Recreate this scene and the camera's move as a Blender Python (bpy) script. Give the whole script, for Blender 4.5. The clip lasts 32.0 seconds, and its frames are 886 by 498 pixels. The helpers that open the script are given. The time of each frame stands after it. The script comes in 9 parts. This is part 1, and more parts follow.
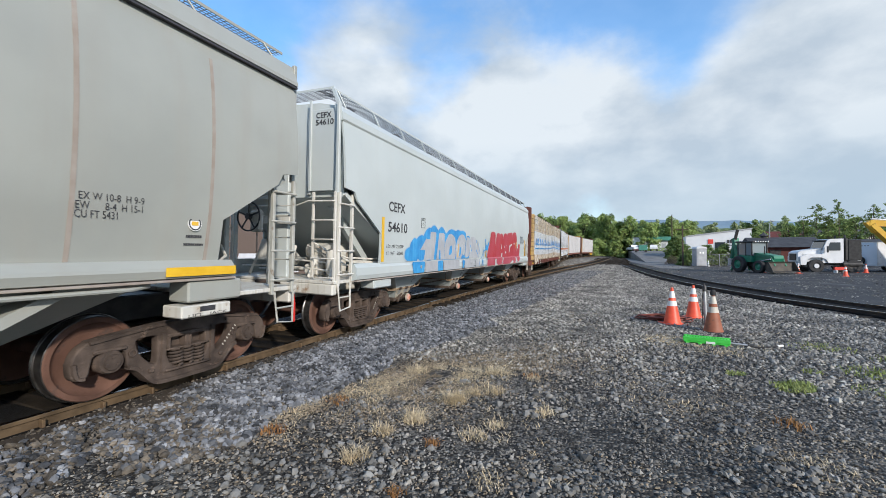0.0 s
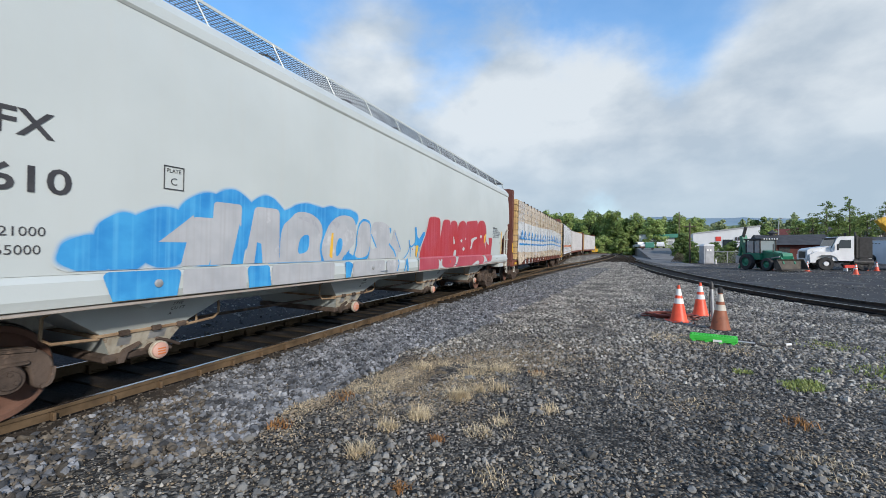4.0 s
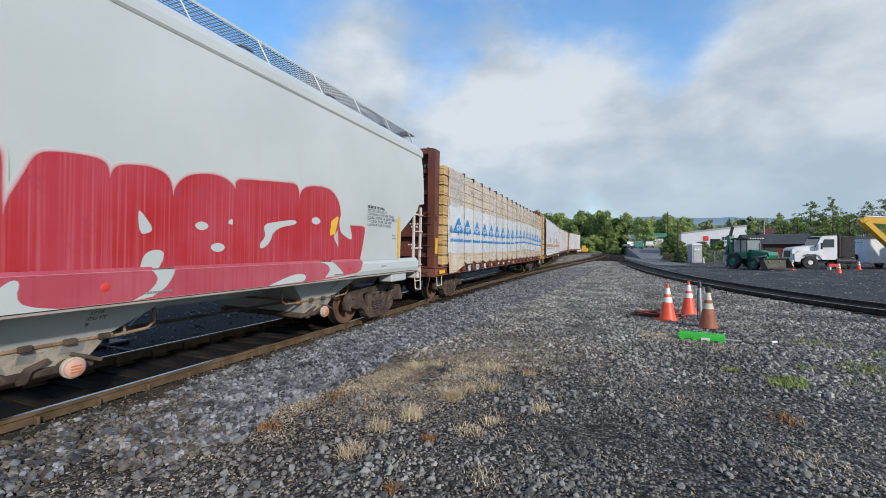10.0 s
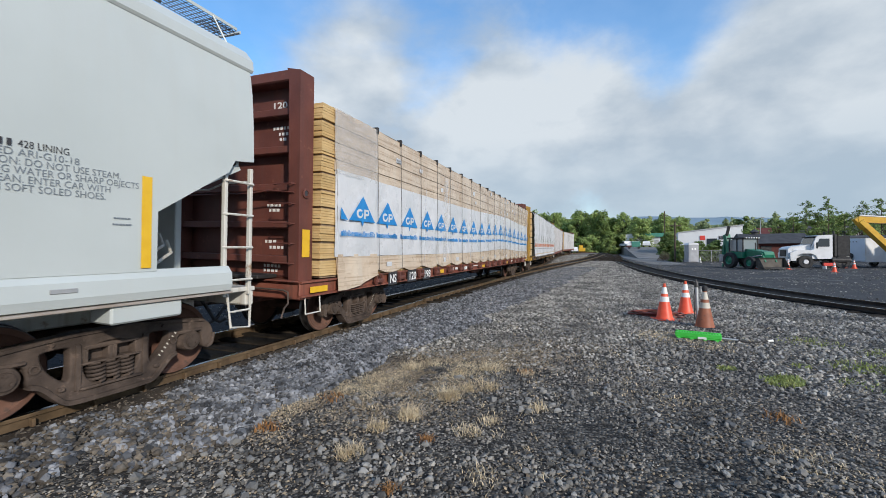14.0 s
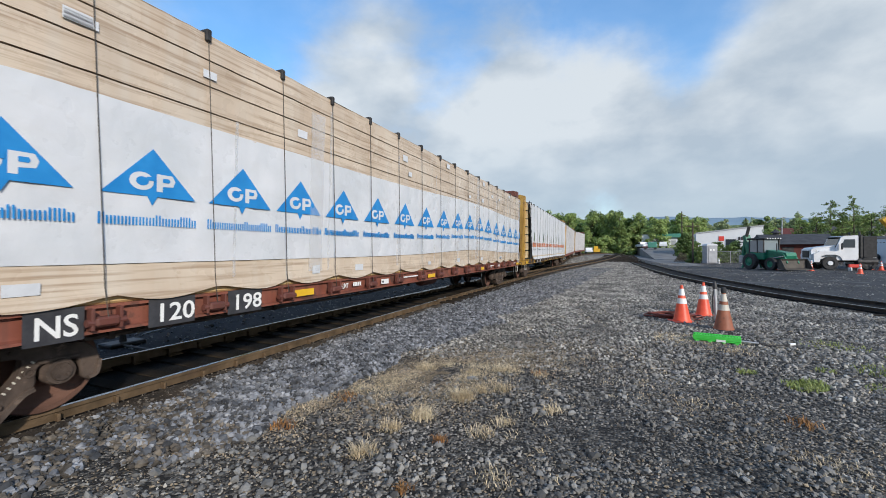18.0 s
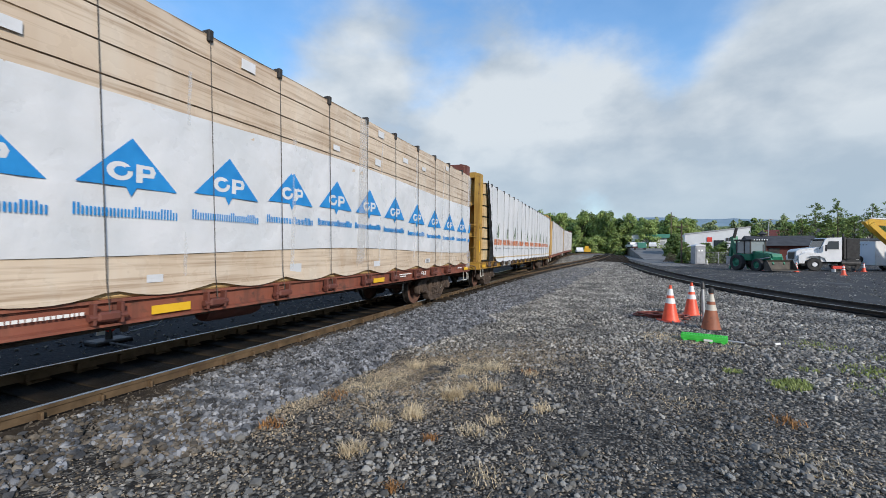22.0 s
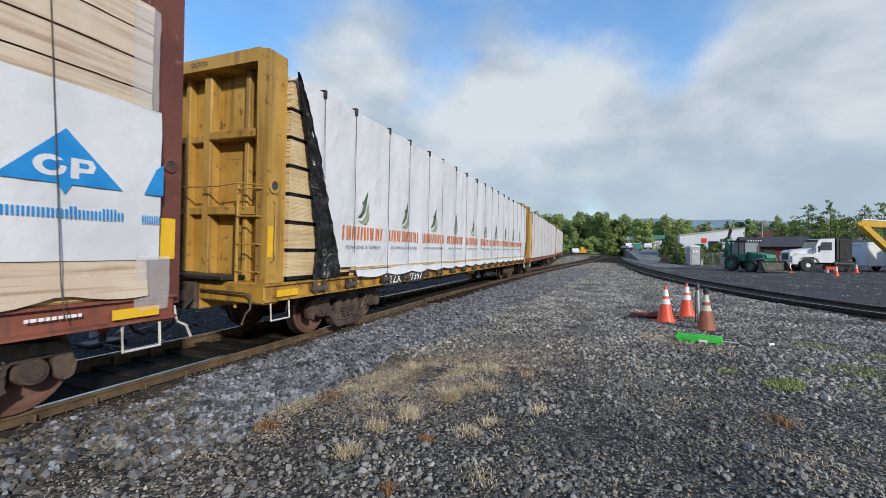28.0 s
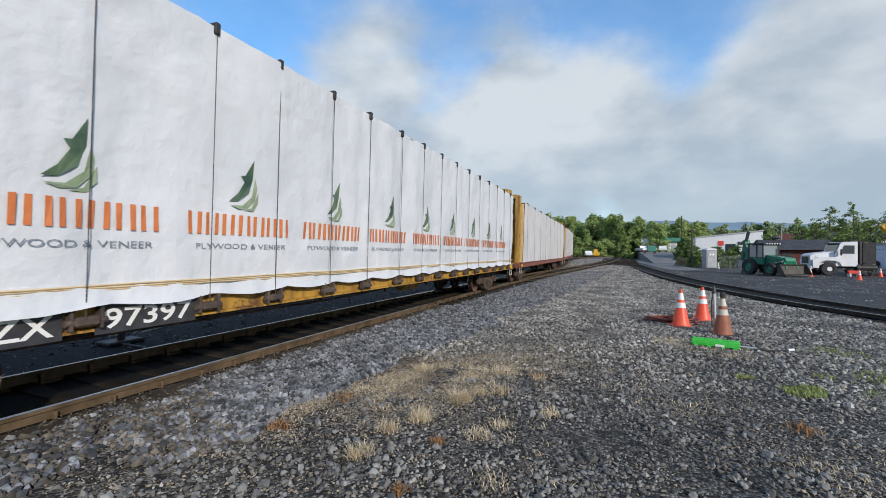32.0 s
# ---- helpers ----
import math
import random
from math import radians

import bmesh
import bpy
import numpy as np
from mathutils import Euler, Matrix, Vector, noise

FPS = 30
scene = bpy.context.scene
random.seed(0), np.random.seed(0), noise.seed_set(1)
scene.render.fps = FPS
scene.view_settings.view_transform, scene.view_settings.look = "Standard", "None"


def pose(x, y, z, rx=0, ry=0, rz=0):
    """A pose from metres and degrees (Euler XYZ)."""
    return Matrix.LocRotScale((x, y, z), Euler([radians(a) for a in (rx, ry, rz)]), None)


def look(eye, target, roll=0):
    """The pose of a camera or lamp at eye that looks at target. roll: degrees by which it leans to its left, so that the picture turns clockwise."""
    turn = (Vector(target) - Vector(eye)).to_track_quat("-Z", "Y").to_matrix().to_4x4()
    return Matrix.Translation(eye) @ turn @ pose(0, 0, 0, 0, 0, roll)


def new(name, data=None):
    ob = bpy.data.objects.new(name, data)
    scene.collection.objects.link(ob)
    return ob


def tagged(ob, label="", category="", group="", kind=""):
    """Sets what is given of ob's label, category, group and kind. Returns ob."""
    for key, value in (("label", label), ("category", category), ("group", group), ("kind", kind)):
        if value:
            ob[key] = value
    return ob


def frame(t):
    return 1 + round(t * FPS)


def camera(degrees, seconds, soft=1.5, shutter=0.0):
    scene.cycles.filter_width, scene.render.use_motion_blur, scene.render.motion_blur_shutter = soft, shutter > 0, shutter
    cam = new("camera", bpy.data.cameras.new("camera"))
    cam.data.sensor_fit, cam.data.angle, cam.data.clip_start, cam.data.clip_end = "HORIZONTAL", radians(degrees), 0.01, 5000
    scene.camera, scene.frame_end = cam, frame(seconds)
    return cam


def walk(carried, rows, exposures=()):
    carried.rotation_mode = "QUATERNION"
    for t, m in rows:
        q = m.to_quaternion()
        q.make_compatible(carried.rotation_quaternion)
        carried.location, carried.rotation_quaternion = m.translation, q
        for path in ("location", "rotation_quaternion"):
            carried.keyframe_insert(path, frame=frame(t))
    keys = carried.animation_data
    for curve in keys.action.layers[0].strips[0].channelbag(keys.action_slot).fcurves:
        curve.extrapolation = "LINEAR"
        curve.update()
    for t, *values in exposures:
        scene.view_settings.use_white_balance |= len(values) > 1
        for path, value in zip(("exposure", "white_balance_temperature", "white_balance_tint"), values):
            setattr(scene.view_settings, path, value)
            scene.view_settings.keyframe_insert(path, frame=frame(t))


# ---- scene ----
CAM_AT = (0.0, 0.0, 1.72)


def aim(yaw, pitch, roll):
    """The held camera's pose: it turns a little on one spot."""
    return Matrix.Translation(CAM_AT) @ pose(0, 0, 0, 0, 0, yaw) @ pose(0, 0, 0, 90 + pitch) @ pose(0, 0, 0, 0, 0, roll)


cam = camera(94.3, 32.0, soft=0.6, shutter=0.2)
walk(cam, [
    (0, aim(21.67, 0.61, -0.22)), (0.5, aim(21.61, 0.61, -0.14)), (1, aim(21.44, 0.41, -0.15)),
    (1.5, aim(21.57, 0.29, -0.13)), (2, aim(21.93, 0.17, -0.14)), (2.5, aim(22.14, 0.06, -0.13)),
    (3, aim(22.37, 0.12, -0.13)), (3.5, aim(22.49, 0.14, -0.06)), (5.5, aim(21.93, 0.20, -0.13)),
    (6, aim(21.90, 0.17, -0.11)), (6.5, aim(21.82, 0.19, -0.13)), (7, aim(21.67, 0.22, -0.18)),
    (7.5, aim(21.54, 0.13, -0.06)), (8, aim(21.40, 0.15, -0.07)), (8.5, aim(21.38, 0.20, -0.17)),
    (9, aim(21.34, 0.20, -0.21)), (9.5, aim(21.24, 0.20, -0.23)), (10, aim(21.21, 0.13, -0.18)),
    (10.5, aim(21.18, 0.11, -0.15)), (11, aim(21.14, 0.09, -0.09)), (11.5, aim(21.09, 0.11, -0.12)),
    (12, aim(21.01, 0.18, -0.17)), (12.5, aim(20.97, 0.19, -0.22)), (13, aim(20.91, 0.22, -0.24)),
    (13.5, aim(20.84, 0.17, -0.28)), (14, aim(20.87, 0.13, -0.30)), (14.5, aim(20.96, 0.08, -0.30)),
    (16.5, aim(22.54, 0.03, -0.15)), (17, aim(22.68, 0.10, -0.21)), (17.5, aim(22.74, 0.14, -0.21)),
    (18, aim(22.71, 0.22, -0.23)), (18.5, aim(22.62, 0.20, -0.09)), (19, aim(22.56, 0.20, 0.08)),
    (19.5, aim(22.42, 0.28, 0.07)), (20, aim(22.09, 0.22, 0.14)), (20.5, aim(21.77, 0.24, 0.27)),
    (21, aim(21.67, 0.22, 0.24)), (21.5, aim(21.56, 0.10, 0.20)), (22, aim(21.55, 0.04, 0.21)),
    (22.5, aim(21.36, 0.05, 0.15)), (23, aim(21.35, 0.02, 0.20)), (23.5, aim(21.29, 0.07, 0.14)),
    (24, aim(21.31, 0.04, 0.18)), (24.5, aim(21.27, 0.03, 0.20)), (25, aim(21.23, 0.06, 0.15)),
    (25.5, aim(21.17, 0.06, 0.20)), (27.5, aim(20.97, 0.18, 0.17)), (28, aim(21.03, 0.18, 0.20)),
    (28.5, aim(21.14, 0.23, 0.25)), (29, aim(21.68, 0.24, 0.27)), (29.5, aim(22.11, 0.24, 0.27)),
    (30, aim(22.30, 0.28, 0.28)), (30.5, aim(22.45, 0.30, 0.32)), (31, aim(22.75, 0.34, 0.38)),
    (31.5, aim(22.74, 0.37, 0.36)), (32, aim(22.66, 0.45, 0.40)),
], exposures=((0, 0.16), (2, 0.14), (3.5, 0.08), (6, -0.03), (12, -0.04), (17, 0.0), (25, -0.04), (28, -0.06), (32, -0.08)))

# ---- world, sun, exposure ----
scene.view_settings.exposure = 0.0
SUN_ELEV, SUN_AZ = radians(23), radians(128)   # azimuth clockwise from +y


def make_world():
    w = bpy.data.worlds.new("sky")
    scene.world = w
    w.use_nodes = True
    n, l = w.node_tree.nodes, w.node_tree.links
    n.clear()
    out = n.new("ShaderNodeOutputWorld")
    bg = n.new("ShaderNodeBackground")
    sky = n.new("ShaderNodeTexSky")
    sky.sky_type, sky.sun_disc = "NISHITA", False
    sky.sun_elevation, sky.sun_rotation = SUN_ELEV, SUN_AZ
    sky.air_density, sky.dust_density, sky.ozone_density = 1.0, 0.3, 2.0
    vivid = n.new("ShaderNodeHueSaturation")
    vivid.inputs["Saturation"].default_value, vivid.inputs["Value"].default_value = 1.32, 1.75
    l.new(sky.outputs["Color"], vivid.inputs["Color"])
    co = n.new("ShaderNodeTexCoord")
    mp = n.new("ShaderNodeMapping")
    mp.inputs["Scale"].default_value = (1.0, 1.0, 1.7)
    mp.inputs["Location"].default_value = CLOUD_SHIFT
    l.new(co.outputs["Generated"], mp.inputs["Vector"])
    big = n.new("ShaderNodeTexNoise")
    big.inputs["Scale"].default_value, big.inputs["Detail"].default_value = 2.6, 7
    big.inputs["Roughness"].default_value, big.inputs["Distortion"].default_value = 0.58, 0.15
    l.new(mp.outputs["Vector"], big.inputs["Vector"])
    ragged = n.new("ShaderNodeTexNoise")
    ragged.inputs["Scale"].default_value, ragged.inputs["Detail"].default_value = 7.0, 6
    l.new(co.outputs["Generated"], ragged.inputs["Vector"])
    off = n.new("ShaderNodeVectorMath")
    off.operation = "MULTIPLY_ADD"
    off.inputs[1].default_value, off.inputs[2].default_value = (0.14, 0.14, 0.14), (-0.07, -0.07, -0.07)
    l.new(ragged.outputs["Color"], off.inputs[0])
    wob = n.new("ShaderNodeVectorMath")
    l.new(co.outputs["Generated"], wob.inputs[0])
    l.new(off.outputs[0], wob.inputs[1])
    sep = n.new("ShaderNodeSeparateXYZ")
    l.new(co.outputs["Generated"], sep.inputs["Vector"])
    low = n.new("ShaderNodeMapRange")     # the cloud bank thins upwards
    low.inputs["From Min"].default_value, low.inputs["From Max"].default_value = 0.10, 0.55
    low.inputs["To Min"].default_value, low.inputs["To Max"].default_value = 0.24, -0.07
    l.new(sep.outputs["Z"], low.inputs["Value"])
    add = n.new("ShaderNodeMath")
    l.new(big.outputs["Fac"], add.inputs[0])
    l.new(low.outputs["Result"], add.inputs[1])
    # the cloud masses and the blue gaps between them: azimuth, elevation, reach, weight
    total = add.outputs[0]
    for az, el, reach, weight in CLOUD_MASSES:
        near = n.new("ShaderNodeVectorMath")
        near.operation = "DISTANCE"
        near.inputs[1].default_value = (math.sin(radians(az)) * math.cos(radians(el)), math.cos(radians(az)) * math.cos(radians(el)), math.sin(radians(el)))
        l.new(wob.outputs[0], near.inputs[0])
        fall = n.new("ShaderNodeMapRange")
        fall.interpolation_type = "SMOOTHSTEP"
        fall.inputs["From Min"].default_value, fall.inputs["From Max"].default_value = 0.0, reach
        fall.inputs["To Min"].default_value, fall.inputs["To Max"].default_value = weight, 0.0
        l.new(near.outputs["Value"], fall.inputs["Value"])
        more = n.new("ShaderNodeMath")
        l.new(total, more.inputs[0])
        l.new(fall.outputs["Result"], more.inputs[1])
        total = more.outputs[0]
    cov = n.new("ShaderNodeMapRange")
    cov.interpolation_type = "SMOOTHSTEP"
    cov.inputs["From Min"].default_value, cov.inputs["From Max"].default_value, cov.inputs["To Max"].default_value = 0.32, 0.80, 0.98
    cov.inputs["To Min"].default_value = 0.20
    l.new(total, cov.inputs["Value"])
    # bright and grey parts of the clouds
    sm = n.new("ShaderNodeTexNoise")
    sm.inputs["Scale"].default_value, sm.inputs["Detail"].default_value, sm.inputs["Roughness"].default_value = 4.2, 7, 0.52
    l.new(mp.outputs["Vector"], sm.inputs["Vector"])
    cc = n.new("ShaderNodeValToRGB")
    e = cc.color_ramp.elements
    e[0].position, e[0].color = 0.40, (3.15, 3.7, 4.3, 1)
    e[1].position, e[1].color = 0.60, (4.75, 5.15, 5.5, 1)
    l.new(sm.outputs["Fac"], cc.inputs["Fac"])
    mix = n.new("ShaderNodeMix")
    mix.data_type = "RGBA"
    l.new(cov.outputs["Result"], mix.inputs["Factor"])
    l.new(vivid.outputs["Color"], mix.inputs["A"])
    dim = n.new("ShaderNodeMapRange")     # greyer towards the horizon, where one looks along the undersides
    dim.inputs["From Min"].default_value, dim.inputs["From Max"].default_value = 0.02, 0.26
    dim.inputs["To Min"].default_value, dim.inputs["To Max"].default_value = 0.12, 1.0
    l.new(sep.outputs["Z"], dim.inputs["Value"])
    shade = n.new("ShaderNodeMix")
    shade.data_type = "RGBA"
    shade.inputs["A"].default_value = (2.6, 3.42, 4.25, 1)
    l.new(cc.outputs["Color"], shade.inputs["B"])
    l.new(dim.outputs["Result"], shade.inputs["Factor"])
    l.new(shade.outputs["Result"], mix.inputs["B"])
    l.new(mix.outputs["Result"], bg.inputs["Color"])
    bg.inputs["Strength"].default_value = 0.15
    l.new(bg.outputs[0], out.inputs["Surface"])


CLOUD_SHIFT = (0.35, 0.1, 0.0)
CLOUD_MASSES = ((-10, 18, 0.34, 0.34), (1, 22, 0.20, 0.22), (-20, 13, 0.22, 0.20), (-34, 23, 0.26, 0.24), (19, 14, 0.42, 0.30), (26, 21, 0.26, 0.20),
                (-22, 22.5, 0.15, -0.24), (2, 31, 0.26, -0.40), (-46, 31, 0.30, -0.14), (8, 23.5, 0.15, -0.20), (-20, 33, 0.22, -0.14), (20, 31, 0.2, -0.2), (5, 8, 0.12, 0.12))
make_world()
sun = new("sun", bpy.data.lights.new("sun", "SUN"))
sun.data.energy, sun.data.angle, sun.data.color = 3.6, radians(2), (1.0, 0.915, 0.81)
sun.matrix_world = look((0, 0, 30), (-30 * math.sin(SUN_AZ) / math.tan(SUN_ELEV) * 1.0, -30 * math.cos(SUN_AZ) / math.tan(SUN_ELEV), 0))


# ---- materials ----
def pmat(name, a, b, scale=6.0, rough=0.6, metal=0.0, bump=0.2, fine=60.0, spots=None, streak=None, island=0.0, rnd=0.0, dist=0.01, lo=0.35, hi=0.65, coat=0.0, thin=0.0):
    """A painted or natural surface: two tones mixed by coarse noise, fine grain, optional spots (colour, amount, scale) and vertical streaks."""
    m = bpy.data.materials.new(name)
    m.use_nodes = True
    n, l = m.node_tree.nodes, m.node_tree.links
    bs = n["Principled BSDF"]
    bs.inputs["Roughness"].default_value, bs.inputs["Metallic"].default_value = rough, metal
    bs.inputs["Coat Weight"].default_value = coat
    co = n.new("ShaderNodeTexCoord")
    big = n.new("ShaderNodeTexNoise")
    big.inputs["Scale"].default_value, big.inputs["Detail"].default_value = scale, 6
    l.new(co.outputs["Object"], big.inputs["Vector"])
    rp = n.new("ShaderNodeMapRange")
    rp.inputs["From Min"].default_value, rp.inputs["From Max"].default_value = lo, hi
    l.new(big.outputs["Fac"], rp.inputs["Value"])
    mix = n.new("ShaderNodeMix")
    mix.data_type = "RGBA"
    mix.inputs["A"].default_value, mix.inputs["B"].default_value = (*a, 1), (*b, 1)
    l.new(rp.outputs["Result"], mix.inputs["Factor"])
    col = mix.outputs["Result"]
    small = n.new("ShaderNodeTexNoise")
    small.inputs["Scale"].default_value, small.inputs["Detail"].default_value = fine, 5
    l.new(co.outputs["Object"], small.inputs["Vector"])

    def over(col, fac, colour):
        mx = n.new("ShaderNodeMix")
        mx.data_type = "RGBA"
        l.new(fac, mx.inputs["Factor"])
        l.new(col, mx.inputs["A"])
        mx.inputs["B"].default_value = (*colour, 1)
        return mx.outputs["Result"]

    def ramp(src, p0, p1, top=1.0):
        r = n.new("ShaderNodeMapRange")
        r.inputs["From Min"].default_value, r.inputs["From Max"].default_value, r.inputs["To Max"].default_value = p0, p1, top
        l.new(src, r.inputs["Value"])
        return r.outputs["Result"]

    if streak:
        mp = n.new("ShaderNodeMapping")
        mp.inputs["Scale"].default_value = (streak[2], streak[2], 0.35)
        l.new(co.outputs["Object"], mp.inputs["Vector"])
        sn = n.new("ShaderNodeTexNoise")
        sn.inputs["Scale"].default_value, sn.inputs["Detail"].default_value = 1.0, 5
        l.new(mp.outputs["Vector"], sn.inputs["Vector"])
        col = over(col, ramp(sn.outputs["Fac"], 0.5, 0.72, streak[1]), streak[0])
    if spots:
        sp = n.new("ShaderNodeTexNoise")
        sp.inputs["Scale"].default_value, sp.inputs["Detail"].default_value = spots[2], 7
        sp.inputs["Roughness"].default_value = 0.65
        l.new(co.outputs["Object"], sp.inputs["Vector"])
        col = over(col, ramp(sp.outputs["Fac"], 0.66 - 0.25 * spots[1], 0.74 - 0.2 * spots[1], 0.9), spots[0])
    if island or rnd:
        src = n.new("ShaderNodeNewGeometry").outputs["Random Per Island"] if island else n.new("ShaderNodeObjectInfo").outputs["Random"]
        amt = island or rnd
        hs = n.new("ShaderNodeHueSaturation")
        r = n.new("ShaderNodeMapRange")
        r.inputs["To Min"].default_value, r.inputs["To Max"].default_value = 1 - amt, 1 + amt
        l.new(src, r.inputs["Value"])
        l.new(r.outputs["Result"], hs.inputs["Value"])
        l.new(col, hs.inputs["Color"])
        col = hs.outputs["Color"]
    l.new(col, bs.inputs["Base Color"])
    rr = n.new("ShaderNodeMapRange")
    rr.inputs["To Min"].default_value, rr.inputs["To Max"].default_value = max(0.02, rough - 0.12), min(1, rough + 0.12)
    l.new(small.outputs["Fac"], rr.inputs["Value"])
    l.new(rr.outputs["Result"], bs.inputs["Roughness"])
    if bump:
        bp = n.new("ShaderNodeBump")
        bp.inputs["Strength"].default_value, bp.inputs["Distance"].default_value = bump, dist
        l.new(small.outputs["Fac"], bp.inputs["Height"])
        l.new(bp.outputs["Normal"], bs.inputs["Normal"])
    if thin:
        out = n["Material Output"]
        tl, ms = n.new("ShaderNodeBsdfTranslucent"), n.new("ShaderNodeMixShader")
        l.new(col, tl.inputs["Color"])
        ms.inputs["Fac"].default_value = thin
        l.new(bs.outputs[0], ms.inputs[1])
        l.new(tl.outputs[0], ms.inputs[2])
        l.new(ms.outputs[0], out.inputs["Surface"])
    return m


def glass(name, tint):
    m = bpy.data.materials.new(name)
    m.use_nodes = True
    bs = m.node_tree.nodes["Principled BSDF"]
    bs.inputs["Base Color"].default_value, bs.inputs["Roughness"].default_value = (*tint, 1), 0.05
    bs.inputs["Specular IOR Level"].default_value = 0.8
    return m


M = {}
M["white_paint"] = pmat("hopper_white_paint", (0.47, 0.515, 0.51), (0.515, 0.56, 0.555), 0.8, 0.42, bump=0.05, fine=40, streak=((0.48, 0.49, 0.46), 0.2, 5.0))
M["grey_paint"] = pmat("hopper_grey_paint", (0.315, 0.328, 0.302), (0.365, 0.378, 0.347), 0.8, 0.45, bump=0.05, fine=40, streak=((0.33, 0.32, 0.28), 0.4, 4.0))
M["cream_paint"] = pmat("frame_cream_paint", (0.56, 0.55, 0.50), (0.64, 0.63, 0.58), 3.0, 0.5, bump=0.1, spots=((0.28, 0.17, 0.09), 0.25, 4.0), streak=((0.34, 0.28, 0.2), 0.5, 14.0))
M["rust_seam"] = pmat("seam_stain", (0.30, 0.25, 0.21), (0.36, 0.32, 0.28), 5.0, 0.7, bump=0.1)
M["yellow_mark"] = pmat("yellow_reflector", (0.72, 0.42, 0.02), (0.78, 0.48, 0.03), 8.0, 0.4, bump=0.02)
M["black_mark"] = pmat("black_stencil", (0.03, 0.03, 0.035), (0.05, 0.05, 0.055), 9.0, 0.6, bump=0.02)
M["white_mark"] = pmat("white_stencil", (0.75, 0.75, 0.73), (0.8, 0.8, 0.78), 9.0, 0.6, bump=0.02)
M["orange_mark"] = pmat("orange_print", (0.55, 0.15, 0.04), (0.60, 0.19, 0.06), 9.0, 0.5, bump=0.02)
M["grey_mark"] = pmat("grey_print", (0.16, 0.19, 0.22), (0.2, 0.23, 0.26), 9.0, 0.5, bump=0.02)
M["blue_mark"] = pmat("blue_print", (0.01, 0.20, 0.52), (0.02, 0.25, 0.60), 5.0, 0.4, bump=0.05, fine=12)
M["green_mark"] = pmat("green_print", (0.03, 0.07, 0.05), (0.12, 0.18, 0.10), 3.0, 0.5, bump=0.02)
M["green_mark2"] = pmat("light_green_print", (0.22, 0.29, 0.17), (0.30, 0.36, 0.24), 5.0, 0.5, bump=0.02)
M["spray_red"] = pmat("red_spray_paint", (0.40, 0.014, 0.018), (0.42, 0.04, 0.062), 1.3, 0.5, bump=0.05, streak=((0.56, 0.20, 0.23), 0.42, 42.0), spots=((0.36, 0.035, 0.06), 0.3, 2.5))
# the same red made pinker, with the light on the sill coloured in
M["spray_red_sill"] = pmat("lit_sill_red_spray_paint", (0.41, 0.06, 0.09), (0.47, 0.11, 0.14), 1.6, 0.5, bump=0.05, streak=((0.36, 0.03, 0.055), 0.6, 34.0))
M["spray_blue"] = pmat("blue_spray_paint", (0.02, 0.22, 0.55), (0.05, 0.33, 0.66), 3.0, 0.5, bump=0.05, streak=((0.15, 0.5, 0.75), 0.4, 20.0))
M["spray_grey"] = pmat("grey_spray_paint", (0.37, 0.385, 0.41), (0.45, 0.465, 0.485), 3.0, 0.5, bump=0.05, streak=((0.36, 0.35, 0.36), 0.5, 24.0), spots=((0.56, 0.57, 0.58), 0.2, 2.0))
M["spray_yellow"] = pmat("yellow_spray_paint", (0.75, 0.42, 0.03), (0.8, 0.5, 0.06), 4.0, 0.5, bump=0.05)
M["cast_iron"] = pmat("truck_cast_steel", (0.054, 0.042, 0.036), (0.122, 0.093, 0.077), 4.0, 0.8, bump=0.5, fine=45, spots=((0.17, 0.125, 0.10), 0.24, 6.0))
M["wheel_rust"] = pmat("rusty_wheel_plate", (0.095, 0.052, 0.039), (0.16, 0.088, 0.066), 3.0, 0.8, bump=0.25, fine=50, spots=((0.07, 0.055, 0.05), 0.22, 3.0))
M["tread_steel"] = pmat("worn_wheel_tread", (0.045, 0.042, 0.040), (0.11, 0.105, 0.10), 9.0, 0.35, 0.7, bump=0.1)
M["rim_steel"] = pmat("polished_flange_edge", (0.30, 0.30, 0.30), (0.42, 0.42, 0.41), 9.0, 0.3, 1.0, bump=0.05)
M["red_car"] = pmat("oxide_red_car_paint", (0.105, 0.032, 0.023), (0.15, 0.048, 0.033), 2.0, 0.6, bump=0.15, fine=30, streak=((0.09, 0.045, 0.035), 0.5, 8.0), spots=((0.24, 0.10, 0.06), 0.18, 5.0))
M["red_sill"] = pmat("faded_red_sill_paint", (0.19, 0.055, 0.034), (0.27, 0.095, 0.06), 2.0, 0.65, bump=0.25, fine=30, spots=((0.075, 0.042, 0.032), 0.42, 4.0), streak=((0.085, 0.045, 0.034), 0.7, 9.0))
M["yellow_car"] = pmat("weathered_yellow_car_paint", (0.39, 0.225, 0.04), (0.49, 0.30, 0.07), 1.6, 0.6, bump=0.15, fine=30, streak=((0.15, 0.08, 0.03), 0.85, 7.0), spots=((0.13, 0.07, 0.035), 0.3, 6.0))
M["lumber"] = pmat("fresh_sawn_lumber", (0.52, 0.35, 0.15), (0.62, 0.44, 0.21), 3.0, 0.75, bump=0.2, fine=70, rnd=0.10)
M["lumber_pale"] = pmat("pale_plywood_edges", (0.56, 0.42, 0.23), (0.66, 0.52, 0.32), 3.0, 0.75, bump=0.2, fine=70, rnd=0.08)
M["wood_gap"] = pmat("dark_lumber_joint", (0.20, 0.145, 0.095), (0.31, 0.23, 0.155), 5.0, 0.9, bump=0.1)
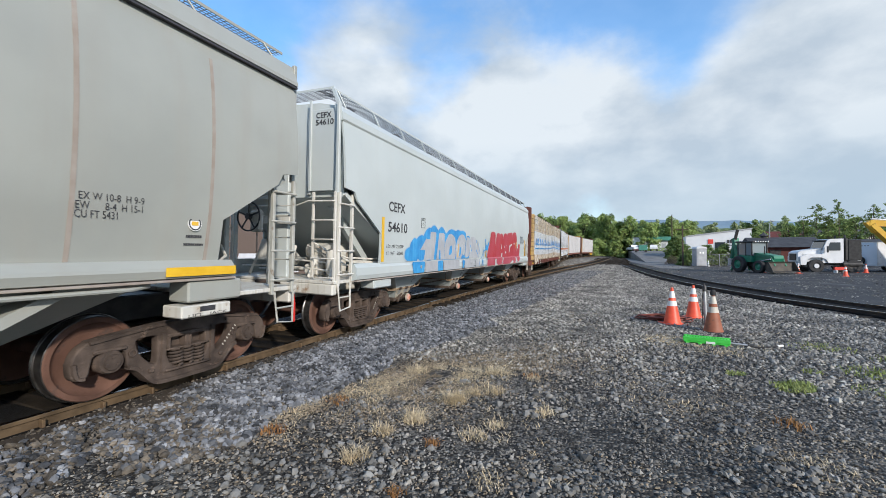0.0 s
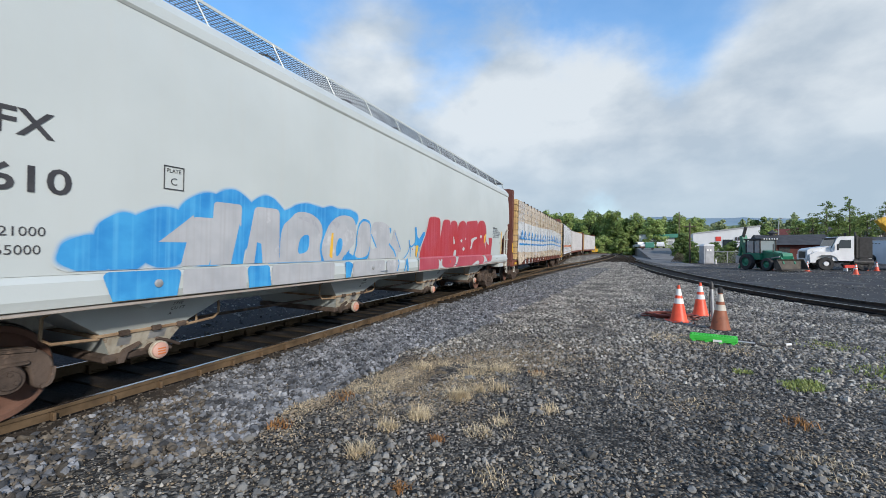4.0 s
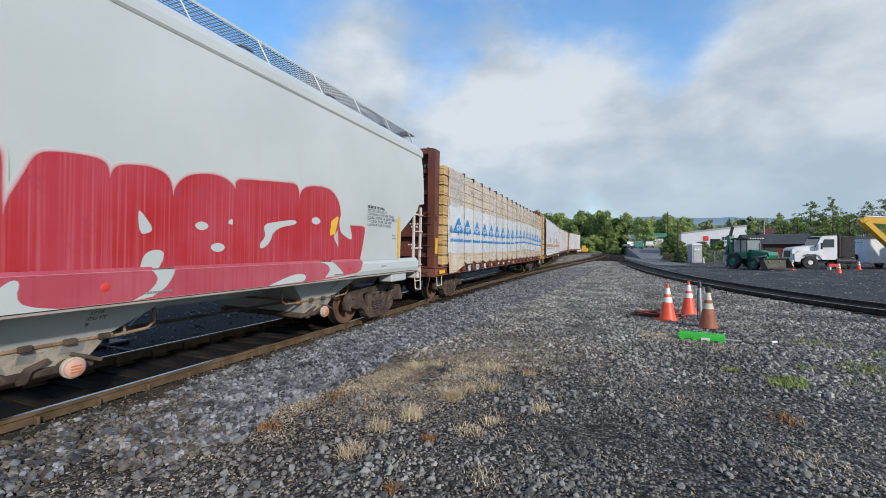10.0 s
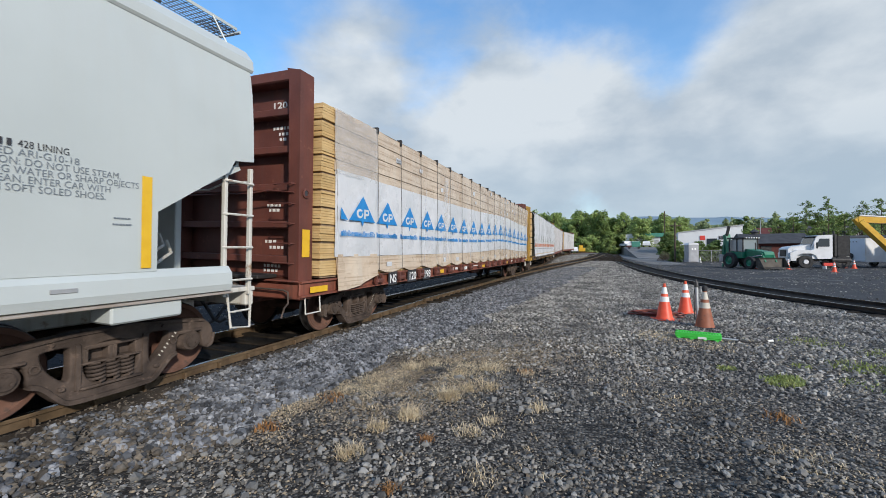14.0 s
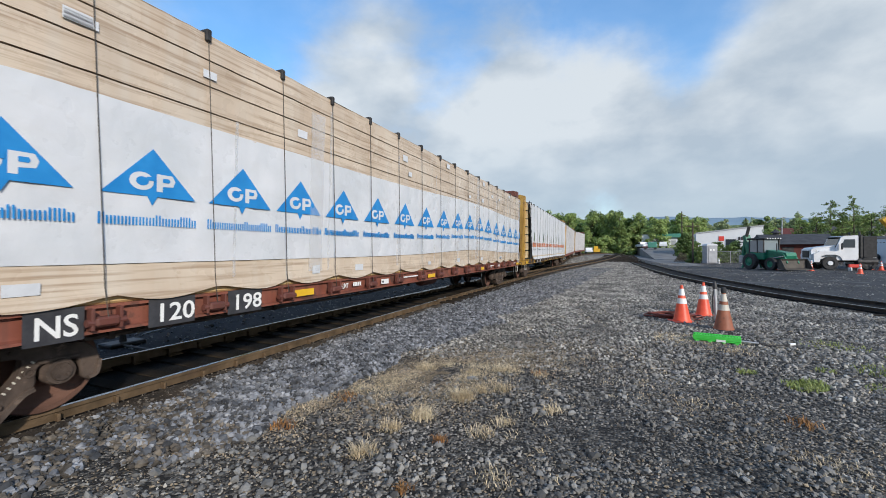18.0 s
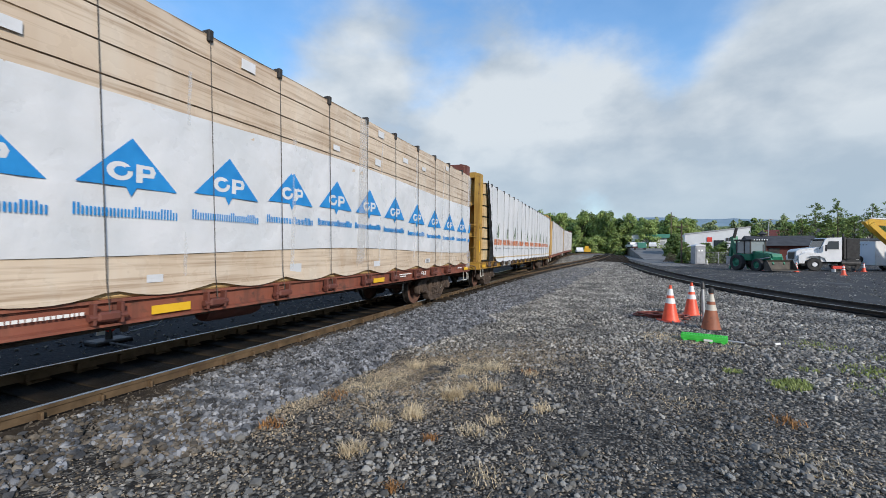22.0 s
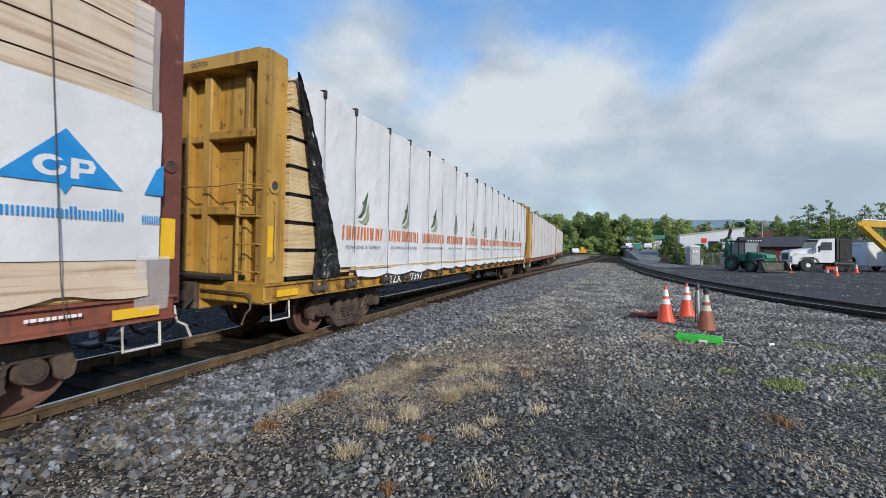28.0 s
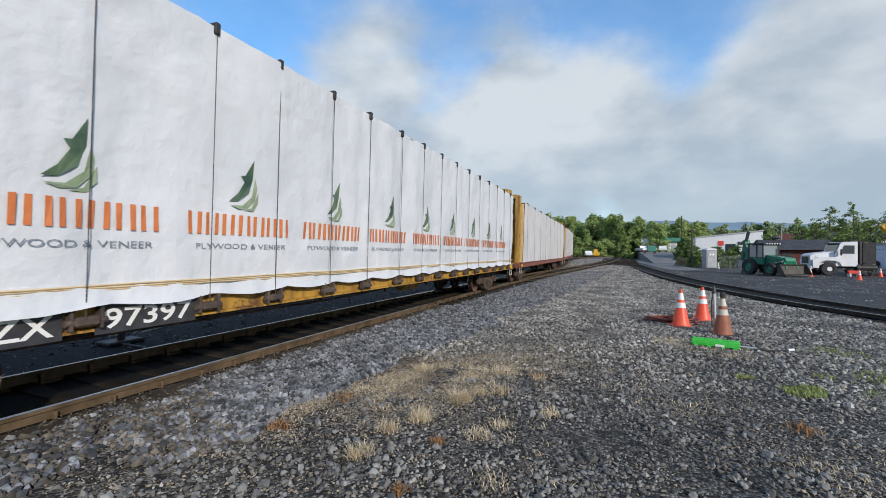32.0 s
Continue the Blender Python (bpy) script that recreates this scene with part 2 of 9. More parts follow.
M["film_tan"] = pmat("clear_wrap_over_lumber", (0.53, 0.42, 0.31), (0.63, 0.52, 0.40), 1.2, 0.28, bump=0.35, fine=3.0, dist=0.02, streak=((0.62, 0.56, 0.47), 0.5, 4.0))


def add_grain(m, colour, amount):
    """Long board lines running along the load, seen through the film."""
    n, l = m.node_tree.nodes, m.node_tree.links
    bs = n["Principled BSDF"]
    src = bs.inputs["Base Color"].links[0].from_socket
    mp = n.new("ShaderNodeMapping")
    mp.inputs["Scale"].default_value = (1.0, 0.55, 17.0)
    l.new(n["Texture Coordinate"].outputs["Object"], mp.inputs["Vector"])
    tn = n.new("ShaderNodeTexNoise")
    tn.inputs["Scale"].default_value, tn.inputs["Detail"].default_value = 1.6, 6
    l.new(mp.outputs["Vector"], tn.inputs["Vector"])
    rp = n.new("ShaderNodeMapRange")
    rp.inputs["From Min"].default_value, rp.inputs["From Max"].default_value, rp.inputs["To Max"].default_value = 0.48, 0.7, amount
    l.new(tn.outputs["Fac"], rp.inputs["Value"])
    mx = n.new("ShaderNodeMix")
    mx.data_type = "RGBA"
    mx.inputs["B"].default_value = (*colour, 1)
    l.new(src, mx.inputs["A"])
    l.new(rp.outputs["Result"], mx.inputs["Factor"])
    l.new(mx.outputs["Result"], bs.inputs["Base Color"])


add_grain(M["film_tan"], (0.30, 0.20, 0.12), 0.75)
M["film_white"] = pmat("white_wrap_band", (0.58, 0.60, 0.62), (0.67, 0.68, 0.70), 1.5, 0.30, bump=0.6, fine=3.5, dist=0.04, streak=((0.54, 0.56, 0.58), 0.4, 2.5))
M["wrap_white"] = pmat("white_woven_lumber_wrap", (0.60, 0.62, 0.64), (0.68, 0.69, 0.71), 1.0, 0.45, bump=0.7, fine=3.5, dist=0.05, streak=((0.54, 0.56, 0.59), 0.5, 3.0))
M["wrap_grey"] = pmat("pale_grey_lumber_wrap", (0.56, 0.54, 0.53), (0.65, 0.63, 0.62), 1.0, 0.5, bump=0.3, fine=3.0, dist=0.02)
M["black_film"] = pmat("black_plastic_film", (0.006, 0.006, 0.007), (0.014, 0.014, 0.015), 4.0, 0.3, bump=0.7, fine=14.0, dist=0.03)
M["strap"] = pmat("dark_steel_strap", (0.055, 0.048, 0.042), (0.10, 0.085, 0.07), 9.0, 0.6, 0.2, bump=0.05)
M["rail_side"] = pmat("rusty_rail_web", (0.075, 0.052, 0.031), (0.145, 0.10, 0.06), 4.0, 0.85, bump=0.4, fine=40, spots=((0.09, 0.06, 0.04), 0.3, 6.0))
M["rail_head"] = pmat("polished_rail_head", (0.40, 0.41, 0.42), (0.50, 0.51, 0.52), 9.0, 0.22, 1.0, bump=0.04)
# creosote brown, lowered further to stand for shade under the train
M["tie"] = pmat("shade_darkened_creosoted_tie", (0.013, 0.011, 0.009), (0.034, 0.027, 0.02), 3.0, 0.9, bump=0.6, fine=30, rnd=0.25)
M["shoulder"] = pmat("brown_rust_stained_soil", (0.028, 0.022, 0.017), (0.07, 0.052, 0.036), 2.5, 0.95, bump=0.8, fine=45, dist=0.02, spots=((0.12, 0.085, 0.055), 0.2, 5.0))
# darker copy of the rail web, coloured for its side turned from the sun
M["rail_shaded"] = pmat("shade_darkened_rail", (0.025, 0.020, 0.017), (0.06, 0.045, 0.034), 4.0, 0.8, bump=0.4, fine=40)
# near black: shade under cars and between rails is in this colour
M["soil"] = pmat("shade_darkened_cinder_soil", (0.006, 0.006, 0.0065), (0.016, 0.015, 0.014), 1.5, 0.9, bump=0.8, fine=35, dist=0.02)
M["ballast"] = pmat("blue_grey_ballast", (0.066, 0.071, 0.080), (0.215, 0.221, 0.232), 5.0, 0.92, bump=0.5, fine=60, island=0.75)
M["rock"] = pmat("angular_grey_rock", (0.085, 0.086, 0.086), (0.235, 0.23, 0.212), 1.2, 0.75, bump=0.5, fine=60, island=0.65)
M["stone"] = pmat("crushed_grey_stone", (0.070, 0.067, 0.063), (0.25, 0.237, 0.21), 0.8, 0.75, bump=0.5, fine=60, island=0.85)
M["stone_warm"] = pmat("weathered_brown_stone", (0.055, 0.047, 0.038), (0.175, 0.15, 0.118), 5.0, 0.8, bump=0.5, fine=60, island=0.5)
M["stone_tan"] = pmat("fine_tan_grit", (0.15, 0.12, 0.085), (0.32, 0.26, 0.18), 2.0, 0.85, bump=0.4, fine=60, island=0.5)
M["asphalt"] = pmat("old_asphalt", (0.020, 0.022, 0.025), (0.041, 0.042, 0.045), 0.5, 0.85, bump=0.7, fine=22, dist=0.02, spots=((0.13, 0.13, 0.13), 0.34, 0.5), streak=((0.03, 0.03, 0.032), 0.5, 0.8))
# asphalt coloured darker to stand for sky light blocked behind the train
M["shaded_asphalt"] = pmat("shade_darkened_asphalt", (0.009, 0.010, 0.0125), (0.018, 0.019, 0.022), 0.5, 0.75, bump=0.9, fine=14, dist=0.03, spots=((0.045, 0.045, 0.048), 0.25, 9.0))
M["old_bed"] = pmat("weathered_brown_track_bed", (0.075, 0.066, 0.055), (0.16, 0.142, 0.118), 1.5, 0.95, bump=0.8, fine=20, dist=0.02, spots=((0.05, 0.044, 0.038), 0.3, 2.0))
M["lane"] = pmat("pale_worn_lane", (0.12, 0.12, 0.118), (0.21, 0.207, 0.20), 0.5, 0.9, bump=0.3, fine=10, spots=((0.13, 0.13, 0.13), 0.3, 0.8))
M["film_clear"] = pmat("crumpled_clear_film", (0.74, 0.74, 0.74), (0.80, 0.80, 0.80), 2.0, 0.18, bump=0.9, fine=6.0, dist=0.03)


def see_through(m, share):
    """Thin film: a share of the light passes straight through."""
    n, l = m.node_tree.nodes, m.node_tree.links
    tp, ms = n.new("ShaderNodeBsdfTransparent"), n.new("ShaderNodeMixShader")
    ms.inputs["Fac"].default_value = share
    l.new(n["Principled BSDF"].outputs[0], ms.inputs[1])
    l.new(tp.outputs[0], ms.inputs[2])
    l.new(ms.outputs[0], n["Material Output"].inputs["Surface"])


see_through(M["film_clear"], 0.80)
M["roof_grating"] = pmat("grey_grating_steel", (0.12, 0.125, 0.135), (0.19, 0.195, 0.205), 6.0, 0.5, 0.3, bump=0.1)
M["film_milky"] = pmat("milky_crumpled_film", (0.66, 0.65, 0.63), (0.74, 0.73, 0.71), 2.0, 0.25, bump=0.9, fine=7.0, dist=0.04)
see_through(M["film_milky"], 0.76)
for k_ in ("cast_iron", "wheel_rust", "tie", "soil", "shaded_asphalt", "rail_side"):      # dull, greasy surfaces
    M[k_].node_tree.nodes["Principled BSDF"].inputs["Specular IOR Level"].default_value = 0.15
M["stone_light"] = pmat("pale_crushed_stone", (0.12, 0.117, 0.111), (0.375, 0.36, 0.322), 0.9, 0.75, bump=0.5, fine=60, island=0.6)
M["yellow_sill"] = pmat("rust_stained_yellow_sill", (0.40, 0.22, 0.03), (0.50, 0.29, 0.05), 1.6, 0.6, bump=0.2, fine=30, streak=((0.13, 0.06, 0.025), 0.9, 6.0), spots=((0.11, 0.05, 0.028), 0.55, 4.0))
M["rust_stain"] = pmat("orange_rust_stain", (0.36, 0.14, 0.035), (0.50, 0.27, 0.12), 6.0, 0.8, bump=0.1)
M["dry_grass"] = pmat("dry_straw_grass", (0.50, 0.39, 0.235), (0.72, 0.60, 0.40), 3.0, 0.8, bump=0.1, island=0.3)
M["rust_grass"] = pmat("rust_brown_weeds", (0.26, 0.12, 0.04), (0.36, 0.19, 0.07), 3.0, 0.8, bump=0.1, island=0.3)
M["green_grass"] = pmat("green_weeds", (0.20, 0.25, 0.06), (0.32, 0.36, 0.12), 3.0, 0.7, bump=0.1, island=0.3)
M["orange"] = pmat("orange_cone_plastic", (0.72, 0.075, 0.03), (0.82, 0.11, 0.045), 4.0, 0.45, bump=0.05, spots=((0.35, 0.09, 0.04), 0.08, 6.0))
M["orange_old"] = pmat("dirty_brown_cone_plastic", (0.24, 0.075, 0.035), (0.33, 0.11, 0.055), 5.0, 0.6, bump=0.1, spots=((0.12, 0.06, 0.04), 0.3, 7.0))
M["reflect"] = pmat("white_reflective_collar", (0.72, 0.72, 0.70), (0.8, 0.8, 0.78), 8.0, 0.4, bump=0.03)
M["reflect_old"] = pmat("grimy_reflective_collar", (0.45, 0.42, 0.36), (0.62, 0.58, 0.50), 8.0, 0.5, bump=0.05)
M["rubber"] = pmat("black_rubber", (0.018, 0.018, 0.019), (0.035, 0.035, 0.036), 5.0, 0.75, bump=0.2)
M["dark_metal"] = pmat("dark_steel", (0.035, 0.035, 0.037), (0.07, 0.068, 0.066), 5.0, 0.5, 0.5, bump=0.1)
M["grey_metal"] = pmat("galvanised_steel", (0.34, 0.35, 0.36), (0.46, 0.47, 0.48), 6.0, 0.45, 0.4, bump=0.1)
M["hose"] = pmat("red_brown_hose_rubber", (0.16, 0.04, 0.03), (0.24, 0.07, 0.05), 6.0, 0.55, bump=0.1)
M["lime"] = pmat("bright_green_plastic", (0.05, 0.50, 0.06), (0.08, 0.62, 0.09), 6.0, 0.4, bump=0.05)
M["green_machine"] = pmat("green_machine_paint", (0.008, 0.13, 0.075), (0.016, 0.19, 0.11), 3.0, 0.45, bump=0.1, spots=((0.05, 0.05, 0.04), 0.15, 4.0))
M["truck_white"] = pmat("white_truck_paint", (0.66, 0.67, 0.68), (0.74, 0.75, 0.76), 2.0, 0.35, bump=0.03, spots=((0.4, 0.38, 0.34), 0.05, 3.0))
# white skin with the sky's blue light on the end wall coloured in
M["trailer_skylit"] = pmat("skylight_tinted_white_trailer_skin", (0.62, 0.70, 0.79), (0.68, 0.75, 0.83), 1.0, 0.4, bump=0.05)
M["digger_yellow"] = pmat("excavator_yellow_paint", (0.62, 0.34, 0.02), (0.70, 0.42, 0.04), 2.0, 0.5, bump=0.1, spots=((0.2, 0.11, 0.04), 0.2, 4.0))
# opaque pane, paled to stand for the brightness seen through the cab
M["pale_glass"] = glass("bright_view_tinted_glass", (0.20, 0.24, 0.26))
M["glass"] = glass("dark_window_glass", (0.03, 0.04, 0.05))
M["bark"] = pmat("tree_bark", (0.06, 0.045, 0.03), (0.11, 0.085, 0.06), 4.0, 0.9, bump=0.6, fine=25)
# leaf tone mixed paler to stand in for haze over the woods
M["leaf"] = pmat("broadleaf_foliage", (0.25, 0.34, 0.10), (0.43, 0.53, 0.20), 0.35, 0.6, bump=0.0, island=0.4, thin=0.5)
M["leaf_dark"] = pmat("dark_foliage", (0.12, 0.19, 0.05), (0.22, 0.30, 0.09), 0.5, 0.6, bump=0.0, island=0.45, thin=0.35)
# far foliage is paler still: the haze is in its colour
M["leaf_far"] = pmat("haze_paled_foliage", (0.27, 0.34, 0.16), (0.42, 0.47, 0.24), 0.08, 0.7, bump=0.0, island=0.35, thin=0.3)
# aerial haze is put into the ridge's blue base colour
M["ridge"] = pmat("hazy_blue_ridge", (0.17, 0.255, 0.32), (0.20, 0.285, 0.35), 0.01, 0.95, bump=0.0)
M["hill_green"] = pmat("wooded_hillside", (0.09, 0.14, 0.05), (0.15, 0.20, 0.08), 0.06, 0.9, bump=1.0, fine=0.35, dist=1.5)
M["bucket"] = pmat("worn_bucket_steel", (0.05, 0.045, 0.04), (0.09, 0.08, 0.066), 2.0, 0.7, 0.1, bump=0.2)
M["roof_dark"] = pmat("dark_shingle_roof", (0.035, 0.037, 0.042), (0.06, 0.062, 0.068), 1.5, 0.85, bump=0.4, fine=15)
M["barn_red"] = pmat("dark_red_shed_boards", (0.09, 0.022, 0.018), (0.13, 0.035, 0.028), 1.5, 0.8, bump=0.2)
M["store_white"] = pmat("white_metal_siding", (0.60, 0.62, 0.64), (0.68, 0.70, 0.72), 0.5, 0.5, bump=0.1)
M["roof_green"] = pmat("green_metal_roof", (0.05, 0.20, 0.15), (0.07, 0.26, 0.19), 0.6, 0.5, bump=0.1)
M["sign_red"] = pmat("red_sign", (0.6, 0.04, 0.03), (0.66, 0.06, 0.04), 2.0, 0.5, bump=0.0)
M["porta"] = pmat("grey_plastic_booth", (0.30, 0.31, 0.33), (0.38, 0.39, 0.41), 2.0, 0.55, bump=0.1)
M["concrete"] = pmat("pale_concrete", (0.38, 0.37, 0.34), (0.48, 0.46, 0.43), 2.0, 0.85, bump=0.3)


# ---- mesh tools ----
class Build:
    """Collects the faces of one mesh."""

    def __init__(self):
        self.v, self.f = [], []

    def add(self, verts, faces):
        k = len(self.v)
        self.v += [tuple(p) for p in verts]
        self.f += [tuple(k + i for i in q) for q in faces]
        return self

    def box(self, x0, x1, y0, y1, z0, z1, c=0.0, m=None):
        """A box, its edges chamfered by c."""
        if c <= 0:
            vs = [(x, y, z) for x in (x0, x1) for y in (y0, y1) for z in (z0, z1)]
            fs = [(0, 1, 3, 2), (4, 6, 7, 5), (0, 4, 5, 1), (2, 3, 7, 6), (0, 2, 6, 4), (1, 5, 7, 3)]
        else:
            c = min(c, 0.45 * min(abs(x1 - x0), abs(y1 - y0), abs(z1 - z0)))
            vs, ix = [], {}
            for a, x in enumerate((x0, x1)):
                for b, y in enumerate((y0, y1)):
                    for d, z in enumerate((z0, z1)):
                        sx, sy, sz = (c, -c)[a], (c, -c)[b], (c, -c)[d]
                        for k, p in enumerate(((x, y + sy, z + sz), (x + sx, y, z + sz), (x + sx, y + sy, z))):
                            ix[a, b, d, k] = len(vs)
                            vs.append(p)
            I = ix
            fs = []
            for s in (0, 1):
                q = [I[s, 0, 0, 0], I[s, 0, 1, 0], I[s, 1, 1, 0], I[s, 1, 0, 0]]
                fs.append(q if s == 0 else q[::-1])
                q = [I[0, s, 0, 1], I[1, s, 0, 1], I[1, s, 1, 1], I[0, s, 1, 1]]
                fs.append(q if s == 0 else q[::-1])
                q = [I[0, 0, s, 2], I[0, 1, s, 2], I[1, 1, s, 2], I[1, 0, s, 2]]
                fs.append(q if s == 0 else q[::-1])
            for a in (0, 1):
                for b in (0, 1):
                    fs.append([I[a, b, 0, 0], I[a, b, 0, 1], I[a, b, 1, 1], I[a, b, 1, 0]])
                    fs.append([I[a, 0, b, 0], I[a, 0, b, 2], I[a, 1, b, 2], I[a, 1, b, 0]])
                    fs.append([I[0, a, b, 1], I[0, a, b, 2], I[1, a, b, 2], I[1, a, b, 1]])
                    for d in (0, 1):
                        fs.append([I[a, b, d, 0], I[a, b, d, 1], I[a, b, d, 2]])
        if m is not None:
            vs = [m @ Vector(p) for p in vs]
        return self.add(vs, fs)

    def beam(self, p, q, w, h, up=(0, 0, 1)):
        """A bar of width w and height h from p to q."""
        p, q = Vector(p), Vector(q)
        d = (q - p).normalized()
        side = d.cross(Vector(up))
        side = side.normalized() if side.length > 1e-6 else Vector((1, 0, 0))
        u = side.cross(d)
        vs = [c + side * a * w / 2 + u * b * h / 2 for c in (p, q) for a, b in ((-1, -1), (1, -1), (1, 1), (-1, 1))]
        return self.add(vs, [(3, 2, 1, 0), (4, 5, 6, 7), (0, 1, 5, 4), (1, 2, 6, 5), (2, 3, 7, 6), (3, 0, 4, 7)])

    def tube(self, pts, r, n=8, closed=False):
        pts = [Vector(p) for p in pts]
        N = len(pts)
        rings = []
        for i, p in enumerate(pts):
            a = pts[i - 1] if (i or closed) else p
            b = pts[(i + 1) % N] if (i < N - 1 or closed) else p
            d = (b - a).normalized()
            ref = Vector((0, 0, 1)) if abs(d.z) < 0.9 else Vector((1, 0, 0))
            s = d.cross(ref).normalized()
            u = s.cross(d)
            rings.append([p + (s * math.cos(t) + u * math.sin(t)) * r for t in [2 * math.pi * k / n for k in range(n)]])
        vs = [v for g in rings for v in g]
        fs = []
        for i in range(N if closed else N - 1):
            j = (i + 1) % N
            fs += [(i * n + k, i * n + (k + 1) % n, j * n + (k + 1) % n, j * n + k) for k in range(n)]
        if not closed:
            fs += [tuple(range(n))[::-1], tuple((N - 1) * n + k for k in range(n))]
        return self.add(vs, fs)

    def prism(self, poly, a0, a1, axis="x"):
        """A flat outline carried from a0 to a1 along an axis; the outline's pairs are the other two axes in order."""
        def at(p, a):
            return {"x": (a, p[0], p[1]), "y": (p[0], a, p[1]), "z": (p[0], p[1], a)}[axis]
        n = len(poly)
        vs = [at(p, a0) for p in poly] + [at(p, a1) for p in poly]
        fs = [tuple(range(n)), tuple(range(n, 2 * n))[::-1]] + [(i, i + n, (i + 1) % n + n, (i + 1) % n) for i in range(n)]
        return self.add(vs, fs)

    def lathe(self, prof, n=24, m=None, axis="z"):
        """prof: pairs (radius, height) turned about an axis."""
        vs, fs = [], []
        for r, h in prof:
            for k in range(n):
                t = 2 * math.pi * k / n
                p = (r * math.cos(t), r * math.sin(t), h) if axis == "z" else (h, r * math.cos(t), r * math.sin(t))
                vs.append(m @ Vector(p) if m is not None else p)
        for i in range(len(prof) - 1):
            fs += [(i * n + k, i * n + (k + 1) % n, (i + 1) * n + (k + 1) % n, (i + 1) * n + k) for k in range(n)]
        if tuple(prof[0]) != tuple(prof[-1]):
            fs += [tuple(range(n))[::-1], tuple((len(prof) - 1) * n + k for k in range(n))]
        return self.add(vs, fs)

    def mesh(self, name, material, smooth=False):
        me = bpy.data.meshes.new(name)
        me.from_pydata(self.v, [], self.f)
        me.validate()
        bm = bmesh.new()
        bm.from_mesh(me)
        bmesh.ops.recalc_face_normals(bm, faces=bm.faces)
        bm.to_mesh(me)
        bm.free()
        if smooth:
            me.polygons.foreach_set("use_smooth", [True] * len(me.polygons))
            me.set_sharp_from_angle(angle=radians(40))
        me.materials.append(material)
        return me


def part(name, shape, material, parent=None, label="", smooth=False, at=None):
    """One mesh object, of a Build or of mesh data, under its thing or part."""
    me = shape if isinstance(shape, bpy.types.Mesh) else shape.mesh(name, material, smooth)
    ob = new(name, me)
    ob.parent = parent
    if at is not None:
        ob.matrix_basis = at
    if label:
        ob["label"] = label
    return ob


def thing(name, label, category, at=None, group="", kind=""):
    ob = new(name)
    if at is not None:
        ob.matrix_basis = at
    return tagged(ob, label, category, group, kind)


def solid(name, shape, material, label, category="", at=None, group="", kind="", smooth=False):
    return tagged(part(name, shape, material, None, label, smooth, at), label, category, group, kind)


def words(body, size, material, width=None):
    """Stencilled words as a flat mesh, standing in the y-z plane and read from +x."""
    c = bpy.data.curves.new("words", "FONT")
    c.body, c.size, c.extrude, c.resolution_u = body, size, 0.001, 3
    c.offset = size * (0.015 if size > 0.12 else -0.006)      # bold strokes
    o = bpy.data.objects.new("words", c)
    scene.collection.objects.link(o)
    bpy.context.view_layer.update()
    me = bpy.data.meshes.new_from_object(o.evaluated_get(bpy.context.evaluated_depsgraph_get()))
    bpy.data.objects.remove(o)
    k = 1.0
    if width:
        xs = [v.co.x for v in me.vertices]
        k = width / (max(xs) - min(xs))
    for v in me.vertices:
        v.co = Vector((v.co.z, v.co.x * k, v.co.y))
    me.materials.clear()
    me.materials.append(material)
    return me


def bars(y0, y1, z0, z1, x, n, gap=0.25, seed=1):
    """A word that stays unread: n plain bars in a row."""
    b = Build()
    rng = random.Random(seed)
    ws = [rng.uniform(0.7, 1.2) for _ in range(n)]
    k = (y1 - y0) / (sum(ws) + gap * (n - 1))
    y = y0
    for w in ws:
        b.box(x, x + 0.003, y, y + w * k, z0, z1)
        y += (w + gap) * k
    return b


def thin_bars(y0, y1, z0, z1, x, groups, share=0.42, tall=()):
    """An unread word in strokes: two thin plain bars for each of its groups; the groups listed in tall stand higher."""
    b = Build()
    d = (y1 - y0) / groups
    w = d * share / 2
    for i in range(groups):
        h = (z1 - z0) * (1.35 if i in tall else 1.0)
        for k in (0.10, 0.86 - share / 2):
            b.box(x, x + 0.003, y0 + (i + k) * d, y0 + (i + k) * d + w, z0, z0 + h)
    return b


# ---- ground and tracks ----
TRACK_X, RAIL_Z, CANT = -6.02, 0.158, 1.7      # centre line, top of rail on it, lean of the track towards the yard


# how far the main track leaves its straight line: first away from the yard, then back across it
BEND_Y = (-20, 30, 38, 42, 48, 55, 62, 70, 77, 85, 92, 100, 110, 120, 150)
BEND_X = (0, 0, -0.15, -0.27, -0.52, -0.9, -1.22, -1.45, -1.45, -1.2, -0.75, -0.1, 0.8, 2.0, 6.0)


def track_x(y):
    return TRACK_X + float(sum(np.interp(y + d, BEND_Y, BEND_X) for d in (-4, -2, 0, 2, 4))) / 5


def ease(u):
    u = min(1.0, max(0.0, u))
    return u * u * (3 - 2 * u)


def grade(x, y):
    """The tracks climb gently towards the junction; the paved yard stays level."""
    return 0.65 * ease((y - 28) / 75) * (1 - ease((x - 1) / 3)) if y > 28 and x < 4 else 0.0


def heave(x, y):
    """The yard's gentle unevenness."""
    near = max(0.0, 1 - math.hypot(x, y - 8) / 40)
    bed = min(1.0, max(0.0, (x + 4.9) / 1.5))
    return grade(x, y) + near * bed * (0.035 * noise.noise((x * 0.35, y * 0.35, 0)) + 0.012 * noise.noise((x * 1.7, y * 1.7, 3)))


def steps(lo, hi, fine_lo, fine_hi, d):
    out, v = [], fine_lo
    while v < fine_hi:
        out.append(v)
        v += d
    up, g = fine_hi, d
    while up < hi:
        out.append(up)
        g *= 1.35
        up += g
    dn, g = fine_lo, d
    while dn > lo:
        g *= 1.35
        dn -= g
        out.insert(0, dn)
    return out + [hi]


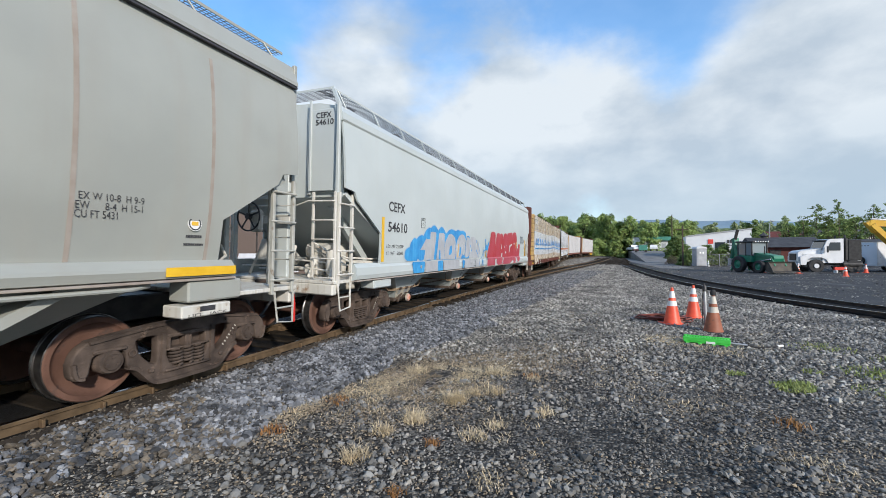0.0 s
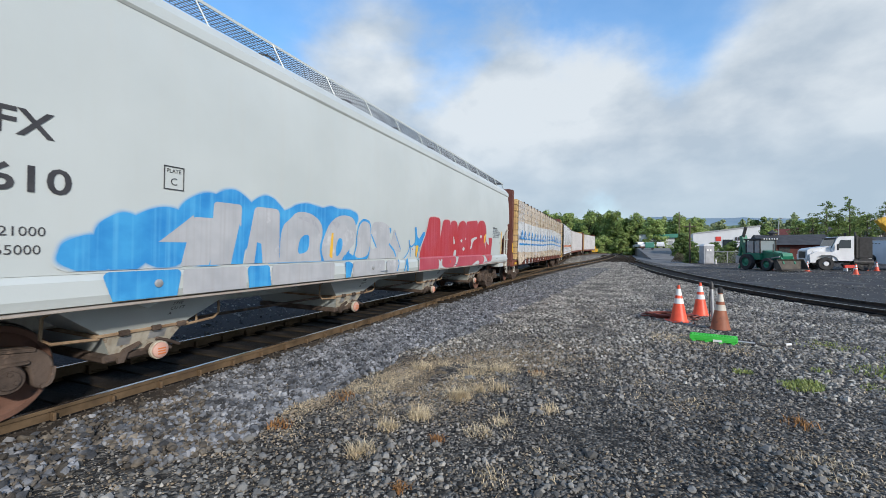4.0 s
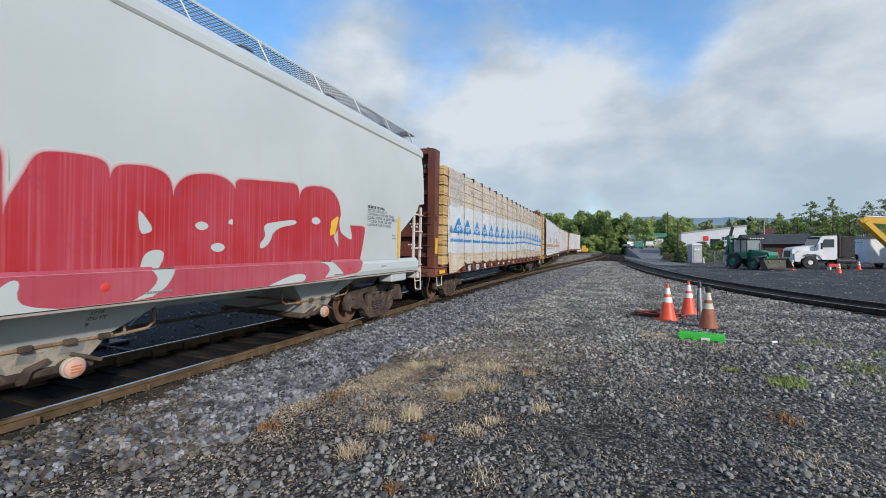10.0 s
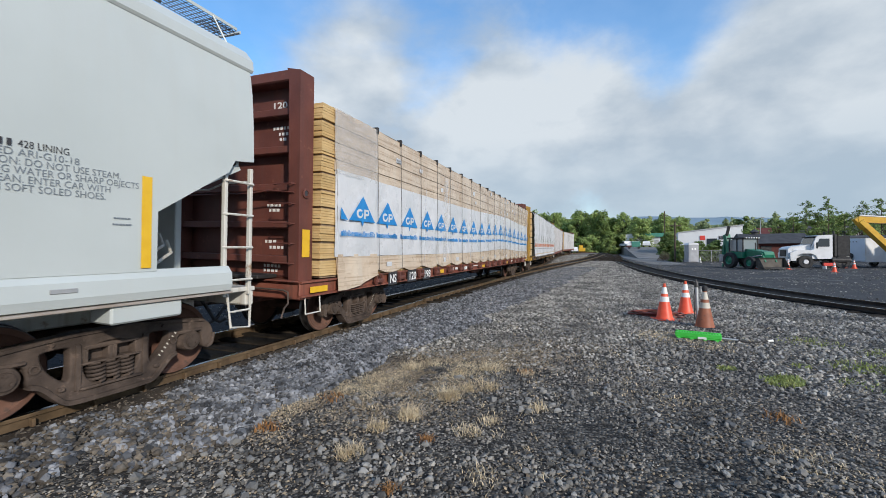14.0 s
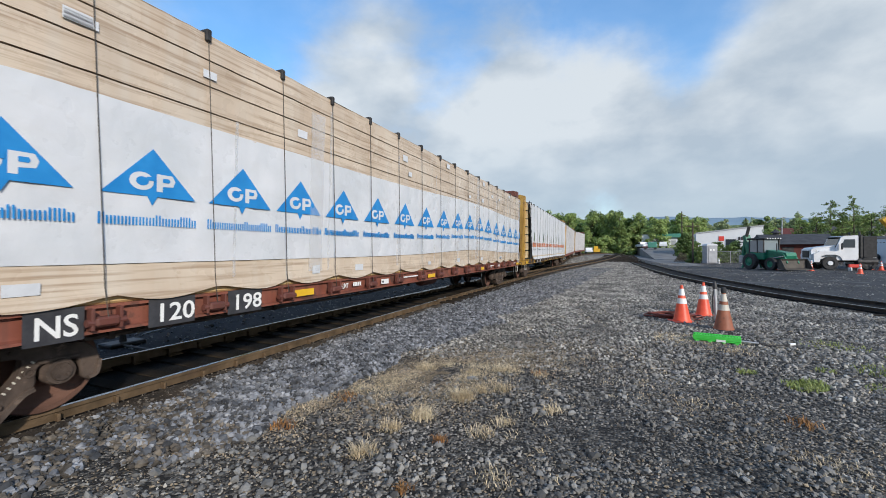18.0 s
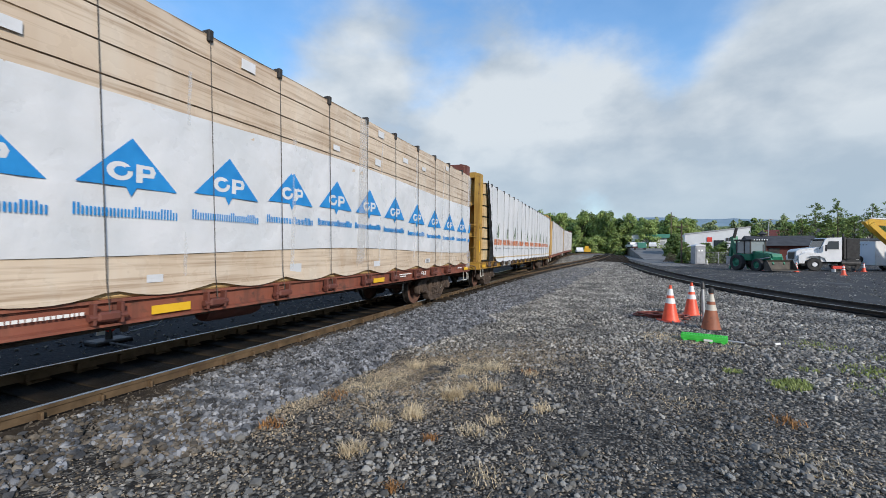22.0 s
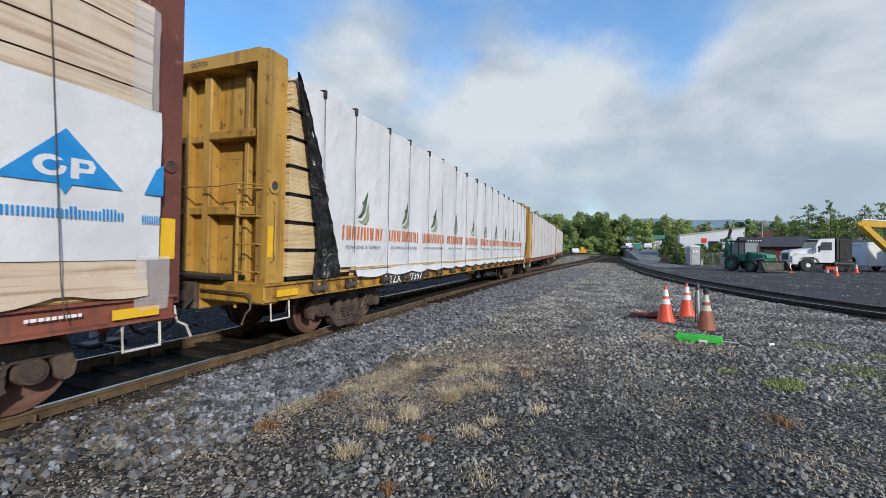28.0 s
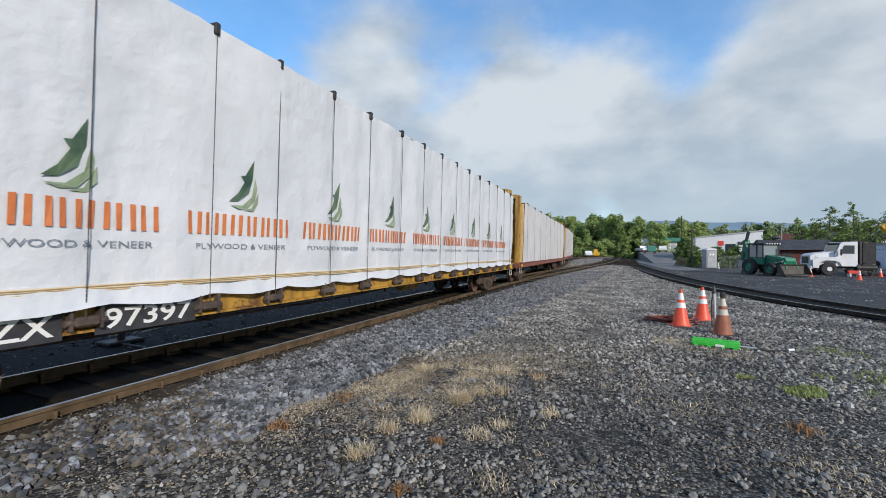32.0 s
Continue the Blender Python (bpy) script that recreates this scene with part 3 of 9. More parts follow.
def sheet(xs, ys, zf):
    b = Build()
    nx = len(xs)
    b.v = [(x, y, zf(x, y)) for y in ys for x in xs]
    b.f = [(j * nx + i, j * nx + i + 1, (j + 1) * nx + i + 1, (j + 1) * nx + i) for j in range(len(ys) - 1) for i in range(nx - 1)]
    return b


def gravel_material():
    m = pmat("yard_gravel", (0.044, 0.041, 0.036), (0.098, 0.089, 0.076), 0.5, 0.9, bump=1.0, fine=38, dist=0.03, spots=((0.15, 0.115, 0.075), 0.12, 0.9))
    n, l = m.node_tree.nodes, m.node_tree.links
    bs = n["Principled BSDF"]
    src = bs.inputs["Base Color"].links[0].from_socket
    vo = n.new("ShaderNodeTexVoronoi")
    vo.inputs["Scale"].default_value = 34.0
    l.new(n["Texture Coordinate"].outputs["Object"], vo.inputs["Vector"])
    sep = n.new("ShaderNodeSeparateColor")
    l.new(vo.outputs["Color"], sep.inputs["Color"])
    mr = n.new("ShaderNodeMapRange")
    mr.inputs["To Min"].default_value, mr.inputs["To Max"].default_value = 0.10, 3.6
    pw = n.new("ShaderNodeMath")
    pw.operation = "POWER"
    pw.inputs[1].default_value = 2.4
    l.new(sep.outputs["Red"], pw.inputs[0])
    l.new(pw.outputs[0], mr.inputs["Value"])
    hs = n.new("ShaderNodeHueSaturation")
    l.new(src, hs.inputs["Color"])
    l.new(mr.outputs["Result"], hs.inputs["Value"])
    l.new(hs.outputs["Color"], bs.inputs["Base Color"])
    bp = bs.inputs["Normal"].links[0].from_node
    mu = n.new("ShaderNodeMath")
    mu.operation = "SUBTRACT"
    mu.inputs[0].default_value = 1.0
    l.new(vo.outputs["Distance"], mu.inputs[1])
    l.new(mu.outputs[0], bp.inputs["Height"])
    return m


M["gravel"] = gravel_material()
xs = steps(-3000, 3000, -9.0, 14.0, 0.35)
ys = sorted(set(steps(-3000, 3000, -3.0, 34.0, 0.35)) | {36.5 + 2.5 * i for i in range(50)})
solid("ground", sheet(xs, ys, heave), M["gravel"], "dark grey crushed-stone railway yard ground", "ground", kind="structure", smooth=True)


# the paved yard beyond the second track, and the paved strip behind the train
def flat_plate(poly, z0, z1):
    return Build().prism(poly, z0, z1, "z")


def ribbon_plate(left, right, ys, z):
    """A thin plate between two edges x = left(y) and x = right(y) that follows the grade."""
    b = Build()
    for y in ys:
        xa, xb = left(y), right(y)
        b.v += [(xa, y, -0.1 + grade(xa, y)), (xa, y, z + grade(xa, y)), (xb, y, z + grade(xb, y)), (xb, y, -0.1 + grade(xb, y))]
    for i in range(len(ys) - 1):
        b.f += [(4 * i + k, 4 * i + (k + 1) % 4, 4 * i + 4 + (k + 1) % 4, 4 * i + 4 + k) for k in range(4)]
    e = 4 * (len(ys) - 1)
    b.f += [(0, 1, 2, 3), (e + 3, e + 2, e + 1, e)]
    return b


RIGHT_NEAR = [(11.0, 7.0), (6.5, 13.4), (5.95, 15.4), (5.35, 17.6), (4.75, 20.0), (4.15, 23.0), (3.65, 26.5), (3.05, 32.0), (2.5, 42.0), (1.95, 52.0), (1.3, 66.0), (0.75, 80.0), (0.0, 100.0), (-0.8, 120.0), (-1.8, 145.0)]


def spline(pts, y):
    for (x0, y0), (x1, y1) in zip(pts, pts[1:]):
        if y0 <= y <= y1:
            k = (y - y0) / (y1 - y0)
            return x0 + (x1 - x0) * k
    return pts[0][0] if y < pts[0][1] else pts[-1][0]


def smooth_x(pts, y):
    return sum(spline(pts, y + d) for d in (-4, -2, 0, 2, 4)) / 5


edge = [(smooth_x(RIGHT_NEAR, y) + 2.4, y) for y in range(8, 140, 6)]
solid("pavement", flat_plate([(60, 4)] + edge + [(6, 170), (90, 170), (90, 4)], -0.1, 0.012), M["asphalt"], "worn dark asphalt of the equipment yard", "pavement", kind="structure")
solid("road", ribbon_plate(lambda y: -34, lambda y: track_x(y) - 1.58, range(-30, 150, 4), 0.006), M["shaded_asphalt"], "asphalt lane behind the train, its colour darkened for shade", "road", kind="structure")
# cinder bed under the tracks, with the train's shade put into its colour
solid("track_bed", ribbon_plate(lambda y: track_x(y) - 1.58, lambda y: track_x(y) + 0.86, range(-16, 150, 4), 0.008), M["soil"], "cinder bed under the rails, coloured near black for the train's shade", "track bed", kind="structure")

solid("track_shoulder", ribbon_plate(lambda y: track_x(y) + 0.86, lambda y: track_x(y) + (1.30 if y < 4 else 1.08) + 0.2 * noise.noise((3, y * 0.9, 0)), range(-16, 60), 0.020), M["shoulder"], "brown rust-stained soil beside the rail", "soil", kind="structure")


def track_strip(name, centre, y0, y1, half, z, bed_paint=M["soil"], label="cinder strip between the rails, its colour darkened for shade"):
    solid(name, ribbon_plate(lambda y: centre(y) - half, lambda y: centre(y) + half, range(y0, y1, 3), z), bed_paint, label, "track bed", kind="structure")


HEAD = [(-0.037, 0.135), (-0.037, 0.164), (-0.030, 0.17), (0.030, 0.17), (0.037, 0.164), (0.037, 0.135), (0.01, 0.125), (0.01, 0.03), (0.07, 0.012), (0.07, 0.0), (-0.07, 0.0), (-0.07, 0.012), (-0.01, 0.03), (-0.01, 0.125)]


def sweep(section, pts):
    """A section (across, up) carried along points (x, y, z)."""
    b = Build()
    n = len(section)
    for i, p in enumerate(pts):
        a, c = Vector(pts[max(0, i - 1)]), Vector(pts[min(len(pts) - 1, i + 1)])
        d = (c - a).normalized()
        s = Vector((d.y, -d.x, 0)).normalized()
        b.v += [tuple(Vector(p) + s * u + Vector((0, 0, h))) for u, h in section]
    for i in range(len(pts) - 1):
        b.f += [(i * n + k, i * n + (k + 1) % n, (i + 1) * n + (k + 1) % n, (i + 1) * n + k) for k in range(n)]
    b.f += [tuple(range(n)), tuple((len(pts) - 1) * n + k for k in range(n))[::-1]]
    return b


def rail(parent, pts, web):
    r = part("rail", sweep(HEAD, pts), web, parent, "rusty brown steel rail")
    cap = [(-0.029, 0.1695), (-0.029, 0.1725), (0.029, 0.1725), (0.029, 0.1695)]
    part("rail_head", sweep(cap, pts), M["rail_head"], r, "shiny worn running surface")
    return r


def tie_mesh(length):
    return Build().box(-length / 2, length / 2, -0.11, 0.11, -0.16, 0.0, 0.012).mesh("tie", M["tie"])


TIE = tie_mesh(2.6)
PLATE = Build()
PLATE.box(-0.17, 0.17, -0.09, 0.09, 0.0, 0.014, 0.004)
for sx in (-0.10, 0.10):
    for sy in (-0.05, 0.05):
        PLATE.box(sx - 0.014, sx + 0.014, sy - 0.012, sy + 0.012, 0.012, 0.036, 0.004)
PLATE.box(0.012, 0.075, 0.16, 0.19, 0.0, 0.125, 0.006)
PLATE.box(0.04, 0.10, 0.15, 0.20, -0.01, 0.04, 0.006)
PLATE = PLATE.mesh("tie_plate", M["rail_side"])


def lay_track(name, label, centre, y0, y1, zc, cant, step=0.53, web=None, up=0.0):
    """A track: two rails on ties, along x = centre(y)."""
    t = tagged(new(name), label, "railway track", kind="structure")
    tilt = math.tan(radians(cant))
    ys = [y0 + (y1 - y0) * i / 60 for i in range(61)]
    for s in (1, -1):
        rail(t, [(centre(y) + s * 0.752, y, zc - 0.172 - s * 0.752 * tilt + grade(centre(y), y)) for y in ys], web or M["rail_side"])
    n = int((y1 - y0) / step)
    rng = random.Random(name)
    for i in range(n):
        y = y0 + (i + 0.5) * step
        slope = math.degrees(math.atan2(centre(y + 0.5) - centre(y - 0.5), 1.0))
        if i < 290:
            part("tie", TIE, M["tie"], t, at=pose(centre(y) + rng.uniform(-0.05, 0.05), y, zc - 0.142 + up + grade(centre(y), y) + rng.uniform(-0.012, 0.008), 0, cant, -slope + rng.uniform(-1, 1)))
        if y < 26:
            for s in (1, -1):
                part("tie_plate", PLATE, M["rail_side"], t, at=pose(centre(y) + s * 0.752, y, zc - 0.172 - s * 0.752 * tilt + grade(centre(y), y), 0, cant, 0))
    return t


lay_track("track_1", "main yard track with rusty rails and dark ties", track_x, -14, 150, RAIL_Z, CANT, up=0.014)
lay_track("track_2", "curved second track with rusty rails and dark ties", lambda y: smooth_x(RIGHT_NEAR, y) + 0.752, 8, 140, 0.14, 0, web=M["rail_shaded"], up=0.02)
# dark strip that paints in the shade between the second track's rails
track_strip("track_bed_2", lambda y: smooth_x(RIGHT_NEAR, y) + 0.752, 8, 140, 0.92, 0.034)
CROSS = [(-5.28, 4.0), (-5.24, 12.0), (-5.12, 18.0), (-4.92, 25.0), (-4.45, 31.5), (-3.85, 38.0), (-3.2, 43.0), (-2.4, 50.0), (-1.5, 56.0), (-0.4, 66.0), (0.6, 80.0), (1.1, 92.0)]
lay_track("track_3", "crossover track leaving the main track", lambda y: smooth_x(CROSS, y) - 0.752, 12, 92, 0.175, 0, up=0.04)
track_strip("track_bed_3", lambda y: smooth_x(CROSS, y) - 0.752, 24, 92, 1.5, 0.055, M["old_bed"], "weathered brown ballast of the crossover")
solid("lane", flat_plate([(5.4, 50), (8.6, 50), (9.6, 100), (9.0, 150), (4.2, 150), (4.3, 90)], -0.1, 0.018), M["lane"], "pale worn lane beside the second track", "lane", kind="structure")
solid("junction_bed", ribbon_plate(lambda y: track_x(y) + 0.9, lambda y: smooth_x(RIGHT_NEAR, y) - 0.2, range(60, 128, 4), 0.024), M["old_bed"], "weathered brown ground round the junction", "track bed", kind="structure")
# long ties under the switch, where the tracks join
LONG_TIE = tie_mesh(5.0)
switch = tagged(new("track_4"), "long dark switch ties at the junction of the tracks", "railway track", kind="structure")
rng = random.Random(44)
for i in range(56):
    y = 56 + i * 0.62
    part("tie", LONG_TIE, M["tie"], switch, at=pose((smooth_x(CROSS, y) - 0.752 + smooth_x(RIGHT_NEAR, y) + 0.75) / 2 + rng.uniform(-0.3, 0.3), y, 0.07 + grade(-1, y) + rng.uniform(0, 0.012), 0, 0, -4 + rng.uniform(-3, 3)))


# ---- the train ----
S_ROWS = ((0, 0.00), (1, 1.65), (2, 3.33), (3, 5.01), (3.5, 5.82), (5.5, 8.91), (6, 9.63), (7, 11.07), (8, 12.47), (9, 13.85), (10, 15.21), (11, 16.54), (12, 17.87), (13, 19.26), (14, 20.73), (14.5, 21.48), (16.5, 24.65), (17, 25.47), (18, 27.12), (19, 28.75), (20, 30.39), (21, 32.05), (22, 33.72), (23, 35.42), (24, 37.13), (25, 38.87), (25.5, 39.75), (27.5, 43.36), (28, 44.20), (29, 45.88), (30, 47.56), (31, 49.26), (32, 50.91))


def rolled(t):
    """Metres that the train has rolled by t seconds."""
    T = [r[0] for r in S_ROWS]
    S = [r[1] for r in S_ROWS]
    i = max(0, min(len(T) - 2, int(np.searchsorted(T, t, "right")) - 1))

    def slope(k):
        a, b = max(0, k - 1), min(len(T) - 1, k + 1)
        return (S[b] - S[a]) / (T[b] - T[a])
    h = T[i + 1] - T[i]
    u = (t - T[i]) / h
    return (2 * u ** 3 - 3 * u ** 2 + 1) * S[i] + (u ** 3 - 2 * u ** 2 + u) * h * slope(i) + (3 * u ** 2 - 2 * u ** 3) * S[i + 1] + (u ** 3 - u ** 2) * h * slope(i + 1)


MOVERS, WHEELSETS = [], []      # (thing, its place along the train, half its length); (wheelset, place on its car)


def on_train(y, t, half=8.0):
    """The pose of a thing of the train whose middle is at y along it."""
    w = y - rolled(t)
    xa, xb = track_x(w - half), track_x(w + half)
    ga, gb = grade(xa, w - half), grade(xb, w + half)
    return pose((xa + xb) / 2, w, RAIL_Z + (ga + gb) / 2, math.degrees(math.atan2(gb - ga, 2 * half)), CANT, -math.degrees(math.atan2(xb - xa, 2 * half)))


def mover(name, label, category, y, half=8.0, group=""):
    ob = thing(name, label, category, on_train(y, 0, half), group)
    MOVERS.append((ob, y, half))
    return ob


def wheelset_meshes():
    plate, treads = Build(), []
    for s in (1, -1):
        prof = [(0.08, 0.86), (0.13, 0.86), (0.15, 0.80), (0.20, 0.765), (0.33, 0.785), (0.365, 0.80), (0.385, 0.822), (0.392, 0.832), (0.44, 0.832), (0.449, 0.822), (0.449, 0.70), (0.40, 0.70), (0.375, 0.71), (0.2, 0.70), (0.13, 0.68), (0.08, 0.66)]
        plate.lathe([(r, s * h) for r, h in prof], 40, axis="x")
        tread = Build().lathe([(r, s * h) for r, h in [(0.44, 0.824), (0.457, 0.815), (0.460, 0.70), (0.475, 0.69), (0.482, 0.672), (0.470, 0.655), (0.44, 0.655), (0.44, 0.824)]], 48, axis="x")
        me = tread.mesh("tread", M["tread_steel"], True)
        me.materials.append(M["rim_steel"])
        for f in me.polygons:      # the flange's edge is worn bright
            if math.hypot(f.center.y, f.center.z) > 0.470:
                f.material_index = 1
        treads.append(me)
    plate.lathe([(0.085, -1.0), (0.085, 1.0)], 14, axis="x")
    return plate.mesh("wheels", M["wheel_rust"], True), treads


WHEELS, TREADS = wheelset_meshes()


def soften(pts, closed=False, rounds=2):
    """Round the corners of a polyline by cutting them."""
    for _ in range(rounds):
        out = [] if closed else [pts[0]]
        for i in range(len(pts) if closed else len(pts) - 1):
            (a, b), (c, d) = pts[i], pts[(i + 1) % len(pts)]
            out += [(a * 0.75 + c * 0.25, b * 0.75 + d * 0.25), (a * 0.25 + c * 0.75, b * 0.25 + d * 0.75)]
        pts = out if closed else out + [pts[-1]]
    return pts


def ribbon(b, pts, w, x0, x1):
    """A curved bar of width w along points (y, z), between the planes x0 and x1."""
    pts = soften(pts)
    rows = []
    for i, (y, z) in enumerate(pts):
        ya, za = pts[max(0, i - 1)]
        yb, zb = pts[min(len(pts) - 1, i + 1)]
        d = math.hypot(yb - ya, zb - za)
        ny, nz = -(zb - za) / d * w / 2, (yb - ya) / d * w / 2
        rows.append([(x0, y - ny, z - nz), (x1 - 0.012, y - ny, z - nz), (x1, y - ny * 0.82, z - nz * 0.82), (x1, y + ny * 0.82, z + nz * 0.82), (x1 - 0.012, y + ny, z + nz), (x0, y + ny, z + nz)])
    n = 6
    fs = [(i * n + k, i * n + (k + 1) % n, (i + 1) * n + (k + 1) % n, (i + 1) * n + k) for i in range(len(rows) - 1) for k in range(n)]
    fs += [tuple(range(n))[::-1], tuple((len(rows) - 1) * n + k for k in range(n))]
    b.add([p for r in rows for p in r], fs)


def cast_plate(rings, depth, bevel, material, name):
    """A plate cut to the first outline (y, z), with the other outlines as holes, its edges rounded; it stands in the y-z plane."""
    c = bpy.data.curves.new(name, "CURVE")
    c.dimensions, c.fill_mode = "2D", "BOTH"
    c.extrude, c.bevel_depth, c.bevel_resolution = depth / 2 - bevel, bevel, 1
    for ring in rings:
        ring = soften(ring, True)
        sp = c.splines.new("POLY")
        sp.points.add(len(ring) - 1)
        for q, (y, z) in zip(sp.points, ring):
            q.co = (y, z, 0, 1)
        sp.use_cyclic_u = True
    o = bpy.data.objects.new(name, c)
    scene.collection.objects.link(o)
    bpy.context.view_layer.update()
    me = bpy.data.meshes.new_from_object(o.evaluated_get(bpy.context.evaluated_depsgraph_get()))
    bpy.data.objects.remove(o)
    for v in me.vertices:
        v.co = Vector((v.co.z, v.co.x, v.co.y))
    me.materials.clear()
    me.materials.append(material)
    return me


def side_frame_mesh():
    """Top member with hooded pedestals, triangular windows, bolster opening and spring seat, with ribs, lugs and a bolster end."""
    half = [(-0.35, 0.765), (-0.60, 0.735), (-0.92, 0.715), (-1.10, 0.68), (-1.20, 0.58), (-1.225, 0.44), (-1.20, 0.335), (-1.095, 0.33), (-1.075, 0.46), (-1.05, 0.575), (-0.73, 0.575), (-0.70, 0.47), (-0.705, 0.35), (-0.63, 0.33), (-0.53, 0.22), (-0.44, 0.115), (-0.34, 0.085)]
    outer = half + [(-y, z) for y, z in half[::-1]]
    win = [(-0.645, 0.60), (-0.62, 0.655), (-0.39, 0.665), (-0.365, 0.62), (-0.365, 0.33), (-0.40, 0.285), (-0.47, 0.315), (-0.60, 0.45)]
    mid = [(-0.285, 0.66), (0.285, 0.66), (0.285, 0.20), (-0.285, 0.20)]
    me = cast_plate([outer, win, [(-y, z) for y, z in win[::-1]], mid], 0.13, 0.018, M["cast_iron"], "side_frame")
    b = Build()
    x0, x1 = -0.065, 0.065
    ribbon(b, [(-0.70, 0.345), (-0.62, 0.315), (-0.52, 0.20), (-0.43, 0.10), (-0.30, 0.085), (0.30, 0.085), (0.43, 0.10), (0.52, 0.20), (0.62, 0.315), (0.70, 0.345)], 0.05, x0 - 0.02, x1 + 0.035)
    ribbon(b, [(-1.08, 0.685), (-0.6, 0.742), (-0.3, 0.768), (0.3, 0.768), (0.6, 0.742), (1.08, 0.685)], 0.035, x0, x1 + 0.022)
    for s in (1, -1):
        ribbon(b, [(s * 0.325, 0.66), (s * 0.32, 0.45), (s * 0.325, 0.2)], 0.05, x0, x1 + 0.022)
        ribbon(b, [(s * 1.215, 0.50), (s * 1.21, 0.42), (s * 1.185, 0.345), (s * 1.12, 0.335)], 0.035, x0, x1 + 0.03)
        b.box(x0 - 0.02, x1 + 0.025, *sorted((s * 0.72, s * 1.05)), 0.555, 0.60, 0.015)       # bearing adapter
        b.lathe([(0.028, x1), (0.045, x1), (0.045, x1 + 0.018), (0.028, x1 + 0.018), (0.028, x1)], 12, Matrix.Translation((0, s * 0.665, 0.50)), "x")
        b.lathe([(0.0, x1), (0.022, x1), (0.02, x1 + 0.02), (0.0, x1 + 0.022)], 8, Matrix.Translation((0, s * 0.54, 0.70)), "x")
        b.box(x1 - 0.01, x1 + 0.03, s * 0.46 - 0.03, s * 0.46 + 0.03, 0.225, 0.27, 0.01)
    b.box(x0 - 0.05, x1 + 0.03, -0.30, 0.30, 0.185, 0.215, 0.01)       # spring seat
    b.box(x0 - 0.05, x1 + 0.02, -0.29, 0.29, 0.435, 0.46, 0.01)       # bolster end: shelf, posts and pockets
    b.box(x0 - 0.05, x1 + 0.01, -0.27, 0.27, 0.585, 0.635, 0.015)
    for y in (-0.25, -0.02, 0.02, 0.25):
        b.box(x0 - 0.05, x1 + 0.005, y - 0.025, y + 0.025, 0.45, 0.60, 0.01)
    b.box(x0 - 0.06, x0 + 0.02, -0.27, 0.27, 0.45, 0.62, 0.01)
    me2 = b.mesh("side_frame_ribs", M["cast_iron"], True)
    bm = bmesh.new()
    bm.from_mesh(me)
    bm.from_mesh(me2)
    bmesh.ops.translate(bm, verts=bm.verts, vec=(1.025, 0, 0))
    bm.to_mesh(me)
    bm.free()
    return me


def spring_mesh():
    b = Build()
    pts = [(0.075 * math.cos(a), 0.075 * math.sin(a), 0.24 + 0.20 * a / (2 * math.pi * 5)) for a in [i * math.pi / 5 for i in range(51)]]
    return b.tube(pts, 0.017, 6).mesh("spring", M["cast_iron"], True)


def bearing_mesh():
    b = Build()
    b.lathe([(0.05, 0.94), (0.13, 0.94), (0.13, 1.10), (0.115, 1.13), (0.085, 1.135), (0.08, 1.15), (0.0, 1.152)], 20, axis="x")
    for k in range(3):
        a = math.radians(90 + 120 * k)
        b.lathe([(0.02, 1.135), (0.02, 1.16), (0.0, 1.162)], 6, Matrix.Translation((0, 0.055 * math.cos(a), 0.055 * math.sin(a))), "x")
    b.box(0.93, 1.10, -0.15, 0.15, 0.09, 0.13, 0.02)
    return b.mesh("bearing", M["cast_iron"], True)


SIDE_FRAME, SPRING, BEARING = side_frame_mesh(), spring_mesh(), bearing_mesh()
MIRROR = Matrix.Diagonal((-1, 1, 1, 1))


def mirrored(me):
    m2 = me.copy()
    m2.transform(MIRROR)
    m2.flip_normals()
    return m2


SIDE_FRAME_L, BEARING_L = mirrored(SIDE_FRAME), mirrored(BEARING)
BOLSTER = Build().box(-0.9, 0.9, -0.2, 0.2, 0.46, 0.68, 0.03).mesh("bolster", M["cast_iron"])
BRAKE_BEAM = Build().box(-0.75, 0.75, 0.38, 0.46, 0.34, 0.44, 0.01).mesh("brake_beam", M["cast_iron"])


def truck(car, y):
    """A two-axle truck at y on its car."""
    for s in (1, -1):
        ws = part("wheelset", WHEELS, M["wheel_rust"], car, "rusty brown steel wheels on an axle", at=pose(0, y + s * 0.889, 0.457))
        for me in TREADS:
            part("wheel_tread", me, M["tread_steel"], ws, "worn shiny wheel tread and flange")
        WHEELSETS.append((ws, y + s * 0.889))
        for me in (BEARING, BEARING_L):
            part("bearing", me, M["cast_iron"], car, at=pose(0, y + s * 0.889, 0.457))
    part("brake_beam", BRAKE_BEAM, M["cast_iron"], car, at=pose(0, y, 0))
    part("bolster", BOLSTER, M["cast_iron"], car, at=pose(0, y, 0))
    for k, me in ((1, SIDE_FRAME), (-1, SIDE_FRAME_L)):
        f = part("side_frame", me, M["cast_iron"], car, "dark rusty cast side frame", at=pose(0, y, 0))
        if k == 1:
            for i in range(7):
                part("small_print", Build().box(0, 0.002, -0.007, 0.007, -0.016, 0.016), M["reflect_old"], f, at=pose(1.092, 0.50 + 0.032 * i, 0.36 + 0.038 * i, 45, 0, 0))
        for d in (-0.14, 0.0, 0.14):
            for x in (1.05, 0.9):
                part("spring", SPRING, M["cast_iron"], f, at=pose(k * x, d, 0))


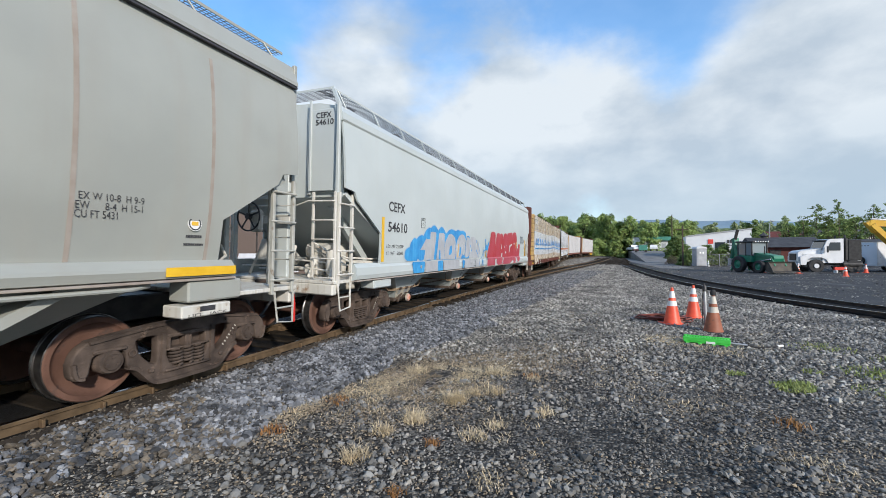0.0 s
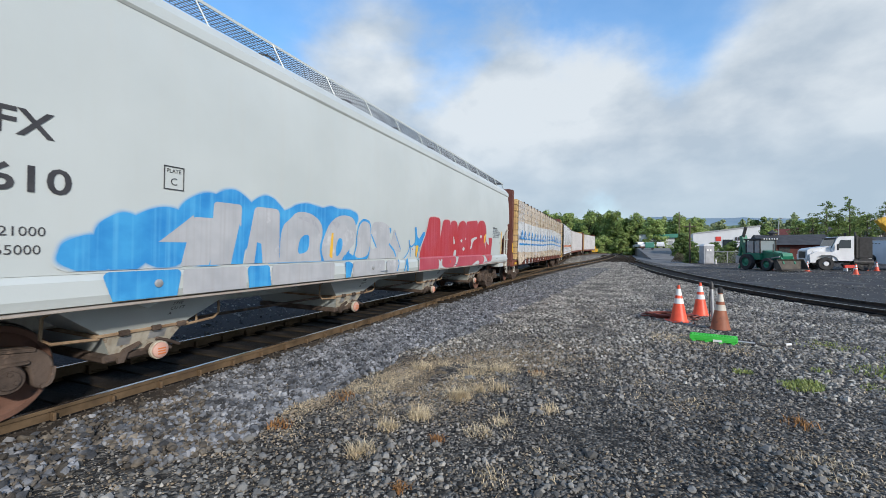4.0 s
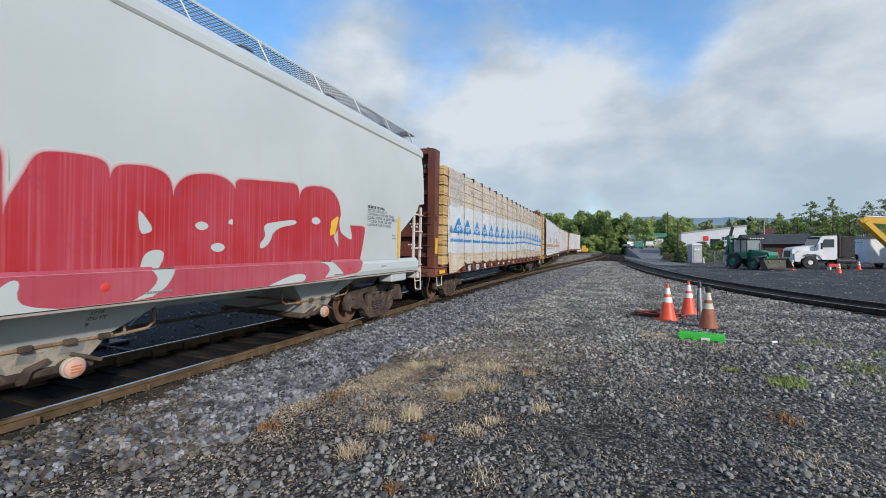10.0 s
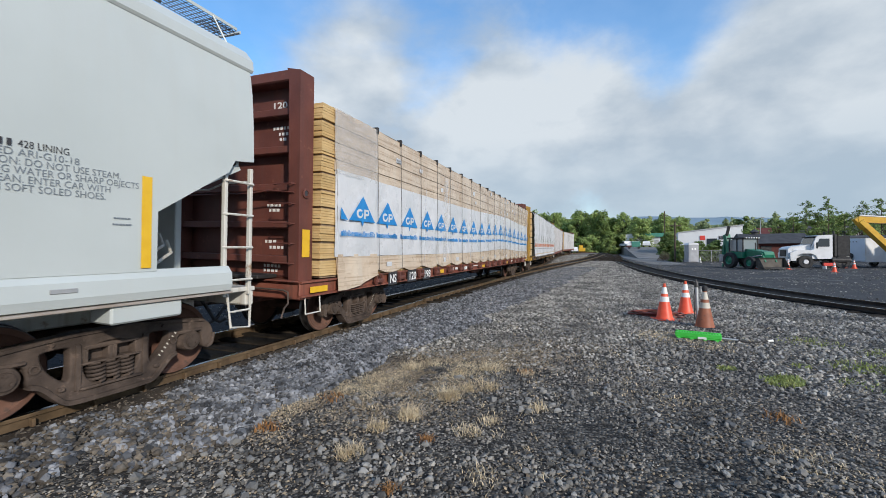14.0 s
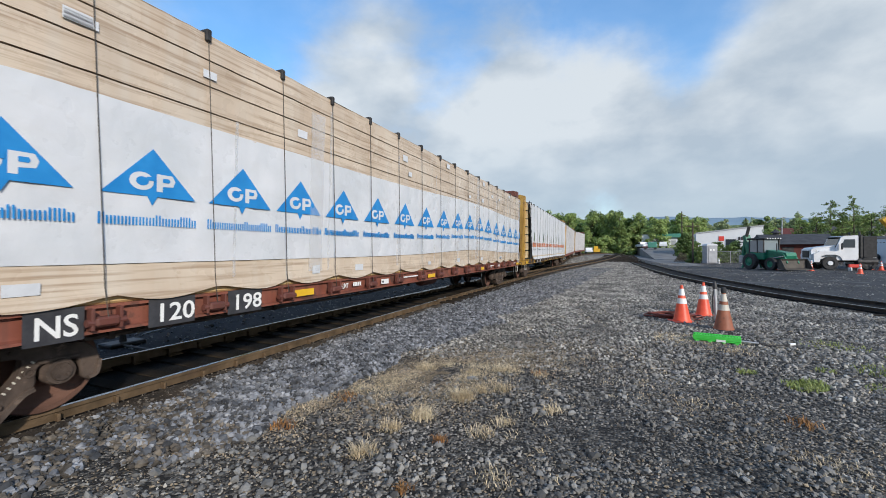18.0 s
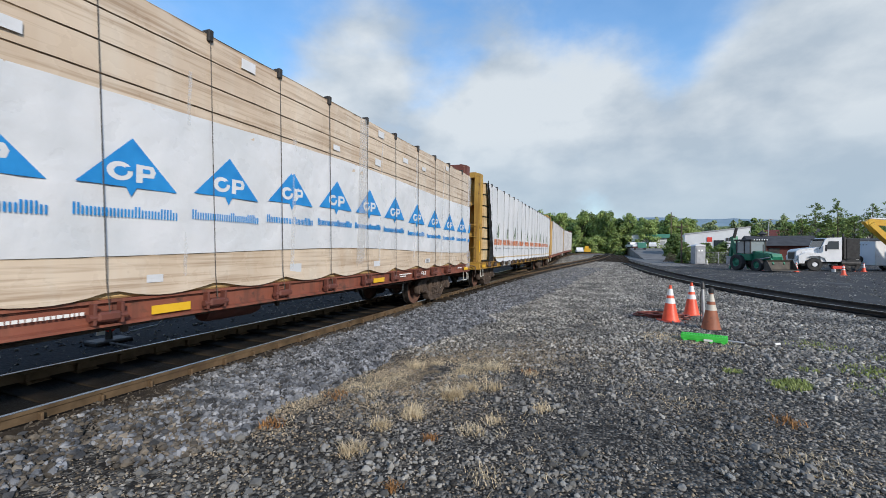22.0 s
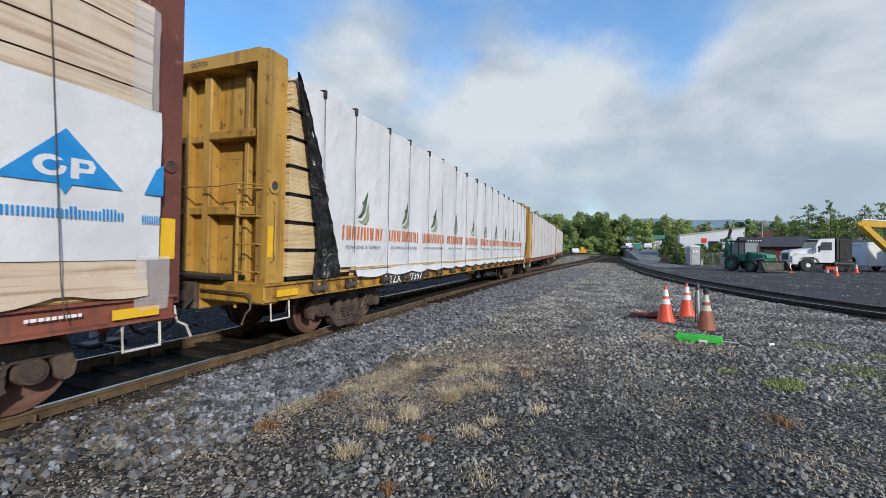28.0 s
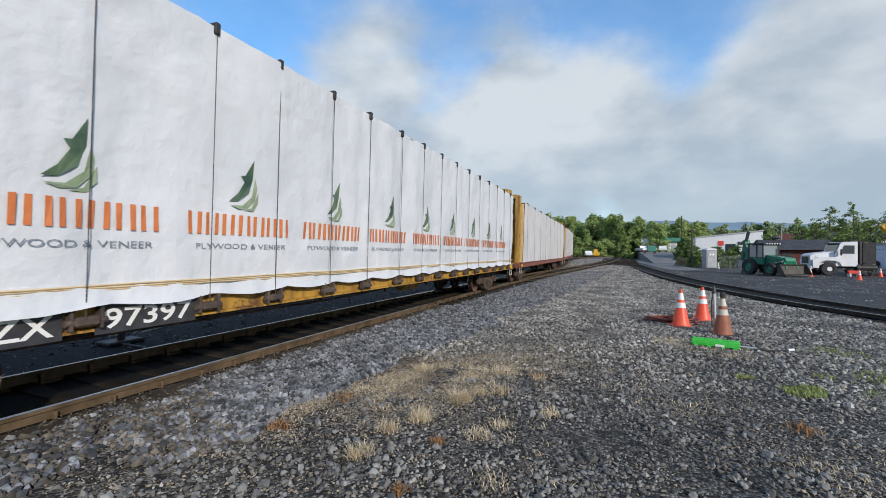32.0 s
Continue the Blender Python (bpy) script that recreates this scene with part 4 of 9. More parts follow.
def coupler(car, y0, s):
    """A coupler, drawbar and hose from the car's end at y0 outwards (s = 1 or -1)."""
    b = Build()
    b.box(-0.10, 0.10, *sorted((y0 - s * 0.3, y0 + s * 0.42)), 0.78, 0.95, 0.02)
    b.box(-0.17, 0.17, *sorted((y0 + s * 0.38, y0 + s * 0.68)), 0.70, 1.02, 0.05)
    b.box(-0.3, 0.3, *sorted((y0 - s * 0.05, y0 + s * 0.05)), 0.66, 1.08, 0.03)
    part("coupler", b, M["cast_iron"], car, "rusty steel knuckle coupler")
    h = Build().tube([(0.32, y0 + s * 0.1, 0.85), (0.30, y0 + s * 0.22, 0.72), (0.27, y0 + s * 0.38, 0.50), (0.24, y0 + s * 0.52, 0.42), (0.2, y0 + s * 0.66, 0.45)], 0.024, 8)
    part("brake_hose", h, M["rubber"], car, "black rubber brake hose")


def ladder(car, name, x, ya, yb, z0, z1, n, material, r=0.016, post=0.05):
    """Two stiles and n rungs in the plane x; every rung is a part of it."""
    st = Build()
    for y in (ya, yb):
        st.box(x - 0.03, x + 0.03, y - post / 2, y + post / 2, z0, z1, 0.006)
    lad = part(name, st, material, car)
    for i in range(n):
        z = z0 + (z1 - z0) * (i + 0.5) / n
        part("rung", Build().tube([(x + 0.01, ya - 0.03, z), (x + 0.06, ya, z), (x + 0.06, yb, z), (x + 0.01, yb + 0.03, z)], r, 6), material, lad)
    return lad


def cross_ladder(car, name, y, xa, xb, z0, z1, n, material, s):
    """A ladder on the end of a car: stiles at xa and xb, rungs across."""
    st = Build()
    for x in (xa, xb):
        st.box(x - 0.022, x + 0.022, y - 0.022, y + 0.022, z0, z1, 0.005)
    lad = part(name, st, material, car)
    for i in range(n):
        z = z0 + (z1 - z0) * (i + 0.5) / n
        part("rung", Build().tube([(xa, y + s * 0.02, z), (xa + 0.02, y + s * 0.06, z), (xb - 0.02, y + s * 0.06, z), (xb, y + s * 0.02, z)], 0.014, 6), material, lad)
    return lad


HOPPER_SIDE = ((1.40, 1.595), (1.8, 1.60), (2.4, 1.605), (2.9, 1.60), (3.3, 1.585), (3.7, 1.555), (4.03, 1.505))
ROUND_SIDE = ((1.50, 1.50), (1.7, 1.535), (2.1, 1.59), (2.6, 1.62), (2.97, 1.625), (3.4, 1.605), (3.8, 1.56), (4.17, 1.49))


def lat(prof, z):
    for (z0, x0), (z1, x1) in zip(prof, prof[1:]):
        if z <= z1 or z1 == prof[-1][0]:
            return x0 + (x1 - x0) * (z - z0) / (z1 - z0)


def hopper_side(prof, ext, s):
    """One side sheet; ext(z) gives the half length at that height."""
    zs = sorted({z for z, _ in prof} | {2.03, 2.60, 2.68, 2.76, 2.80, 2.3, 3.1, 3.5})
    zs = [z for z in zs if prof[0][0] <= z <= prof[-1][0]]
    b = Build()
    cols = 24
    for off in (0.0, -0.04):
        for z in zs:
            h = ext(z)
            x = s * (lat(prof, z) + off)
            b.v += [(x, -h + 2 * h * i / cols, z) for i in range(cols + 1)]
    n, k = cols + 1, len(zs)
    for lay in (0, 1):
        o = lay * n * k
        b.f += [(o + j * n + i, o + j * n + i + 1, o + (j + 1) * n + i + 1, o + (j + 1) * n + i) for j in range(k - 1) for i in range(cols)]
    o = n * k
    for j in range(k - 1):
        b.f += [(j * n, o + j * n, o + (j + 1) * n, (j + 1) * n), (j * n + cols, (j + 1) * n + cols, o + (j + 1) * n + cols, o + j * n + cols)]
    b.f += [(i, i + 1, o + i + 1, o + i) for i in range(cols)]
    b.f += [((k - 1) * n + i, (k - 1) * n + i + 1, o + (k - 1) * n + i + 1, o + (k - 1) * n + i) for i in range(cols)]
    return b


M["ladder_grey"] = pmat("weathered_grey_ladder_paint", (0.34, 0.345, 0.31), (0.44, 0.44, 0.40), 5.0, 0.55, bump=0.1, spots=((0.20, 0.15, 0.10), 0.22, 6.0))
M["dirty_cream"] = pmat("grimy_cream_paint", (0.40, 0.37, 0.30), (0.52, 0.49, 0.42), 5.0, 0.6, bump=0.1, spots=((0.22, 0.14, 0.08), 0.35, 7.0), streak=((0.25, 0.18, 0.12), 0.6, 16.0))
M["rusty_cream"] = pmat("rust_stained_steel_edge", (0.19, 0.12, 0.07), (0.33, 0.24, 0.155), 6.0, 0.75, bump=0.2, spots=((0.11, 0.06, 0.035), 0.4, 8.0))
BAY_WORDS = (("1710", "CU FT", "A"), ("1404", "CU FT", "BC"), ("1710", "CU FT", "B"))


def hopper_car(name, label, y_mid, half, paint, prof, sill_z, slope_in, bays, truck_in, detail):
    """A covered hopper. half: half length of its upper side; slope_in: how far the side is cut in at the sill."""
    car = mover(name, label, "railway car", y_mid, half * 0.75, "freight cars of the train")
    z_top = prof[-1][0]
    rung_paint = M["cream_paint"] if detail == 2 else M["ladder_grey"]

    def ext(z):
        if z >= 2.80:
            return half
        for (za, ia), (zb, ib) in zip(((2.80, 0.0), (2.76, 0.30), (2.60, 0.39), (2.03, slope_in)), ((2.76, 0.30), (2.60, 0.39), (2.03, slope_in), (0.0, slope_in))):
            if z >= zb:
                return half - ia - (ib - ia) * (za - z) / (za - zb)
    for s in (1, -1):
        part("side_sheet", hopper_side(prof, ext, s), paint, car, smooth=True)
        # rounded chord along the bottom of the side
        zs = sill_z
        sec = [(1.50, zs[1] + 0.02), (1.57, zs[1] + 0.02), (1.635, zs[1] - 0.06), (1.645, zs[0] + 0.10), (1.62, zs[0] + 0.02), (1.55, zs[0]), (1.50, zs[0])]
        L = half - 0.35 if detail == 2 else half - slope_in + 0.14
        part("side_sill", Build().prism([(s * x, z) for x, z in sec], -L, L, "y"), paint, car)
        part("sill_edge", Build().box(*sorted((s * 1.50, s * 1.655)), -L, L, zs[0] - 0.02, zs[0] + 0.004, 0.004), M["rust_seam"], car)
        # eave chord
        et = z_top
        eave = [(1.36, 0.30), (1.44, 0.29), (1.555, 0.03), (1.555, -0.02), (1.47, -0.035), (1.40, 0.0)] if detail == 1 else [(1.34, 0.30), (1.39, 0.29), (1.525, 0.13), (1.535, 0.01), (1.515, -0.02), (1.40, 0.0)]
        part("eave_chord", Build().prism([(s * x, et + z) for x, z in eave], -half - 0.03, half + 0.03, "y"), paint, car)
        if detail == 1:
            part("eave_seam", Build().box(*sorted((s * 1.495, s * 1.558)), -half - 0.02, half + 0.02, et - 0.06, et - 0.036), M["black_mark"], car)
    part("roof", Build().prism([(-1.38, z_top + 0.22), (-0.9, z_top + 0.34), (0, z_top + 0.38), (0.9, z_top + 0.34), (1.38, z_top + 0.22), (1.38, z_top + 0.1), (-1.38, z_top + 0.1)], -half + 0.13, half - 0.13, "y"), paint, car)
    for s in (1, -1):
        e = s * (half - 0.12)
        part("end_sheet", Build().prism([(-1.46, 2.66), (1.46, 2.66), (1.46, z_top + 0.1), (1.36, z_top + 0.30), (0.9, z_top + 0.40), (0, z_top + 0.44), (-0.9, z_top + 0.40), (-1.36, z_top + 0.30), (-1.46, z_top + 0.1)], *sorted((e - s * 0.04, e)), "y"), paint, car)
        part("slope_sheet", Build().prism([(e, 2.68), (e - s * 0.05, 2.75), (s * (half - 3.3), 1.05), (s * (half - 3.2), 1.0)], -1.5, 1.5, "x"), paint, car)
        for x, hw in ((0.08, 0.20), (-1.15, 0.06)):
            part("end_post", Build().box(x - hw, x + hw, *sorted((e, e + s * 0.10)), 1.12, z_top + 0.28, 0.015), paint, car)
        for x in (-0.6, 0.72):
            part("end_stiffener", Build().box(x - 0.04, x + 0.04, *sorted((e, e + s * 0.07)), 2.7, z_top + 0.1, 0.01), paint, car)
        for x in (-0.95, 0.95):
            part("slope_brace", Build().beam((x, s * (half - 0.45), 2.55), (x, s * (half - 1.9), 1.25), 0.1, 0.16), paint, car)
        part("end_platform", Build().box(-1.5, 1.5, *sorted((s * (half - 1.1), s * (half + 0.16))), 1.06, 1.12, 0.01), M["cream_paint"], car)
        part("centre_sill", Build().box(-0.34, 0.34, *sorted((s * (half - 4.0), s * (half + 0.16))), 0.72, 1.05, 0.02), M["cream_paint"] if detail == 2 else M["dark_metal"], car)
        part("end_beam", Build().box(-1.48, 1.48, *sorted((s * (half + 0.02), s * (half + 0.16))), 0.86, 1.06, 0.02), M["cream_paint"], car)
        part("air_tank", Build().lathe([(0.0, -0.5), (0.18, -0.45), (0.2, -0.35), (0.2, 0.35), (0.18, 0.45), (0.0, 0.5)], 16, Matrix.Translation((0.2, s * (half - 1.35), 1.62)), "x"), M["cream_paint"], car, smooth=True)
        for (x, yy, z, a, b2, c2) in ((0.75, 0.95, 1.32, 0.14, 0.18, 0.14), (1.05, 1.15, 1.27, 0.10, 0.14, 0.10), (0.35, 0.75, 1.26, 0.2, 0.12, 0.12)):
            part("brake_valve", Build().box(x - a, x + a, *sorted((s * (half - yy - b2), s * (half - yy + b2))), z - c2, z + c2, 0.05), M["cream_paint"], car)
        for dx, dz in ((0.35, 0.0), (0.5, 0.06), (0.65, -0.03)):
            part("brake_pipe", Build().tube([(dx, s * (half - 0.5), 1.75 + dz), (dx + 0.25, s * (half - 0.62), 1.6 + dz), (dx + 0.45, s * (half - 1.0), 1.45 + dz), (1.35, s * (half - 1.6), 1.42 + dz)], 0.02, 6), M["cream_paint"], car)
        part("handrail", Build().tube([(-1.45, s * (half + 0.08), 2.48), (-0.6, s * (half + 0.14), 2.48), (0.62, s * (half + 0.14), 2.48), (0.9, s * (half + 0.14), 2.56), (1.47, s * (half + 0.08), 2.56)], 0.014, 6), M["cream_paint"], car)
        if (detail, s) == (2, -1):
            wx, wy = -0.46, s * (half + 0.22)
            wm = M["cream_paint"] if detail == 2 else M["dark_metal"]
            ring = Build().tube([(wx + 0.28 * math.cos(a), wy, 2.28 + 0.28 * math.sin(a)) for a in [2 * math.pi * i / 24 for i in range(24)]], 0.016, 6, True)
            ring.lathe([(0.0, -0.04), (0.06, -0.04), (0.06, 0.04), (0.0, 0.04)], 12, pose(wx, wy, 2.28, 0, 0, 90), "x")
            for i in range(5):
                a = 2 * math.pi * i / 5 + 0.3
                ring.beam((wx, wy, 2.28), (wx + 0.28 * math.cos(a), wy, 2.28 + 0.28 * math.sin(a)), 0.03, 0.012, (0, 1, 0))
            part("brake_wheel", ring, M["dark_metal"], car, "dark round hand brake wheel")
            part("brake_housing", Build().box(wx - 0.04, wx + 0.26, *sorted((wy - s * 0.16, wy - s * 0.04)), 1.98, 2.42, 0.05), wm, car, "hand brake housing")
            part("brake_bracket", Build().box(wx + 0.2, wx + 0.9, *sorted((wy - s * 0.2, wy - s * 0.12)), 2.14, 2.30, 0.01), wm, car)
            part("brake_crank", Build().prism([(wx + 0.1, 1.45), (wx + 0.5, 1.50), (wx + 0.45, 1.85), (wx + 0.25, 1.85)], *sorted((wy - s * 0.16, wy - s * 0.1)), "y"), wm, car)
            chain = Build()
            for i in range(9):
                zc = 1.96 - i * 0.055
                chain.tube([(wx + 0.12 + 0.014 * math.cos(a) * (i % 2), wy - s * 0.1 + 0.014 * math.cos(a) * (1 - i % 2), zc + 0.03 * math.sin(a)) for a in [2 * math.pi * k / 8 for k in range(8)]], 0.007, 5, True)
            part("brake_chain", chain, M["rust_seam"], car, "hanging brake chain")
        truck(car, s * (half - truck_in))
        coupler(car, s * (half + 0.16), s)
        for k in (1, -1):
            if s > 0 or detail == 2:
                ladder(car, "side_ladder", k * 1.50, *sorted((s * (half - 0.36), s * (half + 0.04))), 1.02, 2.72, 4, rung_paint)
                st = part("stirrup_step", Build().tube([(k * 1.52, s * (half - 0.32), 1.06), (k * 1.55, s * (half - 0.28), 0.62), (k * 1.55, s * (half + 0.02), 0.58), (k * 1.52, s * (half + 0.06), 1.06)], 0.018, 6), rung_paint, car)
                part("rung", Build().tube([(k * 1.545, s * (half - 0.295), 0.82), (k * 1.545, s * (half + 0.035), 0.82)], 0.014, 6), rung_paint, st)
        cross_ladder(car, "end_ladder", s * (half + 0.06), -1.44, -1.06, 1.06, z_top - 0.05, 10, M["cream_paint"], s)
        if (detail, s) in ((2, -1), (1, 1)):
            cross_ladder(car, "corner_ladder", s * (half + 0.10), 0.98, 1.46, 1.0, 2.72, 5, rung_paint, s)
            pole = Build().box(1.43, 1.49, *sorted((s * (half + 0.02), s * (half + 0.08))), 2.7, z_top + 0.32, 0.006)
            if detail == 2:
                pole.beam((1.46, s * (half + 0.05), z_top + 0.28), (1.27, s * (half + 0.0), z_top + 0.62), 0.06, 0.05, (0, 1, 0))
            part("corner_pole", pole, paint, car)
            part("rust_streak", Build().box(-0.16, -0.115, *sorted((s * (half - 0.02), s * (half - 0.016))), 2.75, z_top - 0.1, 0.001), M["rust_stain"], car, "orange rust streak")
        if (detail, s) == (2, -1):
            part("end_panel", Build().box(0.78, 1.40, *sorted((e, e + s * 0.10)), 2.76, z_top + 0.24, 0.008), paint, car)
            part("end_panel", Build().box(0.76, 0.81, *sorted((e + s * 0.10, e + s * 0.125)), 2.76, z_top + 0.42, 0.004), paint, car)
            for z, yy in ((1.30, 0.35), (1.42, 0.62), (1.22, 0.8)):
                part("brake_pipe", Build().tube([(-1.2, s * (half - yy), z), (-0.2, s * (half - yy), z + 0.03), (0.6, s * (half - yy + 0.05), z), (1.3, s * (half - yy), z - 0.05)], 0.018, 6), M["cream_paint"], car)
            part("reservoir", Build().lathe([(0.0, -0.28), (0.13, -0.25), (0.15, -0.18), (0.15, 0.18), (0.13, 0.25), (0.0, 0.28)], 16, pose(0.85, s * (half - 0.7), 1.42)), M["cream_paint"], car, smooth=True)
            part("valve_body", Build().box(0.35, 0.6, *sorted((s * (half - 0.8), s * (half - 0.55))), 1.12, 1.55, 0.05).lathe([(0.0, 1.55), (0.09, 1.55), (0.09, 1.68), (0.0, 1.7)], 12, pose(0.47, s * (half - 0.68), 0)), M["cream_paint"], car)
            part("brake_cylinder", Build().lathe([(0.0, -0.3), (0.14, -0.3), (0.14, 0.2), (0.05, 0.24), (0.04, 0.5), (0.0, 0.5)], 16, pose(-0.5, s * (half - 0.9), 1.45), "x"), M["cream_paint"], car, smooth=True)
            for i in range(5):
                part("valve_lever", Build().beam((-0.9 + 0.5 * i, s * (half - 0.25), 1.13), (-0.8 + 0.5 * i, s * (half - 0.35), 1.5 + 0.12 * (i % 3)), 0.03, 0.05), M["cream_paint"], car)
        part("jacking_pad", Build().box(1.30, 1.63, *sorted((s * (half - 1.72), s * (half - 1.0))), sill_z[0] - (0.20 if detail == 2 else 0.27), sill_z[0] - 0.025, 0.02), paint, car)
        if detail == 1:
            jp = part("jack_plate", Build().box(1.32, 1.64, *sorted((s * (half - 1.80), s * (half - 1.16))), 0.89, 1.03, 0.015), M["cream_paint"], car, "cream jacking plate")
            part("hole", Build().box(1.638, 1.643, *sorted((s * (half - 1.58), s * (half - 1.38))), 0.95, 1.01, 0.002), M["black_mark"], jp)
            part("lettering", words("LIFT   JACK", 0.05, M["black_mark"], 0.5), M["black_mark"], jp, at=pose(1.644, s * (half - 1.48) - 0.25, 0.90))
    # roof walk of open grating, with an edge bar, brackets and end crossings
    wz = z_top + (0.585 if detail == 2 else 0.50)
    L = half - 0.02
    for s in (1, -1):
        g = Build()
        for i in range(int(L * 2 / 0.07)):
            y = -L + i * 0.07
            g.box(*sorted((s * 0.90, s * 1.27)), y, y + 0.006, wz - 0.008, wz)
        for i in range(8):
            x = 0.90 + 0.052 * i
            g.box(*sorted((s * x, s * (x + 0.006))), -L, L, wz - 0.008, wz)
        walk_ob = part("running_board", g, M["roof_grating"], car, "open steel grating roof walk")
        part("edge_bar", Build().box(*sorted((s * 1.268, s * 1.282)), -L, L, wz - 0.012, wz + 0.026), M["white_paint"] if detail == 2 else paint, walk_ob, "pale edge bar")
        for i in range(16):
            y = -L + 0.25 + i * (2 * L - 0.5) / 15
            part("bracket", Build().beam((s * 1.275, y - 0.12, wz), (s * 1.39, y, z_top + 0.26), 0.05, 0.015), M["white_paint"] if detail == 2 else paint, walk_ob)
        for i in range(9):
            y = -L + 1.0 + i * (2 * L - 2.0) / 8
            part("hatch_latch", Build().tube([(s * 0.62, y, wz - 0.12), (s * 0.70, y - 0.05, wz + 0.03), (s * 0.86, y + 0.1, wz + 0.05), (s * 0.9, y + 0.22, wz + 0.02)], 0.018, 6).box(*sorted((s * 0.5, s * 0.72)), y - 0.09, y + 0.09, wz - 0.16, wz - 0.05, 0.02), M["dark_metal"], walk_ob)
        if detail == 2:
            cross = Build()
            for i in range(36):
                x = -1.26 + i * 0.07
                cross.box(x, x + 0.006, *sorted((s * (L - 0.36), s * (L + 0.06))), wz - 0.014, wz - 0.006)
            for i in range(8):
                y = s * (L + 0.05 - 0.055 * i)
                cross.box(-1.26, 1.26, y, y + 0.006, wz - 0.014, wz - 0.006)
            co_ = part("end_walk", cross, M["roof_grating"], car, "open steel grating end crossing")
            part("edge_bar", Build().box(-1.27, 1.27, *sorted((s * (L + 0.06), s * (L + 0.072))), wz - 0.02, wz + 0.02), M["white_paint"], co_, "pale edge bar")
            for x in (-0.34, 0.30):
                part("bracket", Build().prism([(s * (L + 0.07), wz), (s * (L + 0.07), wz - 0.06), (s * (half - 0.06), z_top + 0.20), (s * (half - 0.12), z_top + 0.26), (s * (half - 0.12), wz)], x - 0.012, x + 0.012, "x"), M["white_paint"], co_)
    # discharge bays
    for yb in bays:
        bay = Build()
        top, mid, low = sill_z[0] + 0.02, 0.70, 0.44
        for (za, ha, xa), (zb, hb, xb) in (((top, 1.05, 1.34), (mid, 0.44, 1.06)), ((mid, 0.44, 1.06), (low, 0.30, 0.94))) if detail == 2 else (((top, 1.5, 1.46), (mid, 0.5, 0.62)), ((mid, 0.5, 0.62), (low, 0.4, 0.5))):
            vs = [(sx * xa, yb + sy * ha, za) for sx, sy in ((-1, -1), (1, -1), (1, 1), (-1, 1))] + [(sx * xb, yb + sy * hb, zb) for sx, sy in ((-1, -1), (1, -1), (1, 1), (-1, 1))]
            bay.add(vs, [(0, 1, 5, 4), (1, 2, 6, 5), (2, 3, 7, 6), (3, 0, 4, 7), (4, 5, 6, 7), (0, 3, 2, 1)])
        h = part("discharge_bay", bay, paint, car)
        if detail == 2:
            skin = Build().prism([(yb - 0.435, mid - 0.012), (yb - 0.305, low + 0.01), (yb + 0.305, low + 0.01), (yb + 0.435, mid - 0.012)], 0, 0.006)
            lean = (1.06 - 0.94) / (mid - low)
            skin.v = [(v[0] + 0.942 + (v[2] - low) * lean, v[1], v[2]) for v in skin.v]
            part("outlet_funnel", skin, M["dirty_cream"], h, "grimy cream outlet funnel")
            for ya, yc, zc_ in ((-0.27, -0.14, 0.60), (0.05, 0.24, 0.62)):
                lab = Build().box(0, 0.003, yb + ya, yb + yc, zc_ - 0.05, zc_ + 0.05)
                lab.v = [(v[0] + 0.952 + (v[2] - low) * lean, v[1], v[2]) for v in lab.v]
                part("data_plate", lab, M["grey_metal"], h, "grey data plate")
            for s in (1, -1):
                part("gate_frame", Build().tube([(1.05, yb + s * 0.46, mid - 0.03), (1.06, yb + s * 0.86, mid + 0.0), (1.06, yb + s * 0.94, mid + 0.06), (1.06, yb + s * 0.93, mid + 0.26), (1.08, yb + s * 0.86, mid + 0.31)], 0.017, 7), M["rusty_cream"], h, "rusty bent gate rod")
            part("frame_stay", Build().tube([(1.06, yb + 0.62, mid - 0.01), (1.07, yb + 0.60, mid + 0.13)], 0.014, 6), M["rusty_cream"], h)
            for ya in (-0.24, 0.10, 0.40):
                part("clamp", Build().box(1.05, 1.115, yb + ya - 0.05, yb + ya + 0.05, mid - 0.03, mid + 0.03, 0.008), M["cast_iron"], h)
            part("latch_lever", Build().tube([(1.02, yb + 0.14, 0.56), (1.10, yb + 0.22, 0.53), (1.12, yb + 0.36, 0.46)], 0.02, 7), M["cast_iron"], h)
            part("latch_arm", Build().prism([(yb - 0.26, 0.36), (yb - 0.20, 0.36), (yb - 0.16, 0.46), (yb - 0.02, 0.53), (yb - 0.04, 0.56), (yb - 0.20, 0.50), (yb - 0.26, 0.42)], 0.99, 1.03), M["cast_iron"], h)
            for i_, tx in enumerate(BAY_WORDS[bays.index(yb) % len(BAY_WORDS)]):
                zt = 0.965 - 0.062 * i_
                tilt_ = math.atan2(1.34 - 1.06, top - mid)
                part("lettering", words(tx, 0.062, M["black_mark"]), M["black_mark"], h, at=pose(1.06 + (zt - mid) * math.tan(tilt_) + 0.006, yb + 0.18, zt, 0, math.degrees(tilt_), 0))
        fx = 1.08 if detail == 2 else 0.64
        part("flange", Build().box(-fx, fx, yb - 0.50, yb + 0.50, mid - 0.02, mid + 0.015, 0.006), M["rusty_cream"] if detail == 2 else M["cream_paint"], h, "rusty outlet flange" if detail == 2 else "")
        part("gate", Build().box(-fx + 0.1, fx - 0.1, yb - 0.38, yb + 0.38, 0.37, 0.46, 0.02), M["cast_iron"], h)
